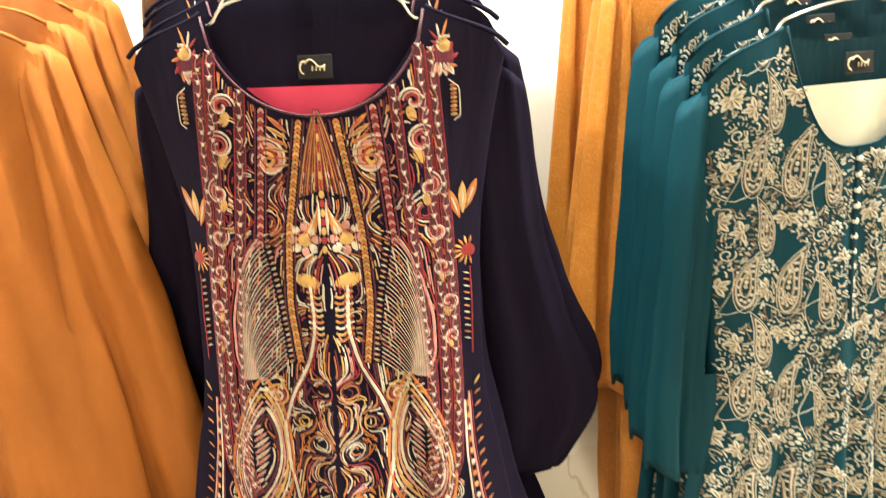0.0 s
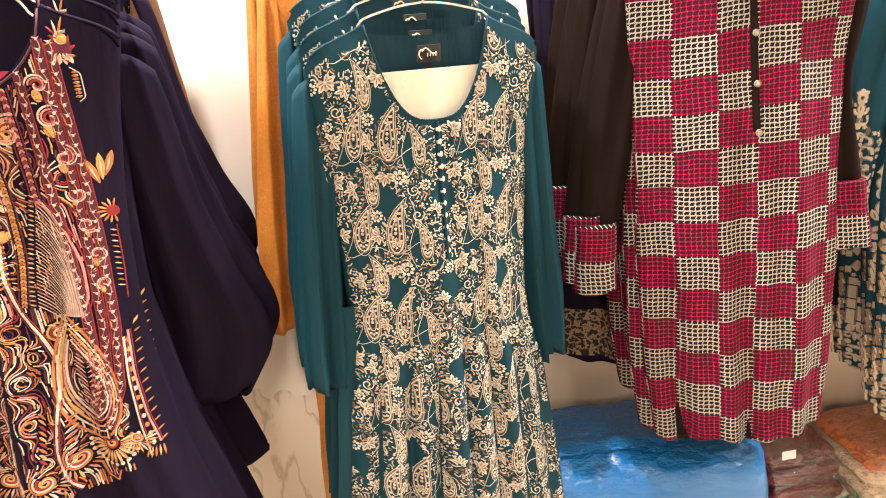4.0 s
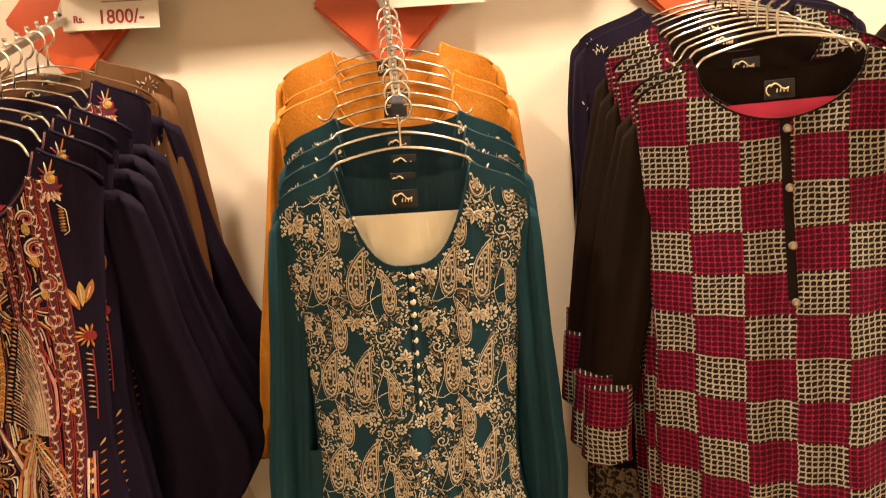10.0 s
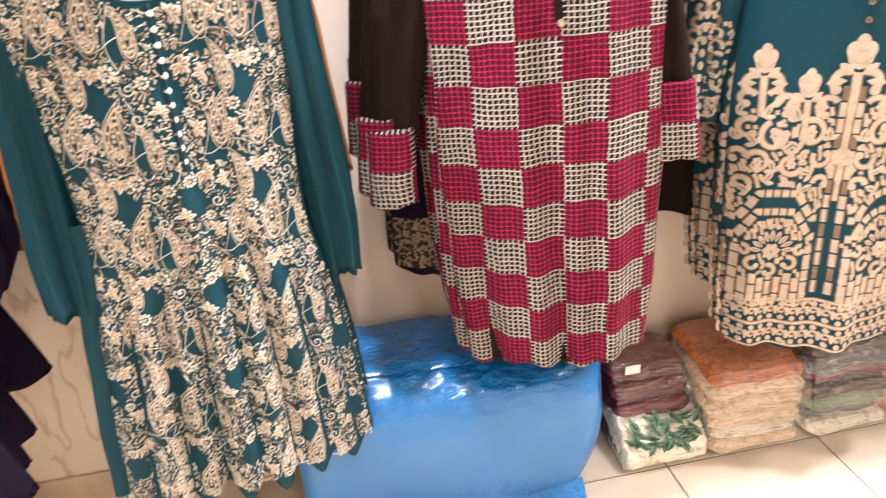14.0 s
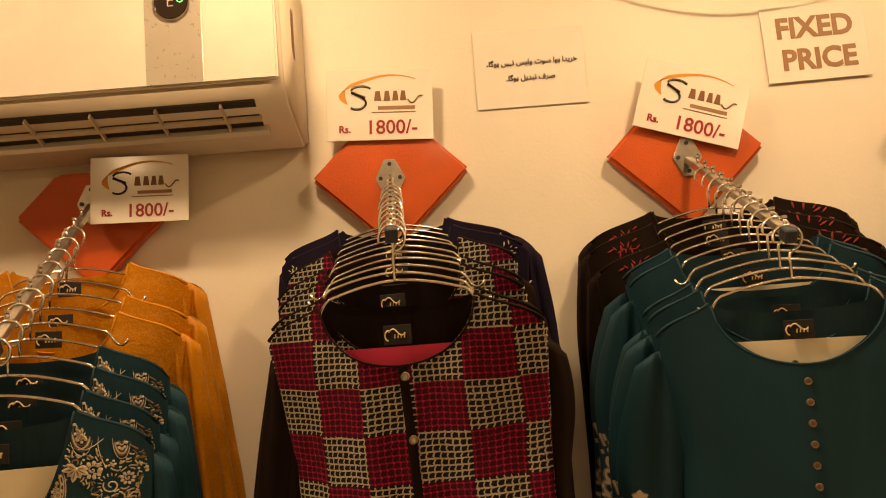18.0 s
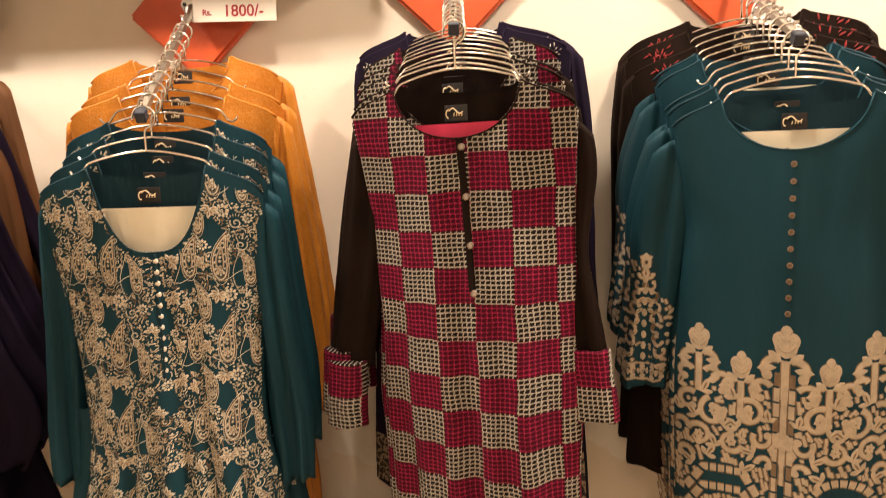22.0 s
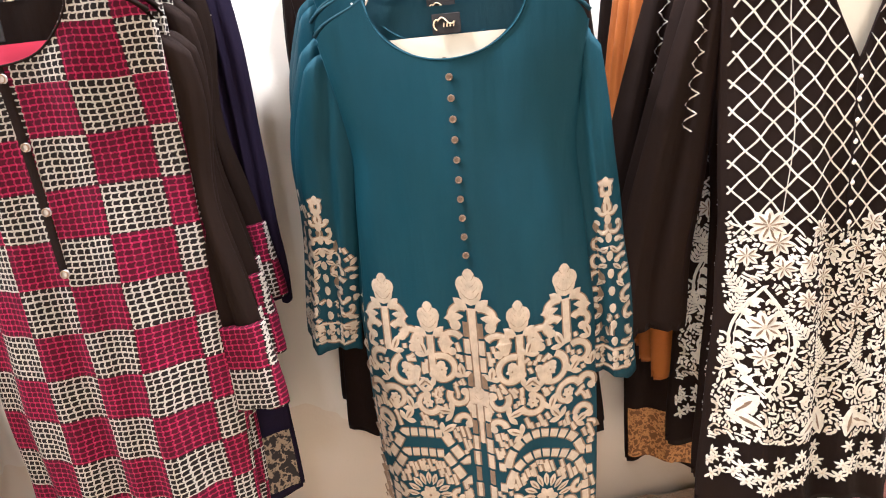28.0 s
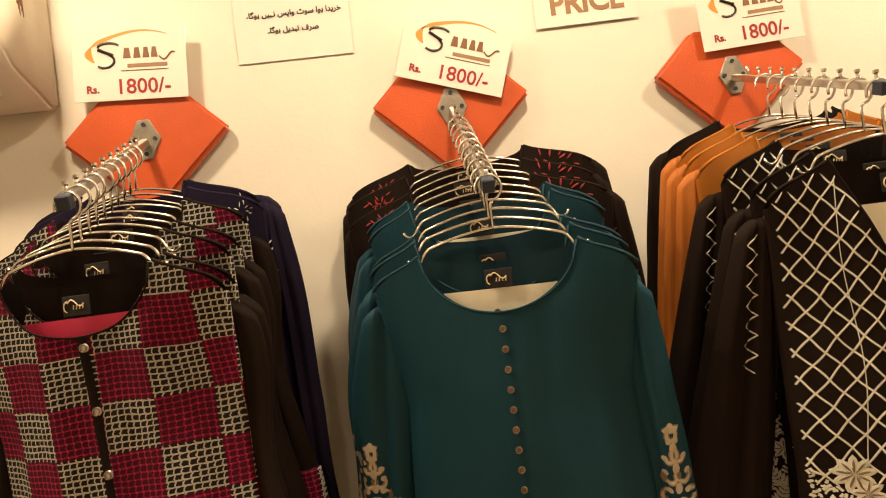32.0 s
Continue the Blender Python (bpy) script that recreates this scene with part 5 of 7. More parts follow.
def teal_damask_kurti(group):
    g = kurti("plain teal crepe kurti with a deep beige embroidered hem", group)
    sp = dict(tab=[(0, 0.222), (-0.12, 0.200), (-0.24, 0.186), (-0.34, 0.196), (-0.55, 0.203), (-0.8, 0.204), (-1.0, 0.194), (-1.15, 0.180)], hem=-1.136, neck=0.126, depth=0.102, cut="round", slope=0.048, seed=0.7, wave=0.008, waves=5)
    cl = Cloth(sp["tab"], sp["hem"], 1.7, 0.0035, 0.016, sp["seed"], wrap=0.045, fall=0.03)
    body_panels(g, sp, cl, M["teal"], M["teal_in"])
    neck_trim(g, sp, cl, M["teal"])
    neck_label(g, -0.050, -0.006)
    card(g, sp, cl, -0.066, M["card_ivory"], "ivory display card inside the neck")
    round_buttons(g, cl, -0.128, -0.415, 10, 0.0058, M["horn"], 0.0, 0.0, True)
    B = "beige_thread"
    arms = {-1: [(-0.035, 0.188, 0.226), (-0.15, 0.168, 0.276), (-0.25, 0.178, 0.304), (-0.40, 0.200, 0.302), (-0.50, 0.218, 0.314), (-0.615, 0.228, 0.330)],
            1: [(-0.035, 0.188, 0.222), (-0.2, 0.165, 0.246), (-0.34, 0.176, 0.256), (-0.45, 0.186, 0.266), (-0.60, 0.180, 0.281), (-0.675, 0.176, 0.284)]}
    for sgn in (-1, 1):
        sc = sleeve(g, "sleeve", arms[sgn], sgn, M["teal"], 6.0 + sgn, 0.028, 1.6, 0.010)
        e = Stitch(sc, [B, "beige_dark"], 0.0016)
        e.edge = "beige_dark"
        rng = random.Random(3)
        mid, foot = (0.266, -0.600) if sgn < 0 else (0.232, -0.660)
        for k in range(10):
            z = -0.330 + (foot + 0.045 + 0.330) * k / 9
            wide = 0.003 + 0.0040 * k
            for q in (-1, 1):
                x = sgn * (mid + 0.001 * k) + q * wide
                e.cscroll(x, z, 0.0125, 0.8 + k, 4.2, 0.0070, 0.005, B, q)
                if k > 2:
                    e.leaf(x, z - 0.014, 1.57 + q * 0.9, 0.018, 0.009, B, "beige_dark")
                if k > 4:
                    e.cscroll(x + q * 0.026, z - 0.006, 0.011, 2.0 + k, 4.0, 0.007, 0.005, B, -q)
                    e.leaf(x + q * 0.026, z + 0.010, 1.57 - q * 0.7, 0.018, 0.009, B)
            e.blob(sgn * (mid + 0.001 * k), z + 0.012, 0.006, 0.009, B)
        border(e, min(sgn * (mid - 0.05), sgn * (mid + 0.05)), max(sgn * (mid - 0.05), sgn * (mid + 0.05)), foot + 0.022, B, 0.02, 0.7)

        def cuffed(x, z, sgn=sgn, mid=mid, foot=foot):
            if z < foot + 0.002:
                return False
            return z < -0.315 - 1.3 * max(0.0, 0.300 - abs(x)) if sgn < 0 else z < foot + 0.13 - 1.2 * abs(x - mid)
        e.comb(swirls([(sgn * (mid - 0.015), foot + 0.10, 0.014), (sgn * (mid + 0.02), foot + 0.07, 0.014), (sgn * mid, foot + 0.04, 0.012)], (0.8, 0.3)), cuffed, (min(sgn * 0.16, sgn * 0.34), max(sgn * 0.16, sgn * 0.34), foot, -0.30), 0.0085, 0.0050, lambda v, rr: B, 8, 0.0042, 5)
        e.finish(g, "sleeve_embroidery", "beige satin stitch scrolls")
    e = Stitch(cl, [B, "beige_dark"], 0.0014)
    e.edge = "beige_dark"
    e.stretch = ((1.045, -0.446, -0.777, -1.04), (1.105, 0.478, 0.838, 1.136))
    rng = random.Random(11)
    emblem(e, 0.0, -0.446, 1.5, B)
    for s in (-1, 1):
        emblem(e, s * 0.152, -0.452, 1.3, B)
        emblem(e, s * 0.075, -0.498, 1.25, B)
        # scrolls under the finials
        for x, z, r, a0, sw, h in ((0.040, -0.540, 0.021, 2.6, -4.2, 1), (0.108, -0.535, 0.021, 2.6, -4.2, -1), (0.128, -0.520, 0.015, 0.5, 4.0, 1), (0.176, -0.520, 0.015, 0.5, 4.0, -1),
                                   (0.060, -0.585, 0.026, 1.2, 4.6, 1), (0.060, -0.585, 0.013, 4.2, 3.6, 1), (0.122, -0.590, 0.028, 1.9, 4.6, -1), (0.122, -0.590, 0.014, 4.6, 3.6, -1),
                                   (0.170, -0.575, 0.020, 2.2, -4.4, 1), (0.034, -0.635, 0.018, 0.6, -4.4, 1), (0.090, -0.645, 0.021, 3.4, 4.4, 1), (0.150, -0.640, 0.022, 0.3, 4.4, 1), (0.184, -0.630, 0.014, 2.9, -3.8, 1),
                                   (0.030, -0.685, 0.014, 0.0, 3.6, 1), (0.175, -0.685, 0.015, 3.1, -3.6, 1)):
            e.cscroll(s * x, z, r, a0, sw, 0.0105, 0.0065, B, h * s)
        for x, z, a, ln in ((0.085, -0.56, 1.2, 0.03), (0.145, -0.555, 2.0, 0.03), (0.078, -0.615, 0.6, 0.026), (0.105, -0.618, 2.4, 0.026), (0.155, -0.605, 0.9, 0.028), (0.048, -0.665, 0.3, 0.03),
                            (0.118, -0.66, 1.2, 0.028), (0.135, -0.68, 2.2, 0.028), (0.070, -0.70, 2.7, 0.028), (0.16, -0.70, 0.5, 0.026), (0.024, -0.60, 1.4, 0.026), (0.190, -0.55, 1.9, 0.026), (0.190, -0.60, 1.3, 0.024)):
            aa = a if s > 0 else 3.1416 - a
            e.leaf(s * x, z, aa, ln, 0.013, B, "beige_dark")
            e.leaf(s * x, z, aa + 1.1, ln * 0.7, 0.010, B)
            e.leaf(s * x, z, aa - 1.1, ln * 0.7, 0.010, B)
        for x, z in ((0.060, -0.585), (0.122, -0.590), (0.090, -0.645), (0.150, -0.640)):
            e.flower(s * x, z, 0.0105, B, "beige_dark", 6, 0.2, 0.75)
        # an arched band of stitched blocks, plain cloth, then an inner band
        def arch(q, s=s):
            res = []
            for i in range(33):
                u = i / 32
                x = 0.026 + 0.160 * u
                d = (x - 0.105) / 0.062
                h = max(0.0, 1 - d * d) ** 0.5 if s > 0 else max(0.0, min(1.0, 2.1 - 1.9 * abs(d)))
                res.append((s * x, q + 0.055 * h))
            return res
        for off, w in ((-0.758, 0.013), (-0.796, 0.013)):
            pp = arch(off)
            for k in range(0, 32, 3):
                e.ribbon(pp[k:k + 3] + [tuple(0.6 * p + 0.4 * q for p, q in zip(pp[k + 2], pp[min(k + 3, 32)]))], w, B)
        for k in range(9):
            a = 3.1416 * (k + 0.5) / 9
            e.leaf(s * 0.105 + 0.020 * math.cos(a), -0.826 + 0.022 * math.sin(a), a, 0.024, 0.010, B, "beige_dark")
        e.flower(s * 0.105, -0.826, 0.019, B, "beige_dark", 7, 0.2, 0.7)
        for x, z, r, h in ((0.070, -0.850, 0.014, 1), (0.140, -0.850, 0.014, -1), (0.105, -0.868, 0.013, 1), (0.052, -0.822, 0.010, -1), (0.158, -0.822, 0.010, 1)):
            e.cscroll(s * x, z, r, 1.2, 4.6, 0.008, 0.006, B, h * s)
        # upright stitched blocks above the hem
        for k in range(9):
            x = s * (0.034 + 0.0172 * k)
            z0 = -0.815 if k in (0, 8) else -0.872 - 0.010 * (k % 2)
            j = 0
            while z0 > -0.925:
                n = (0.016, 0.030, 0.022, 0.036)[(k + j) % 4]
                e.ribbon([(x, z0 - n * i / 3) for i in range(4)], 0.0128, B)
                z0 -= n + 0.0032
                j += 1
        # middle column of two-tone bars
        for q in range(14):
            z0 = -0.50 - 0.030 * q
            e.ribbon([(s * 0.0125, z0), (s * 0.0125, z0 - 0.013), (s * 0.0125, z0 - 0.026)], 0.0095, B if (q % 3) else "beige_dark")
        # lace-like fringe of hooks along the edge
        for k in range(11):
            e.cscroll(s * (0.008 + 0.0162 * k), -0.938, 0.0065, 0.4 + k, 4.4, 0.0045, 0.0035, B, s if k % 2 else -s)
    e.ribbon([(0.0, -0.48 - 0.02 * i) for i in range(11)], 0.010, B)
    emblem(e, 0.0, -0.63, 0.8, B)
    border(e, -0.172, 0.172, -0.958, B, 0.021, 1.0)
    border(e, -0.168, 0.168, -1.012, B, 0.021, 1.0)
    # thinner stitches crowd what is left
    knots = [(sg * x, z, r) for sg in (-1, 1) for x, z, r in ((0.060, -0.585, 0.020), (0.122, -0.590, 0.020), (0.090, -0.645, 0.016), (0.150, -0.640, 0.016), (0.034, -0.66, 0.013), (0.172, -0.69, 0.013), (0.105, -0.83, 0.02), (0.075, -0.87, 0.012), (0.14, -0.87, 0.012))]

    def left(x, z):
        ax = abs(x)
        edge = -0.53 - 0.012 * math.sin(ax * 80)
        if ax < 0.021 or z > edge or z < -1.036:
            return False
        d = (ax - 0.105) / 0.062
        h = max(0.0, 1 - d * d) ** 0.5 if x > 0 else max(0.0, min(1.0, 2.1 - 1.9 * abs(d)))
        return not -0.790 + 0.055 * h < z < -0.764 + 0.055 * h
    e.comb(swirls(knots, (0.8, 0.2)), left, (-0.19, 0.19, -1.04, -0.52), 0.0068, 0.0060, lambda v, rr: B if rr.random() < 0.95 else None, 9, 0.0042, 3)
    e.finish(g, "embroidery", "beige satin-stitch scroll and arch embroidery")
    return g


def black_lattice_kurti(group):
    g = kurti("black kurti with ivory lattice bodice and floral embroidered skirt", group)
    sp = dict(tab=[(0, 0.202), (-0.12, 0.190), (-0.3, 0.183), (-0.5, 0.182), (-0.7, 0.194), (-1.04, 0.226)], hem=-1.020, neck=0.100, depth=0.228, cut="vee", pow=1.1, slope=0.048, seed=4.4, wave=0.012, waves=9)
    cl = Cloth(sp["tab"], sp["hem"], 2.4, 0.0015, 0.016, sp["seed"], wrap=0.045)
    body_panels(g, sp, cl, M["black"], M["black"])
    neck_trim(g, sp, cl, M["black"])
    neck_label(g, -0.045, -0.006)
    card(g, sp, cl, -0.075, M["card_ivory"], "ivory display card inside the neck")
    part("placket", tube([(0.0, cl.fy(0, z) - 0.001, z) for z in [-0.24 - 0.012 * i for i in range(24)]], 0.0025, 6), M["black"], g)
    round_buttons(g, cl, -0.255, -0.52, 9, 0.0045, M["pearl"], 0.003)
    V = "ivory_thread"
    for sgn in (-1, 1):
        sc = sleeve(g, "sleeve", [(-0.035, 0.175, 0.212), (-0.2, 0.175, 0.262), (-0.4, 0.190, 0.318), (-0.55, 0.215, 0.358), (-0.68, 0.225, 0.366)], sgn, M["black"], 7.0 + sgn, 0.028, 2.0, 0.012)
        e = Stitch(sc, [V, "cream_thread"], 0.0014)
        pts = [(sgn * (0.214 + 0.0016 * i + 0.009 * (1 if i % 2 else -1)), -0.10 - 0.016 * i) for i in range(15)]
        e.ribbon([(pts[i // 5][0] + (pts[i // 5 + 1][0] - pts[i // 5][0]) * (i % 5) / 5, pts[i // 5][1] + (pts[i // 5 + 1][1] - pts[i // 5][1]) * (i % 5) / 5) for i in range(70)], 0.0022, V)
        e.finish(g, "sleeve_embroidery", "thin ivory zigzag stitching")
    C2, K = "cream_thread", "beige_dark"
    e = Stitch(cl, [V, C2, K], 0.0011)
    for d in (-1, 1):
        for k in range(-16, 18):
            line = []
            for i in range(70):
                z = -0.012 - i * 0.0072
                x = 0.0365 * k * 0.94 + d * (z + 0.25) * 0.80 + 0.0015 * math.sin(i * 0.9 + k)
                line.append((x, z) if z < body_top(sp, x) - 0.004 and z > -0.505 else (9.0, z))
            e.ribbon(line, 0.0030, V)
    rng = random.Random(21)
    for s in (-1, 1):
        e.ribbon([(s * (0.098 + 0.006 * math.sin(i * 0.2)), -0.03 - 0.012 * i) for i in range(40)], 0.0014, V)
        # lilies along the waist
        for x, z, r, p in ((0.122, -0.482, 0.030, 9), (0.108, -0.512, 0.024, 8), (0.045, -0.492, 0.019, 7), (0.100, -0.556, 0.021, 7), (0.034, -0.575, 0.020, 7), (0.150, -0.535, 0.020, 8), (0.064, -0.545, 0.018, 7), (0.066, -0.610, 0.019, 8), (0.022, -0.530, 0.016, 6), (0.028, -0.640, 0.019, 7)):
            e.flower(s * x, z, r, V, C2, p, rng.random(), 0.46, K)
            e.flower(s * x, z, r * 0.5, V, C2, p - 2, rng.random() + 0.2, 0.4, K)
        # outlined pear-shaped panel with rosettes and netting
        for q, w in ((1.0, 0.0050), (0.82, 0.0020)):
            e.ribbon([(s * (0.128 + 0.046 * q * math.sin(i * 0.196)), -0.590 - 0.0125 * i) for i in range(17)], w, V)
            e.ribbon([(s * (0.128 - 0.046 * q * math.sin(i * 0.196)), -0.590 - 0.0125 * i) for i in range(17)], w, V)
        e.flower(s * 0.126, -0.660, 0.030, V, C2, 8, 0.2, 0.5, K)
        e.flower(s * 0.128, -0.715, 0.022, V, C2, 7, 0.5, 0.5, K)
        for k in range(8):
            e.blob(s * (0.160 - 0.0012 * (k - 4) ** 2), -0.615 - 0.021 * k, 0.0085, 0.0075, V)
            e.blob(s * (0.098 + 0.0010 * (k - 4) ** 2), -0.615 - 0.021 * k, 0.0060, 0.0060, V)
        # fern leaves
        for x, z, a, n in ((0.172, -0.640, 2.0, 7), (0.066, -0.680, 0.9, 8), (0.185, -0.745, 1.9, 7), (0.026, -0.735, 1.3, 7), (0.060, -0.770, 2.4, 7), (0.155, -0.60, 1.0, 6)):
            aa = a if s > 0 else 3.1416 - a
            for k in range(n):
                px, pz = s * x + math.cos(aa) * 0.0075 * k, z + math.sin(aa) * 0.0075 * k
                for h in (-1, 1):
                    e.leaf(px, pz, aa + h * 0.85, 0.020 * (1 - k / (n + 3)), 0.0058, V)
            e.ribbon([(s * x + math.cos(aa) * 0.008 * i, z + math.sin(aa) * 0.008 * i) for i in range(n)], 0.002, V)
        for x, z, r, h in ((0.055, -0.800, 0.026, 1), (0.150, -0.810, 0.022, -1), (0.098, -0.775, 0.016, 1), (0.020, -0.795, 0.016, -1), (0.185, -0.690, 0.016, 1), (0.062, -0.560, 0.018, -1), (0.012, -0.545, 0.014, 1)):
            e.spiral(s * x, z, r, 1.35, V, 0.0045, 1.1, h * s)
            e.flower(s * (x + 0.2 * r), z, r * 0.5, V, C2, 6, rng.random(), 0.6)
        # broad ribbed leaves near the hem
        for x, z, a in ((0.070, -0.865, 2.7), (0.125, -0.850, 0.4), (0.018, -0.880, 1.35), (0.170, -0.835, 2.2)):
            aa = a if s > 0 else 3.1416 - a
            e.leaf(s * x, z, aa, 0.060, 0.026, V, K)
        # scattered small blossoms
        for k in range(12):
            for row in range(3):
                x, z = 0.010 + 0.0175 * k + 0.008 * (row % 2) + rng.uniform(-0.003, 0.003), -0.960 + 0.024 * row + 0.012 * math.sin(k * 0.8) + rng.uniform(-0.004, 0.004)
                if row < 2 or k % 2:
                    e.flower(s * x, z, rng.uniform(0.011, 0.0145), V, C2, 6, rng.random(), 0.42)
        for k in range(70):
            x, z = rng.uniform(0.004, 0.20), -0.52 - 0.36 * rng.random()
            e.leaf(s * x, z, rng.uniform(0, 6.28), rng.uniform(0.010, 0.018), 0.006, V)
    knots = [(sg * x, z, r) for sg in (-1, 1) for x, z, r in ((0.045, -0.53, 0.014), (0.105, -0.57, 0.018), (0.034, -0.59, 0.016), (0.07, -0.64, 0.014), (0.126, -0.66, 0.016), (0.16, -0.72, 0.014), (0.05, -0.72, 0.016), (0.10, -0.79, 0.016), (0.16, -0.81, 0.014), (0.02, -0.80, 0.013))]

    def bed(x, z):
        return -0.885 < z < -0.485 - 0.020 * math.sin(abs(x) * 60) and noise.noise(Vector((x * 30, z * 30, 3.0))) > -0.42
    e.comb(lambda x, z: noise.noise(Vector((x * 42, z * 42, 5.0))), bed, (-0.21, 0.21, -0.89, -0.47), 0.0052, 0.0046, lambda v, rr: V if rr.random() < 0.85 else C2, 8, 0.0034, 4)
    e.finish(g, "embroidery", "ivory lattice and flower embroidery")
    return g


def plain_kurti(group, label, mat, length=-0.95, sleeve_mat=None, sprig=None, wide=0.205, sleeve_len=-0.58, hem_print=None, seed=1.0, loose=(0.028, 3.4, 0.013, 0.0)):
    """The simpler kurtis that hang behind: plain cloth with, at most, sprigs at the shoulder."""
    g = kurti(label, group)
    sp = dict(tab=[(0, wide), (-0.12, wide - 0.01), (-0.4, wide - 0.018), (length, wide + 0.02)], hem=length, neck=0.115, depth=0.10, cut="round", slope=0.048, seed=seed, wave=0.012, waves=8)
    cl = Cloth(sp["tab"], sp["hem"], 3.2, 0.005, 0.022, sp["seed"], wrap=0.045)
    body_panels(g, sp, cl, mat, mat)
    neck_trim(g, sp, cl, mat)
    neck_label(g, -0.045, -0.006)
    for sgn in (-1, 1):
        sc = sleeve(g, "sleeve", [(-0.004, wide - 0.04, wide + 0.010), (-0.2, wide - 0.05, wide + 0.036), (-0.42, wide - 0.045 - max(0.0, loose[3]), wide + 0.062 + loose[3] * 0.5), (sleeve_len, wide - 0.04 - max(0.0, loose[3]), wide + 0.09 + loose[3])], sgn, sleeve_mat or mat, seed + sgn, loose[0], loose[1], loose[2])
        if sprig:
            e = Stitch(sc, [sprig, "cream_thread"], 0.0014)
            rng = random.Random(4)
            for k in range(5):
                e.leaf(sgn * (wide - 0.006 + rng.uniform(-0.006, 0.006)), -0.125 - 0.014 * k, rng.uniform(0.6, 2.5), 0.011, 0.0030, sprig)
            e.finish(g, "sleeve_embroidery", "small embroidered sprigs at the shoulder")
    if sprig:
        e = Stitch(cl, [sprig, "cream_thread"], 0.0014)
        rng = random.Random(9)
        big = sprig == "tred"
        for sgn in (-1, 1):
            # a spray of leaves about one point of the shoulder, and a few strays
            cx = wide - (0.085 if big else 0.042)
            for k in range(15 if big else 12):
                a, r = 2.4 * k, (0.010 + 0.0016 * k) * (1.25 if big else 0.75)
                x, z = sgn * (cx + r * math.cos(a)), body_top(sp, cx) - 0.026 + 0.6 * r * math.sin(a)
                ln = rng.uniform(0.010, 0.017) if big else rng.uniform(0.006, 0.010)
                e.leaf(x, min(z, body_top(sp, x) - 0.008), a * sgn + rng.uniform(-0.5, 0.5), ln, ln * 0.26, sprig)
        e.finish(g, "embroidery", "small embroidered sprigs")
    if hem_print:
        vs, fs = [], []
        for i in range(41):
            for j in range(9):
                z = length + 0.008 + 0.016 * j
                x = (-1 + i / 20) * (cl.half(z) - 0.002)
                vs.append((x, cl.fy(x, z) - 0.002, z))
        for i in range(40):
            for j in range(8):
                a = i * 9 + j
                fs.append((a, a + 9, a + 10, a + 1))
        sheet("hem_band", vs, fs, hem_print, g, "broad patterned hem band")
    return g


# ---------------------------------------------------------------- hangers and racks
def hanger_kind():
    h = tagged(new("clothes_hanger"), "slim chrome wire clothes hanger with curled shoulder ends", "hanger", "wire hangers")
    hook = [(0.021 * math.cos(a), 0, 0.063 + 0.021 * math.sin(a)) for a in [radians(-75 + 13.5 * i) for i in range(21)]]
    part("hook", tube(hook, 0.0024, 7), M["chrome"], h, smooth=True)
    part("stem", tube([hook[0], (0.001, 0, 0.038), (0, 0, 0.030), (0, 0, -0.002)], 0.0024, 7), M["chrome"], h, smooth=True)
    for s in (-1, 1):
        pts = [(s * 0.108 * i / 14, 0, -0.001 - 0.021 * (i / 14) ** 1.7) for i in range(15)]
        pts += [(s * x, 0, z) for x, z in ((0.114, -0.027), (0.119, -0.034), (0.123, -0.041), (0.129, -0.046), (0.136, -0.047), (0.142, -0.043), (0.145, -0.037))]
        part("shoulder_wire", tube(pts, 0.0024, 7), M["chrome"], h, smooth=True)
    return h


HANGER = hanger_kind()
kinds = {}
kinds["navy"] = navy_kurti("navy embroidered kurtis on one rail")
kinds["paisley"] = teal_paisley_kurti("teal paisley kurtis on one rail")
kinds["check"] = check_kurti("checked kurtis on one rail")
kinds["damask"] = teal_damask_kurti("teal kurtis with beige hem")
kinds["lattice"] = black_lattice_kurti("black lattice kurtis on one rail")
kinds["orange"] = plain_kurti("mustard crinkle kurtis", "mustard crinkled kurti hanging behind the teal ones", M["orange"], -1.18, wide=0.232, sleeve_len=-0.76, seed=1.7, loose=(0.040, 2.6, 0.022, 0.01))
kinds["mustard"] = plain_kurti("mustard silk kurtis", "mustard silk kurti with wide loose sleeves", M["mustard"], -1.02, wide=0.245, sleeve_len=-0.84, seed=2.9, loose=(0.050, 1.2, 0.022, 0.03))
kinds["rust"] = plain_kurti("rust kurtis", "rust orange crepe kurti hanging behind black ones", M["mustard"], -0.92, M["rust"], wide=0.225, sleeve_len=-0.56, seed=0.4)
kinds["brown"] = plain_kurti("warm brown kurtis", "warm brown kurti with beige sprigs at the shoulder", M["brown"], -0.98, sprig="cream_thread", wide=0.262, sleeve_len=-0.92, hem_print=M["hem_print"], seed=3.8)
kinds["navy_sprig"] = plain_kurti("dark navy kurtis", "dark navy kurti with pale sprigs at the shoulder", M["navy"], -1.12, sprig="ivory_thread", wide=0.258, sleeve_len=-0.72, hem_print=M["hem_print"], seed=5.1, loose=(0.028, 3.4, 0.013, -0.05))
kinds["black_red"] = plain_kurti("black kurtis with red sprigs", "black kurti with small red sprigs at the shoulder", M["black"], -1.0, sprig="tred", wide=0.258, sleeve_len=-0.66, seed=4.6, loose=(0.028, 3.4, 0.013, -0.05))
kinds["black_gold"] = plain_kurti("black kurtis with gold hem", "black kurti with a broad gold brocade hem", M["black"], -1.262, wide=0.228, sleeve_len=-0.66, hem_print=M["brocade"], seed=0.9)
used = set()


def hang(kind, m):
    if kind in used:
        return copy_thing(kinds[kind], m)
    used.add(kind)
    kinds[kind].matrix_basis = m
    return kinds[kind]


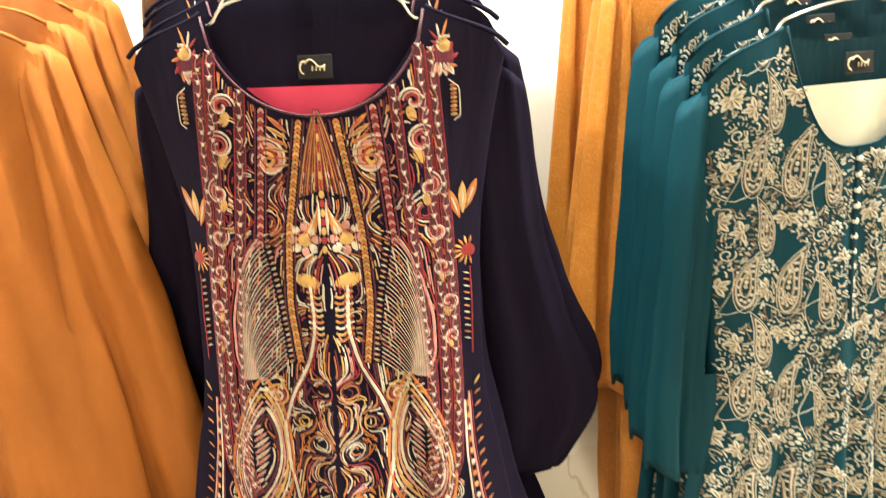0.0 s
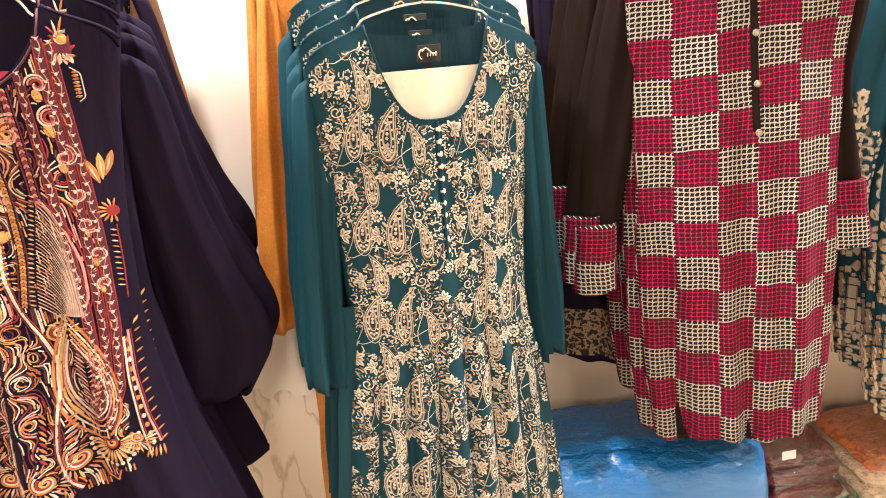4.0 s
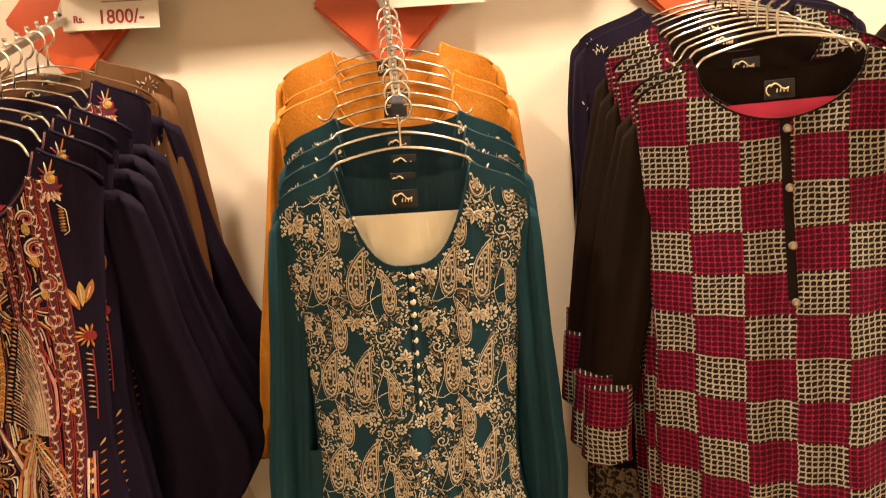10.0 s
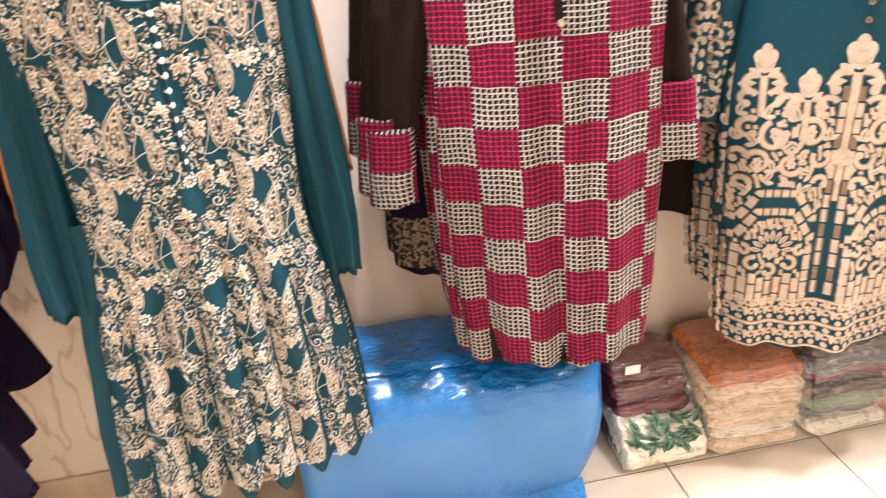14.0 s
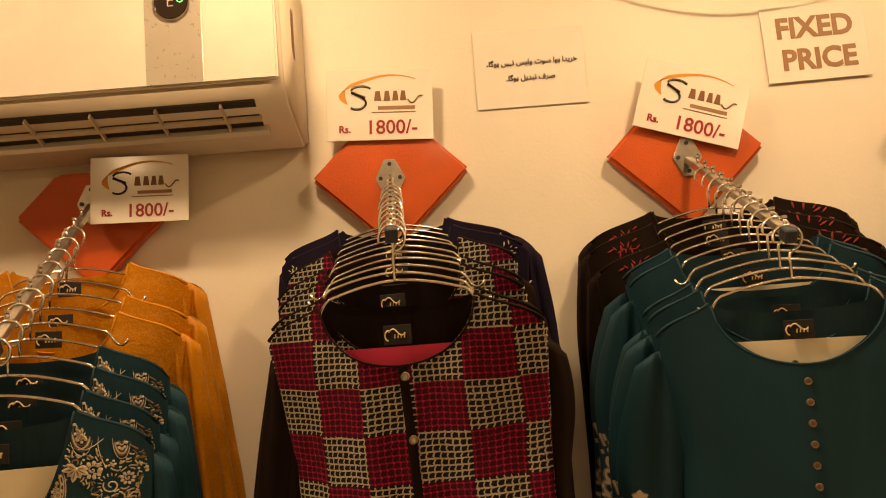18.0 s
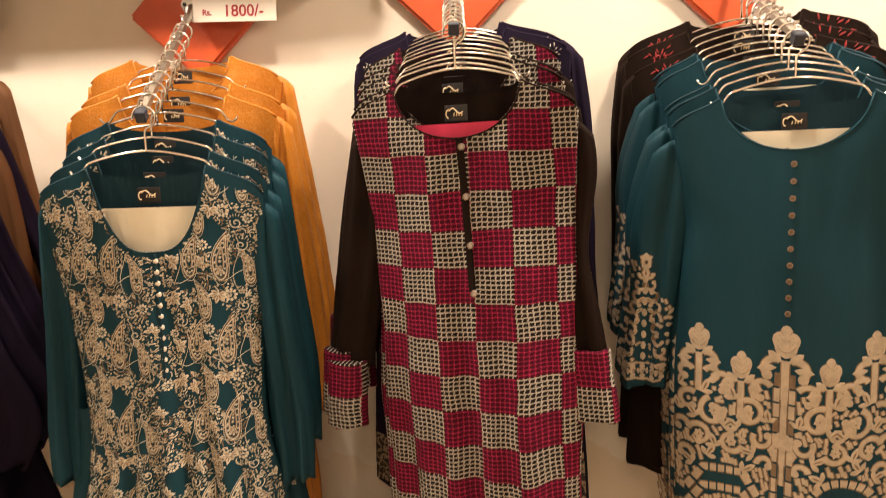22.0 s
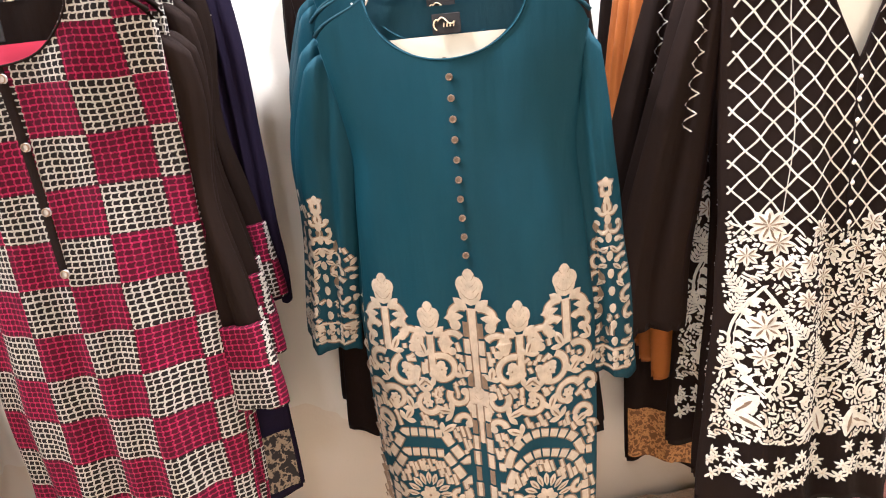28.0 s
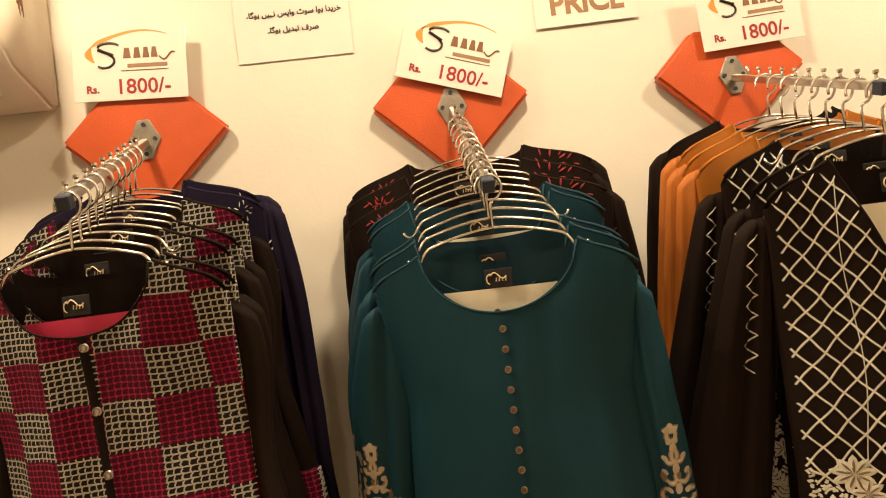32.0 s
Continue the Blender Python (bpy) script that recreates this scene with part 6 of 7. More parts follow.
hanger_used = False
# rail plate (x, z) on the wall, rail tip (x, y, z), garments from the wall outwards, their turn and sideways sag
RACKS = [
    ((-0.56, 1.85), (-0.48, 1.22, 1.69), ["mustard"] * 4, 1.5, 0.0),
    ((0.03, 1.86), (0.146, 1.187, 1.636), ["brown", "brown", "navy", None, "navy", "navy", "navy", "navy"], -1.0, 4.2),
    ((0.785, 1.845), (0.864, 1.267, 1.552), ["orange", None, "orange", "orange", None, "paisley", "paisley", "paisley", "paisley"], 10.0, 1.0),
    ((1.44, 1.85), (1.467, 1.279, 1.681), ["navy_sprig", "navy_sprig", None, "check", None, "check", "check", None, "check", "check"], -12.0, -0.4),
    ((2.09, 1.845), (2.090, 1.328, 1.637), ["black_red", "black_red", None, "black_red", "damask", "damask", None, "damask", "damask", "damask"], -16.0, 0.3),
    ((2.72, 1.845), (2.706, 1.26, 1.705), ["black_gold", "rust", "rust", "rust", "lattice", None, "lattice", "lattice"], -2.0, 0.0),
    ((3.35, 1.85), (3.34, 1.26, 1.66), ["black_red", "black_red", "damask", "damask", "damask"], 0.0, 0.0),
]
rng = random.Random(17)
for (px, pz), (tx, ty, tz), items, lean, sag in RACKS:
    back = Vector((px, WALL - 0.040, pz))
    tip = Vector((tx, ty, tz))
    # padded orange wall board
    cz = 1.86 if px > 0.9 or px < 0.5 else 1.825
    pad = [(px - 0.174, cz), (px - 0.080, cz + 0.092), (px + 0.080, cz + 0.092), (px + 0.174, cz), (px + 0.006, cz - 0.162), (px - 0.006, cz - 0.162)]
    tagged(part("wall_board", prism(pad[::-1], WALL - 0.032, WALL - 0.001, 0.007), M["pad"], smooth=False), "orange vinyl-covered diamond wall board behind a hanging rail", "wall board", "orange diamond boards")
    arm = tagged(new("hanging_rail"), "sloping chrome waterfall rail with upright pegs, screwed to the board", "clothes rail", "waterfall rails")
    plate = prism([(px - 0.033, pz), (px - 0.012, pz + 0.042), (px + 0.012, pz + 0.042), (px + 0.033, pz), (px + 0.012, pz - 0.042), (px - 0.012, pz - 0.042)][::-1], WALL - 0.037, WALL - 0.0325, 0.0015)
    pl = part("plate", plate, M["steel_dull"], arm)
    for sx, sz in ((0, 0.031), (0, -0.031), (0.021, 0), (-0.021, 0)):
        part("screw", disc_solid(px + sx, WALL - 0.038, pz + sz, 0.0045, 0.003, 12), M["endcap"], pl)
    d = tip - back
    ln = d.length
    turn = Matrix.Translation(back) @ d.to_track_quat("-Y", "Z").to_matrix().to_4x4()
    bm = box(-0.0075, 0.0075, -ln, 0.0, -0.014, 0.0, 0.0015, 1)
    bmesh.ops.transform(bm, matrix=turn, verts=bm.verts[:])
    part("bar", bm, M["steel_dull"], arm)
    bm = box(-0.010, 0.010, -ln - 0.012, -ln + 0.012, -0.020, 0.0025, 0.002, 1)
    bmesh.ops.transform(bm, matrix=turn, verts=bm.verts[:])
    part("end_cap", bm, M["endcap"], arm, "dark end cap")
    pegs = 10
    for i in range(pegs):
        p = back + d * (0.13 + 0.84 * i / (pegs - 1))
        pg = part("peg", tube([p + Vector((0, 0, -0.001)), p + Vector((0, 0, 0.014))], 0.0028, 8), M["chrome"], arm, smooth=True)
        part("knob", disc_solid(p.x, p.y, p.z + 0.0155, 0.0048, 0.0045, 10, "z"), M["chrome"], pg)
    n = len(items)
    for i, kind in enumerate(items):
        f = 0.975 - 0.71 * (n - 1 - i) / max(1, n - 1) * (n / 8.0) ** 0.3
        p = back + d * f + Vector((0, 0, 0.003))
        rise = 0.045 * (1 - f)
        front = i == n - 1
        yaw = lean if front else lean + rng.uniform(-4, 4)
        tilt = sag * (1.0 if front else 0.5) + (0.0 if front else rng.uniform(-1.2, 1.2))
        hm = Matrix.Translation(p) @ pose(0, 0, -0.084, 0, tilt, yaw)
        if hanger_used:
            copy_thing(HANGER, hm)
        else:
            HANGER.matrix_basis = hm
            hanger_used = True
        if kind:
            dx = 0.0 if front else rng.uniform(-0.008, 0.008)
            hang(kind, Matrix.Translation(p) @ pose(dx, 0, -0.116 + rise + (0 if front else rng.uniform(-0.006, 0.004)), 0, tilt, yaw))

URDU1 = "\u060c\ufe8e\ufb94\ufeee\ufba8 \ufb9f\ufbff\ufba9\ufee7 \ufeb2\ufb58\ufe8d\ufeed \ufb66\ufeee\ufeb3 \ufe8d\ufeee\ufba8 \ufe8d\ufeaa\ufbfe\ufeae\ufea7"
URDU2 = "\u06d4\ufe8e\ufb94\ufeee\ufba8 \ufede\ufbfe\ufeaa\ufe92\ufe97 \ufed1\ufeae\ufebb"

# ---------------------------------------------------------------- signs on the wall
def price_sign(x, z, tilt, y=WALL - 0.040, size=1.0):
    s = tagged(new("price_sign"), "laminated white price card lettered Rs. 1800 taped above a rail", "price sign", "price cards")
    s.matrix_basis = pose(x, y, z, 0, tilt, 0) @ Matrix.Diagonal((size, 1, size, 1))
    part("sheet", box(-0.117, 0.117, 0, 0.0018, -0.080, 0.080, 0.0006, 1), M["paper"], s)
    # orange swash: a heavy curl that sweeps over the marks
    e = bmesh.new()
    prev = None
    for i in range(34):
        f = i / 33
        ang = 3.9 - 3.0 * f
        px = -0.030 + 0.056 * math.cos(ang) + 0.075 * f * f
        pz2 = 0.026 + 0.036 * math.sin(ang) + 0.004 * math.sin(f * 9)
        w = 0.0015 + 0.021 * max(0.0, math.sin(3.1415 * f ** 0.7)) ** 1.5 * (1 - 0.55 * f)
        cur = (e.verts.new((px - w * 0.45, -0.0006, pz2 - w * 0.4)), e.verts.new((px + w * 0.45, -0.0006, pz2 + w * 0.5)))
        if prev:
            e.faces.new((prev[0], cur[0], cur[1], prev[1]))
        prev = cur
    part("swoosh", e, M["ink_orange"], s, "orange swoosh mark")
    bm = bmesh.new()
    tube([(-0.040 + 0.022 * math.cos(k), -0.0006, 0.032 + 0.010 * math.sin(k)) for k in [0.4 + 0.30 * i for i in range(10)]], 0.0026, 5, bm)
    tube([(-0.062 + 0.006 * i, -0.0006, 0.028 - 0.0026 * i) for i in range(6)], 0.0034, 5, bm)
    tube([(-0.050 + 0.020 * math.cos(k), -0.0006, 0.004 + 0.014 * math.sin(k)) for k in [1.0 - 0.30 * i for i in range(12)]], 0.0026, 5, bm)
    part("scroll_mark", bm, M["ink_black"], s, "black scrolled mark")
    for q, (x, w) in enumerate(((-0.012, 0.016), (0.009, 0.015), (0.028, 0.014), (0.045, 0.014))):
        part("name_stroke", prism([(x, 0.008), (x + w, 0.008), (x + w - 0.003, 0.030), (x + 0.003, 0.030)][::-1], -0.0006, 0.0), M["ink_brown"], s)
    bm = bmesh.new()
    tube([(0.062 + 0.0036 * i, -0.0006, 0.010 - 0.008 * math.sin(i * 0.6)) for i in range(10)], 0.0016, 5, bm)
    part("tail_stroke", bm, M["ink_brown"], s)
    part("name_bar", box(-0.004, 0.078, -0.0006, 0, -0.012, -0.004), M["ink_tan"], s)
    part("rule", box(-0.018, 0.080, -0.0006, 0, -0.019, -0.017), M["ink_brown"], s)
    lettering("currency_text", "Rs.", 0.022, M["ink_maroon"], s, pose(-0.077, -0.0006, -0.062), bold=0.0006)
    lettering("price_text", "1800/-", 0.044, M["ink_maroon"], s, pose(0.026, -0.0006, -0.066), bold=0.0005)
    return s


price_sign(0.154, 1.888, 3, WALL - 0.07)
price_sign(0.905, 1.862, 2, WALL - 0.07, 0.90)
price_sign(1.428, 2.015, 3)
price_sign(2.111, 1.963, 18, WALL - 0.045)
price_sign(2.770, 1.985, -3, WALL - 0.045)

fx = tagged(new("fixed_price_sign"), "laminated white sheet lettered FIXED PRICE in brown", "sign")
fx.matrix_basis = pose(2.418, WALL - 0.006, 2.092, 0, -1, 0)
part("sheet", box(-0.117, 0.117, 0, 0.0018, -0.088, 0.088, 0.0006, 1), M["paper"], fx)
lettering("fixed_text", "FIXED", 0.066, M["ink_tan"], fx, pose(0.0, -0.0006, 0.014), bold=0.0022)
lettering("price_text", "PRICE", 0.066, M["ink_tan"], fx, pose(0.003, -0.0006, -0.060), bold=0.0022)

ur = tagged(new("notice_sign"), "small laminated Urdu notice about exchange of sold goods", "sign")
ur.matrix_basis = pose(1.770, WALL - 0.0035, 2.085, 0, 0, 0)
part("sheet", box(-0.125, 0.125, 0, 0.0018, -0.090, 0.090, 0.0006, 1), M["paper"], ur)
lettering("notice_line", URDU1, 0.0165, M["ink_black"], ur, pose(0.005, -0.0006, 0.008), bold=0.0005)
lettering("notice_line", URDU2, 0.0165, M["ink_black"], ur, pose(0.0, -0.0006, -0.028), bold=0.0005)

# ---------------------------------------------------------------- air conditioner
ac = tagged(new("air_conditioner"), "white wall-mounted split air conditioner with open louvre and round display", "air conditioner")
AX0, AX1 = -0.06, 1.262
YF = WALL - 0.205
side = [(WALL - 0.001, 1.942), (WALL - 0.035, 1.935), (YF + 0.035, 1.985), (YF + 0.002, 2.022), (YF, 2.06), (YF - 0.006, 2.20), (YF + 0.004, 2.262), (YF + 0.04, 2.285), (WALL - 0.001, 2.29)]
bm = bmesh.new()
a = [bm.verts.new((AX0, y, z)) for y, z in side]
b = [bm.verts.new((AX1, y, z)) for y, z in side]
for i in range(len(side)):
    j = (i + 1) % len(side)
    bm.faces.new((a[i], a[j], b[j], b[i]))
bm.faces.new(a[::-1])
bm.faces.new(b)
bmesh.ops.recalc_face_normals(bm, faces=bm.faces[:])
bmesh.ops.bevel(bm, geom=[e for e in bm.edges if len(e.link_faces) == 2 and e.calc_face_angle() > 0.9], offset=0.008, segments=3, affect="EDGES")
part("housing", bm, M["ac_under"], ac, "cream plastic housing", True)
bm = prism([(AX0 + 0.004, 2.026), (AX0 + 0.004, 2.262), (AX1 - 0.012, 2.262), (AX1 - 0.012, 2.026)], YF - 0.017, YF - 0.004, 0.004)
part("front_cover", bm, M["ac_white"], ac, "glossy white front cover")
part("silver_strip", box(0.995, 1.107, YF - 0.0195, YF - 0.0165, 2.028, 2.260, 0.001, 1), M["ac_grey"], ac, "pale grey strip")
dd = part("display", disc_solid(1.050, YF - 0.0205, 2.192, 0.034, 0.006, 32, "y", 0.002), M["display"], ac, "round dark glass display")
part("bezel", tube([(1.050 + 0.035 * math.cos(k * 0.2094), YF - 0.0225, 2.192 + 0.035 * math.sin(k * 0.2094)) for k in range(31)], 0.0018, 6), M["chrome"], dd)
part("power_light", tube([(1.068 + 0.0055 * math.cos(k * 0.524), YF - 0.0242, 2.196 + 0.0055 * math.sin(k * 0.524)) for k in range(13)], 0.001, 5), M["green_led"], dd)
bm = bmesh.new()
for p, q in (((1.044, 2.206), (1.044, 2.184)), ((1.044, 2.206), (1.055, 2.206)), ((1.044, 2.195), (1.055, 2.195)), ((1.044, 2.184), (1.055, 2.184))):
    tube([(p[0], YF - 0.0242, p[1]), (q[0], YF - 0.0242, q[1])], 0.0008, 5, bm)
part("digit", bm, M["dim_led"], dd)
# louvre mouth in the sloping underside: a dark slab paints the recess's shade
ang = math.degrees(math.atan2(1.985 - 1.935, (WALL - 0.035) - (YF + 0.035)))


def under(x0, x1, s0, s1, h0, h1):
    """A slab on the slanted underside: s along the slope from its front edge, h below it."""
    p0, p1 = Vector((0, YF + 0.010, 2.005)), Vector((0, WALL - 0.05, 1.937))
    d = (p1 - p0).normalized()
    nrm = Vector((0, d.z, -d.y))
    bm = box(x0, x1, 0, 1, 0, 1)
    for v in bm.verts:
        s, h = (s0 if v.co.y < 0.5 else s1), (h0 if v.co.z < 0.5 else h1)
        q = p0 + d * s + nrm * h
        v.co = Vector((v.co.x, q.y, q.z))
    bmesh.ops.recalc_face_normals(bm, faces=bm.faces[:])
    return bm


part("louvre_mouth", under(AX0 + 0.07, AX1 - 0.07, 0.010, 0.085, 0.001, 0.006), M["ac_dark"], ac, "dark slab for the shade inside the louvre opening")
part("louvre_blade", under(AX0 + 0.066, AX1 - 0.066, 0.052, 0.062, 0.007, 0.015), M["ac_under"], ac)
part("louvre_flap", under(AX0 + 0.06, AX1 - 0.06, 0.086, 0.100, 0.002, 0.018), M["ac_white"], ac, "pale louvre flap")
for i in range(9):
    x = AX0 + 0.14 + i * (AX1 - AX0 - 0.28) / 8
    part("louvre_fin", under(x, x + 0.004, 0.012, 0.084, 0.004, 0.016), M["ac_under"], ac)
for i in range(6):
    part("side_print", box(AX1 - 0.0005, AX1 + 0.001, WALL - 0.135 + 0.004 * i, WALL - 0.133 + 0.004 * i, 2.12 - 0.01 * (i % 3), 2.20 + 0.008 * (i % 2)), M["ink_brown"], ac)

# slack cable along the wall top
cab = [(1.86 + 0.82 * i / 40, WALL - 0.05, 2.203 + 0.36 * (i / 20 - 1.02) ** 2 * 0.36) for i in range(41)]
cab = [(1.80, WALL - 0.02, 2.45)] + [(1.83, WALL - 0.035, 2.385)] + cab + [(2.74, WALL - 0.03, 2.42), (2.78, WALL - 0.01, 2.5)]
tagged(part("cable", tube(cab, 0.0028, 7), M["cable"], smooth=True), "thin cream cable sagging in front of the wall", "cable")

# ---------------------------------------------------------------- things on the floor
bag_mesh = bmesh.new()
bmesh.ops.create_cube(bag_mesh, size=1)
bmesh.ops.subdivide_edges(bag_mesh, edges=bag_mesh.edges[:], cuts=60, use_grid_fill=True)
for v in bag_mesh.verts:
    c = v.co * 2
    r = 1 / max(1.0, (abs(c.x) ** 14 + abs(c.y) ** 12 + abs(c.z) ** 14) ** (1 / 12))
    c = c * r
    top = 0.452 - 0.028 * (c.x + 1) - 0.060 * max(0, -c.y) ** 2
    zz = (c.z + 1) / 2
    # the filled sack widens upwards on one side
    x = 1.292 + c.x * (0.398 - 0.080 * (1 - zz) ** 3 * (c.x > 0) * c.x + 0.012 * math.sin(3.14 * zz)) + (0.058 * c.y - 0.015) * max(0.0, c.x)
    y = 1.590 + c.y * 0.155
    z = zz * top
    q = Vector((x * 4, y * 4, z * 4))
    k = 0.012 * noise.noise(q)
    crown = max(0.0, zz - 0.72) / 0.28
    sole = max(0.0, 0.16 - zz) / 0.16
    k -= (0.010 * crown + 0.010 * sole) * abs(noise.noise(Vector((x * 9, y * 20, z * 16)))) + 0.007 * crown * abs(noise.noise(q * 5)) + 0.004 * crown * abs(noise.noise(q * 10))
    v.co = Vector((x + c.x * k, min(WALL - 0.014, y + c.y * k), max(0.0, z + (k * 0.8 if zz > 0.02 else 0.0))))
sack = tagged(new("plastic_bag"), "large stuffed glossy blue polythene bag standing on the floor", "bag")
part("sack", bag_mesh, M["bag"], sack, smooth=True)
# welded seam that stands out along the foot, and the twisted end tucked on top
vs, fs = [], []
for i in range(61):
    x = 0.925 + 0.65 * i / 60
    w = 0.010 * noise.noise(Vector((x * 14, 2.0, 0))) + 0.005 * noise.noise(Vector((x * 45, 2.0, 0)))
    for k, (y, z) in enumerate(((1.446, 0.050), (1.430, 0.030), (1.418 + w, 0.014), (1.412 + w, 0.004))):
        vs.append((x, y, z + 0.5 * abs(w) * (k == 2)))
for i in range(60):
    for k in range(3):
        q = i * 4 + k
        fs.append((q, q + 4, q + 5, q + 1))
sheet("foot_seam", vs, fs, M["bag"], sack)
vs, fs = [], []
for i in range(41):
    x = 1.00 + 0.46 * i / 40
    for k in range(5):
        f = k / 4
        lift = 0.020 * math.sin(3.1416 * f) * (0.5 + abs(noise.noise(Vector((x * 11, f * 2, 4.0)))))
        vs.append((x, 1.50 + 0.07 * f + 0.02 * noise.noise(Vector((x * 7, 3.0, 0))), 0.437 - 0.070 * (x - 0.9) + lift))
for i in range(40):
    for k in range(4):
        q = i * 5 + k
        fs.append((q, q + 5, q + 6, q + 1))
sheet("top_fold", vs, fs, M["bag"], sack)


def packet(x0, x1, y0, y1, z, h, mat, seed, label, group, sag=0.0, arch=0.0):
    """One folded garment in its clear sleeve: a limp slab of plies whose front edge hangs over the ones below."""
    def droop(x, y):
        f = max(0.0, min(1.0, (y1 - y) / (y1 - y0)))
        return -sag * f ** 2.5 * (1.0 + 0.5 * noise.noise(Vector((x * 6, seed, 0)))) - arch * f * abs((2 * x - x0 - x1) / (x1 - x0)) ** 2.6 + 0.007 * noise.noise(Vector((x * 9, y * 9, seed)))

    bm = bmesh.new()
    bmesh.ops.create_cube(bm, size=1)
    bmesh.ops.subdivide_edges(bm, edges=bm.edges[:], cuts=17, use_grid_fill=True)
    for v in bm.verts:
        c = v.co * 2
        r = 1 / max(1.0, (abs(c.x) ** 10 + abs(c.y) ** 10 + abs(c.z) ** 2.4) ** (1 / 6))
        c = Vector((c.x * r, c.y * r, c.z))
        edge = (1 - 0.7 * abs(c.y) ** 6) * (1 - 0.45 * abs(c.x) ** 6)
        x = (x0 + x1) / 2 + c.x * (x1 - x0) / 2
        y = (y0 + y1) / 2 + c.y * (y1 - y0) / 2
        w = 0.005 * noise.noise(Vector((x * 24, y * 24, seed))) + 0.003 * noise.noise(Vector((x * 55, y * 55, seed)))
        ply = 0.0055 * math.sin(c.z * 8 + seed + 2 * noise.noise(Vector((x * 7, seed, 0)))) * abs(c.y) ** 4
        zz = z + h / 2 + c.z * h / 2 * edge + droop(x, y) + (w if z > 0.004 else max(0, w) * (c.z > 0))
        v.co = Vector((x + 0.007 * noise.noise(Vector((z * 30, seed, y * 8))), y + c.y * ply + 0.014 * noise.noise(Vector((x * 11, z * 40, seed))), max(0.001, zz)))
    th = tagged(new("folded_garment"), label, "folded clothes", group)
    part("cloth", bm, mat, th, smooth=True)
    vs, fs = [], []
    for i in range(19):
        x = x0 + 0.006 + (x1 - x0 - 0.012) * i / 18
        for j, (y, zz) in enumerate(((y0 - 0.004, z + h * 0.15), (y0 - 0.002, z + h * 0.5), (y0 + 0.002, z + h * 0.85), (y0 + 0.016, z + h * 1.0), (y0 + 0.05, z + h * 1.03), ((y0 + y1) / 2, z + h * 1.04), (y1 - 0.03, z + h * 1.03))):
            n1 = noise.noise(Vector((x * 24, y * 20, seed + 2)))
            vs.append((x, y - 0.008 - 0.006 * n1 * (j < 4), max(0.004, zz + 0.008 + 0.005 * n1 + droop(x, y))))
    for i in range(18):
        for j in range(6):
            q = i * 7 + j
            fs.append((q, q + 7, q + 8, q + 1))
    sheet("cellophane", vs, fs, M["film"], th, "crinkled clear cellophane")
    return th


PRINTS = {
    "cream": packed("packed_cream", (0.58, 0.46, 0.30), (0.50, 0.36, 0.20)),
    "orange": packed("packed_orange", (0.42, 0.13, 0.022), (0.34, 0.085, 0.016)),
    "dark": packed("packed_dark", (0.06, 0.045, 0.04), (0.24, 0.19, 0.15)),
    "maroon": packed("packed_maroon", (0.10, 0.008, 0.010), (0.16, 0.014, 0.018)),
    "pink": packed("packed_pink", (0.56, 0.26, 0.23), (0.62, 0.34, 0.28)),
    "green": packed("packed_green", (0.02, 0.30, 0.16), (0.05, 0.42, 0.25)),
    "tan": packed("packed_tan", (0.34, 0.22, 0.14), (0.29, 0.18, 0.11)),
    "white": packed("packed_white", (0.64, 0.57, 0.46), (0.52, 0.44, 0.33)),
    "yellow": packed("packed_yellow", (0.60, 0.45, 0.20), (0.40, 0.26, 0.10)),
    "leaf": packed("packed_sage", (0.16, 0.22, 0.13), (0.30, 0.33, 0.22)),
    "slate": packed("packed_slate", (0.10, 0.10, 0.11), (0.32, 0.30, 0.28)),
}
STACKS = [
    (1.935, 2.195, 0.275, ["cream", "white", "cream", "cream", "cream", "orange"]),
    (2.210, 2.455, 0.290, ["white", "slate", "leaf", "dark", "maroon", "slate", "dark"]),
    (2.468, 2.722, 0.298, ["pink", "pink", "pink", "pink", "green", "tan"]),
    (2.735, 2.985, 0.315, ["yellow", "yellow", "white", "white", "cream", "white"]),
    (3.005, 3.255, 0.315, ["orange", "slate", "dark", "white", "green", "pink"]),
    (3.275, 3.52, 0.220, ["cream", "pink", "slate", "dark"]),
]
rng = random.Random(31)
for x0, x1, tall, cols in STACKS:
    z = 0.0
    for i, c in enumerate(cols):
        h = rng.uniform(0.94, 1.10) * 1.11 * tall / len(cols)
        o = rng.uniform(-0.020, 0.012)
        packet(x0 + rng.uniform(-0.010, 0.010), x1 + rng.uniform(-0.010, 0.010), 1.478 + o, 1.742, z, h, PRINTS[c], rng.uniform(0, 50),
               "folded " + c + " garment in clear cellophane, in a stack on the floor", "stacked packets", 0.0045 * i, 0.004 * i)
        z += h * 0.90
# loose dark packets leaning between the bag and the stacks
for i, (z, h, c) in enumerate(((0.0, 0.055, "dark"), (0.05, 0.05, "white"), (0.095, 0.06, "maroon"), (0.15, 0.055, "maroon"), (0.20, 0.05, "maroon"))):
    packet(1.705, 1.925, 1.50 + 0.022 * i, 1.742, z, h, PRINTS[c], 3.0 + i, "folded " + c + " garment in clear cellophane, beside the blue bag", "stacked packets")
tag = tagged(part("paper_tag", box(1.735, 1.775, 1.560, 1.561, 0.250, 0.275), M["paper"]), "small white paper tag on a dark packet", "tag")
tag.matrix_basis = pose(0, 0, 0.0)
leafy = tagged(new("leaf_print_packet"), "folded garment with large green leaf print in cellophane", "folded clothes", "stacked packets")
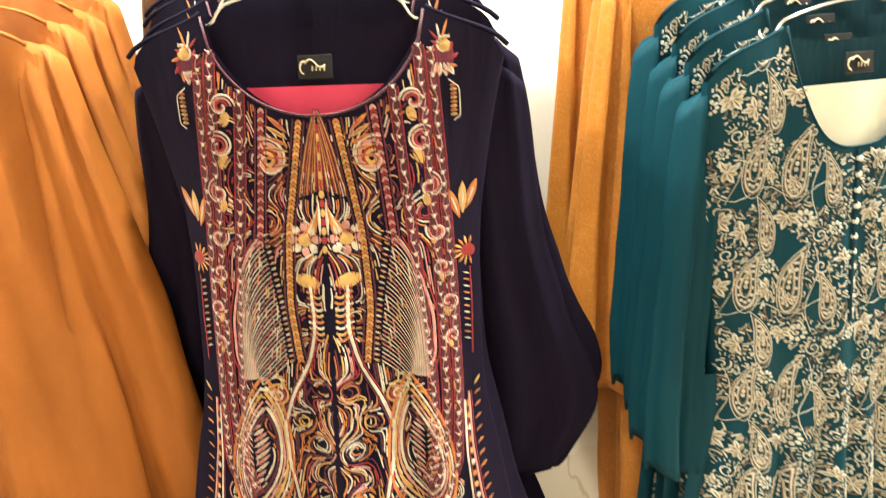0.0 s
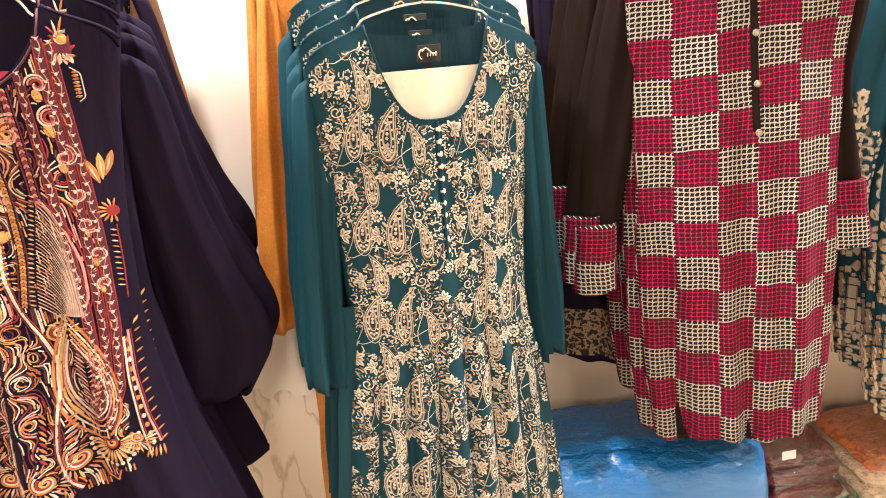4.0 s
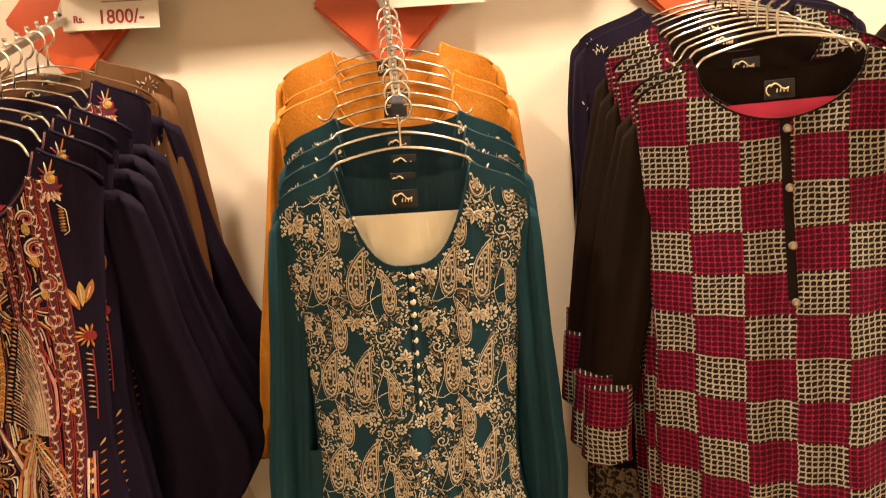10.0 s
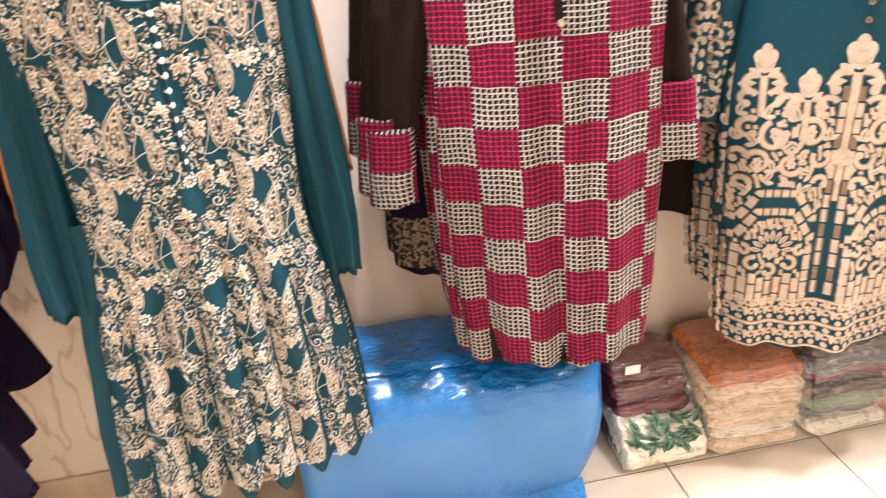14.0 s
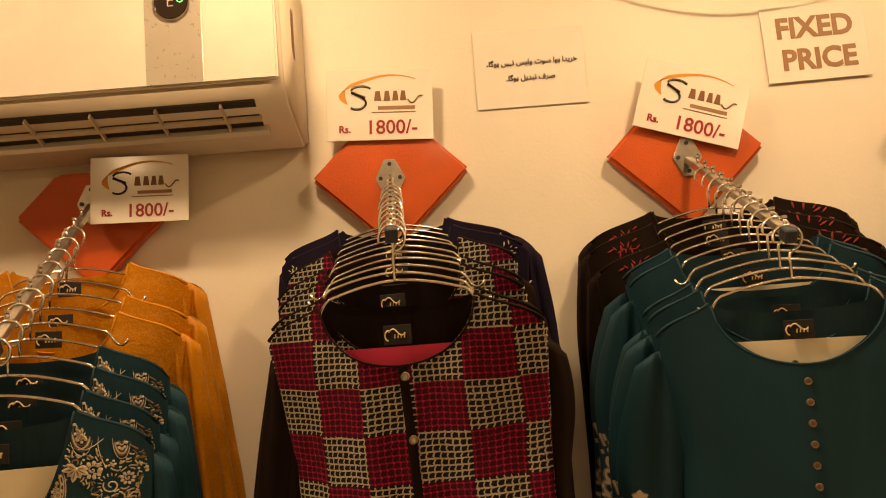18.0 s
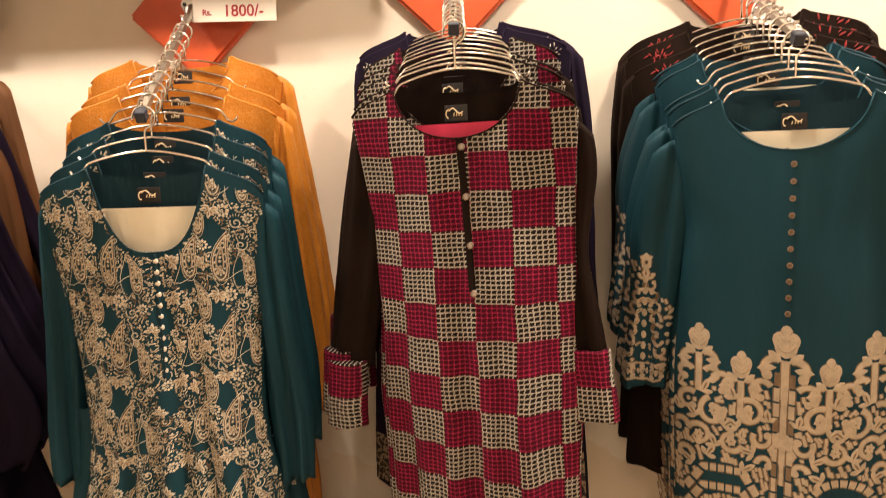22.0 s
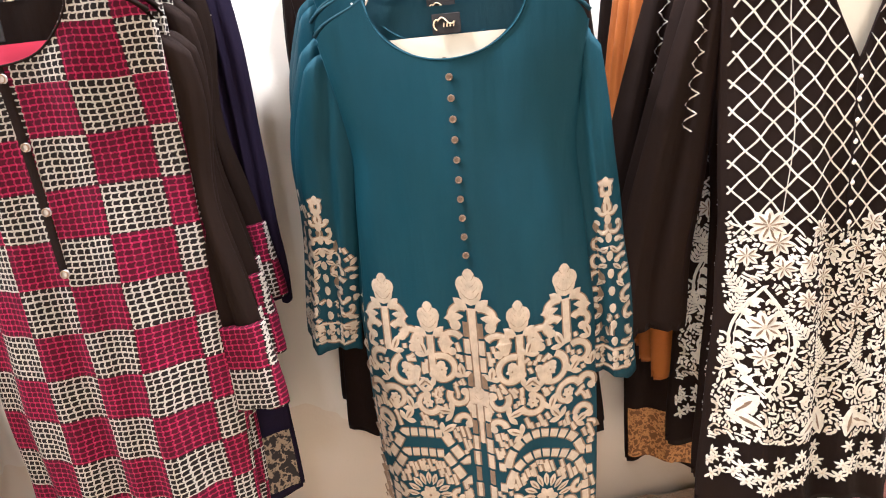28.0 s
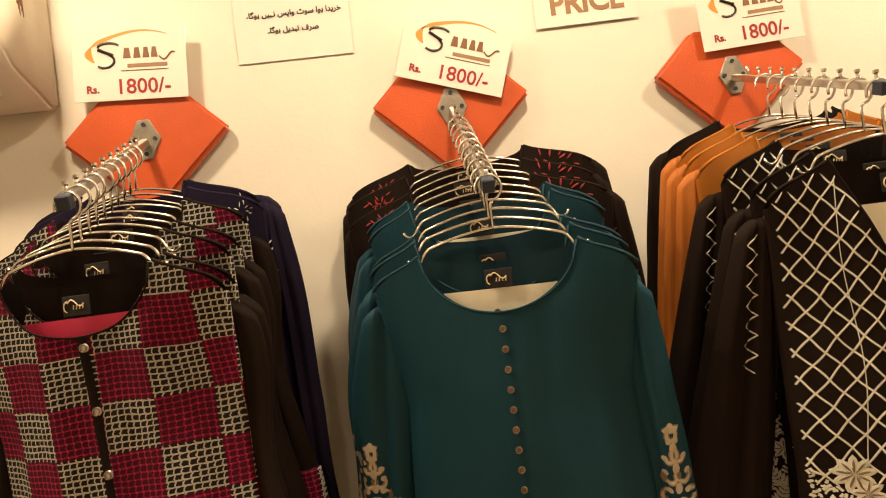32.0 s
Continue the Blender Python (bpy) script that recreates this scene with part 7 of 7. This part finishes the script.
def leaf_face(bm, x, y, z, a, ln, wd):
    ca, sa = math.cos(a), math.sin(a)
    bm.faces.new([bm.verts.new((x + ln * f * ca - wd * w * sa, y - 0.010 * (1 - abs(f)) + ln * f * sa * 0.5, z + ln * f * sa * 0.6 + wd * w * ca * 0.7)) for f, w in ((-1, 0), (-0.3, 1), (0.4, 0.9), (1, 0), (0.4, -0.9), (-0.3, -1))])


bm, bd = bmesh.new(), bmesh.new()
rl = random.Random(6)
for i in range(34):
    x, f, a = rl.uniform(1.72, 1.915), rl.random(), rl.uniform(0, 6.28)
    y, z = 1.470 + 0.055 * f, 0.080 + 0.055 * f
    leaf_face(bm, x, y - 0.004 - 0.0003 * i, z, a, 0.032, 0.011)
    leaf_face(bd, x, y - 0.0065 - 0.0003 * i, z, a, 0.026, 0.0022)
part("leaf_print", bm, M["leaf_green"], leafy, "grey-green leaf print")
part("leaf_veins", bd, M["leaf_dark"], leafy, "dark leaf veins")
bm = bmesh.new()
bmesh.ops.create_cube(bm, size=1)
bmesh.ops.subdivide_edges(bm, edges=bm.edges[:], cuts=13, use_grid_fill=True)
for v in bm.verts:
    c = v.co * 2
    w = noise.noise(Vector((c.x * 3, c.y * 3, c.z * 3 + 5)))
    ct = Vector((1.815 + c.x * 0.110, 1.530 + c.y * 0.060 + 0.03 * max(0, c.z), 0.065 + c.z * 0.062 * (1 - 0.25 * abs(c.y) ** 4) - 0.02 * max(0, -c.y) * max(0, c.z)))
    v.co = ct + Vector((0.008 * w, 0.010 * w, 0.006 * w if c.z > -0.9 else 0))
part("folded_cloth", bm, PRINTS["white"], leafy, "", True)

# pencil scribble on the low wall
for x0, z0 in ((2.33, 0.55),):
    pts = [(x0 + 0.012 * i, WALL - 0.0008, z0 + 0.014 * math.sin(i * 1.9)) for i in range(9)]
    tagged(part("pencil_scribble", tube(pts, 0.0011, 4), M["pencil"]), "faint pencil scribble on the wall", "mark", kind="structure")

# ---------------------------------------------------------------- floor of square tiles
T, GAP = 0.43, 0.004
tagged(part("floor", box(X0, X1, Y0, WALL, -0.06, -0.003), M["grout"]), "cream glazed square floor tiles with dark joints", "floor", kind="structure")
floor_ob = bpy.data.objects["floor"]
tm = box(-T / 2 + GAP / 2, T / 2 - GAP / 2, -T / 2 + GAP / 2, T / 2 - GAP / 2, -0.010, 0.0, 0.0015, 1)
tile_mesh = bpy.data.meshes.new("tile")
tm.to_mesh(tile_mesh)
tm.free()
tile_mesh.materials.append(M["tile"])
ix0, ix1 = math.floor((X0 - 1.82) / T), math.ceil((X1 - 1.82) / T)
iy0 = math.floor((Y0 - 1.475) / T)
for i in range(ix0, ix1):
    for j in range(iy0, 1):
        cx, cy = 1.82 + (i + 0.5) * T, 1.475 + (j + 0.5) * T
        if cx - T / 2 < X0 or cx + T / 2 > X1 or cy - T / 2 < Y0:
            continue
        ob = new("tile", tile_mesh)
        ob.parent = floor_ob
        if j == 0:
            ob.matrix_basis = Matrix.Translation((cx, 1.475 + (WALL - 0.012 - 1.475) / 2, 0)) @ Matrix.Diagonal((1, (WALL - 0.014 - 1.475) / T, 1, 1))
        else:
            ob.matrix_basis = Matrix.Translation((cx, cy, 0))
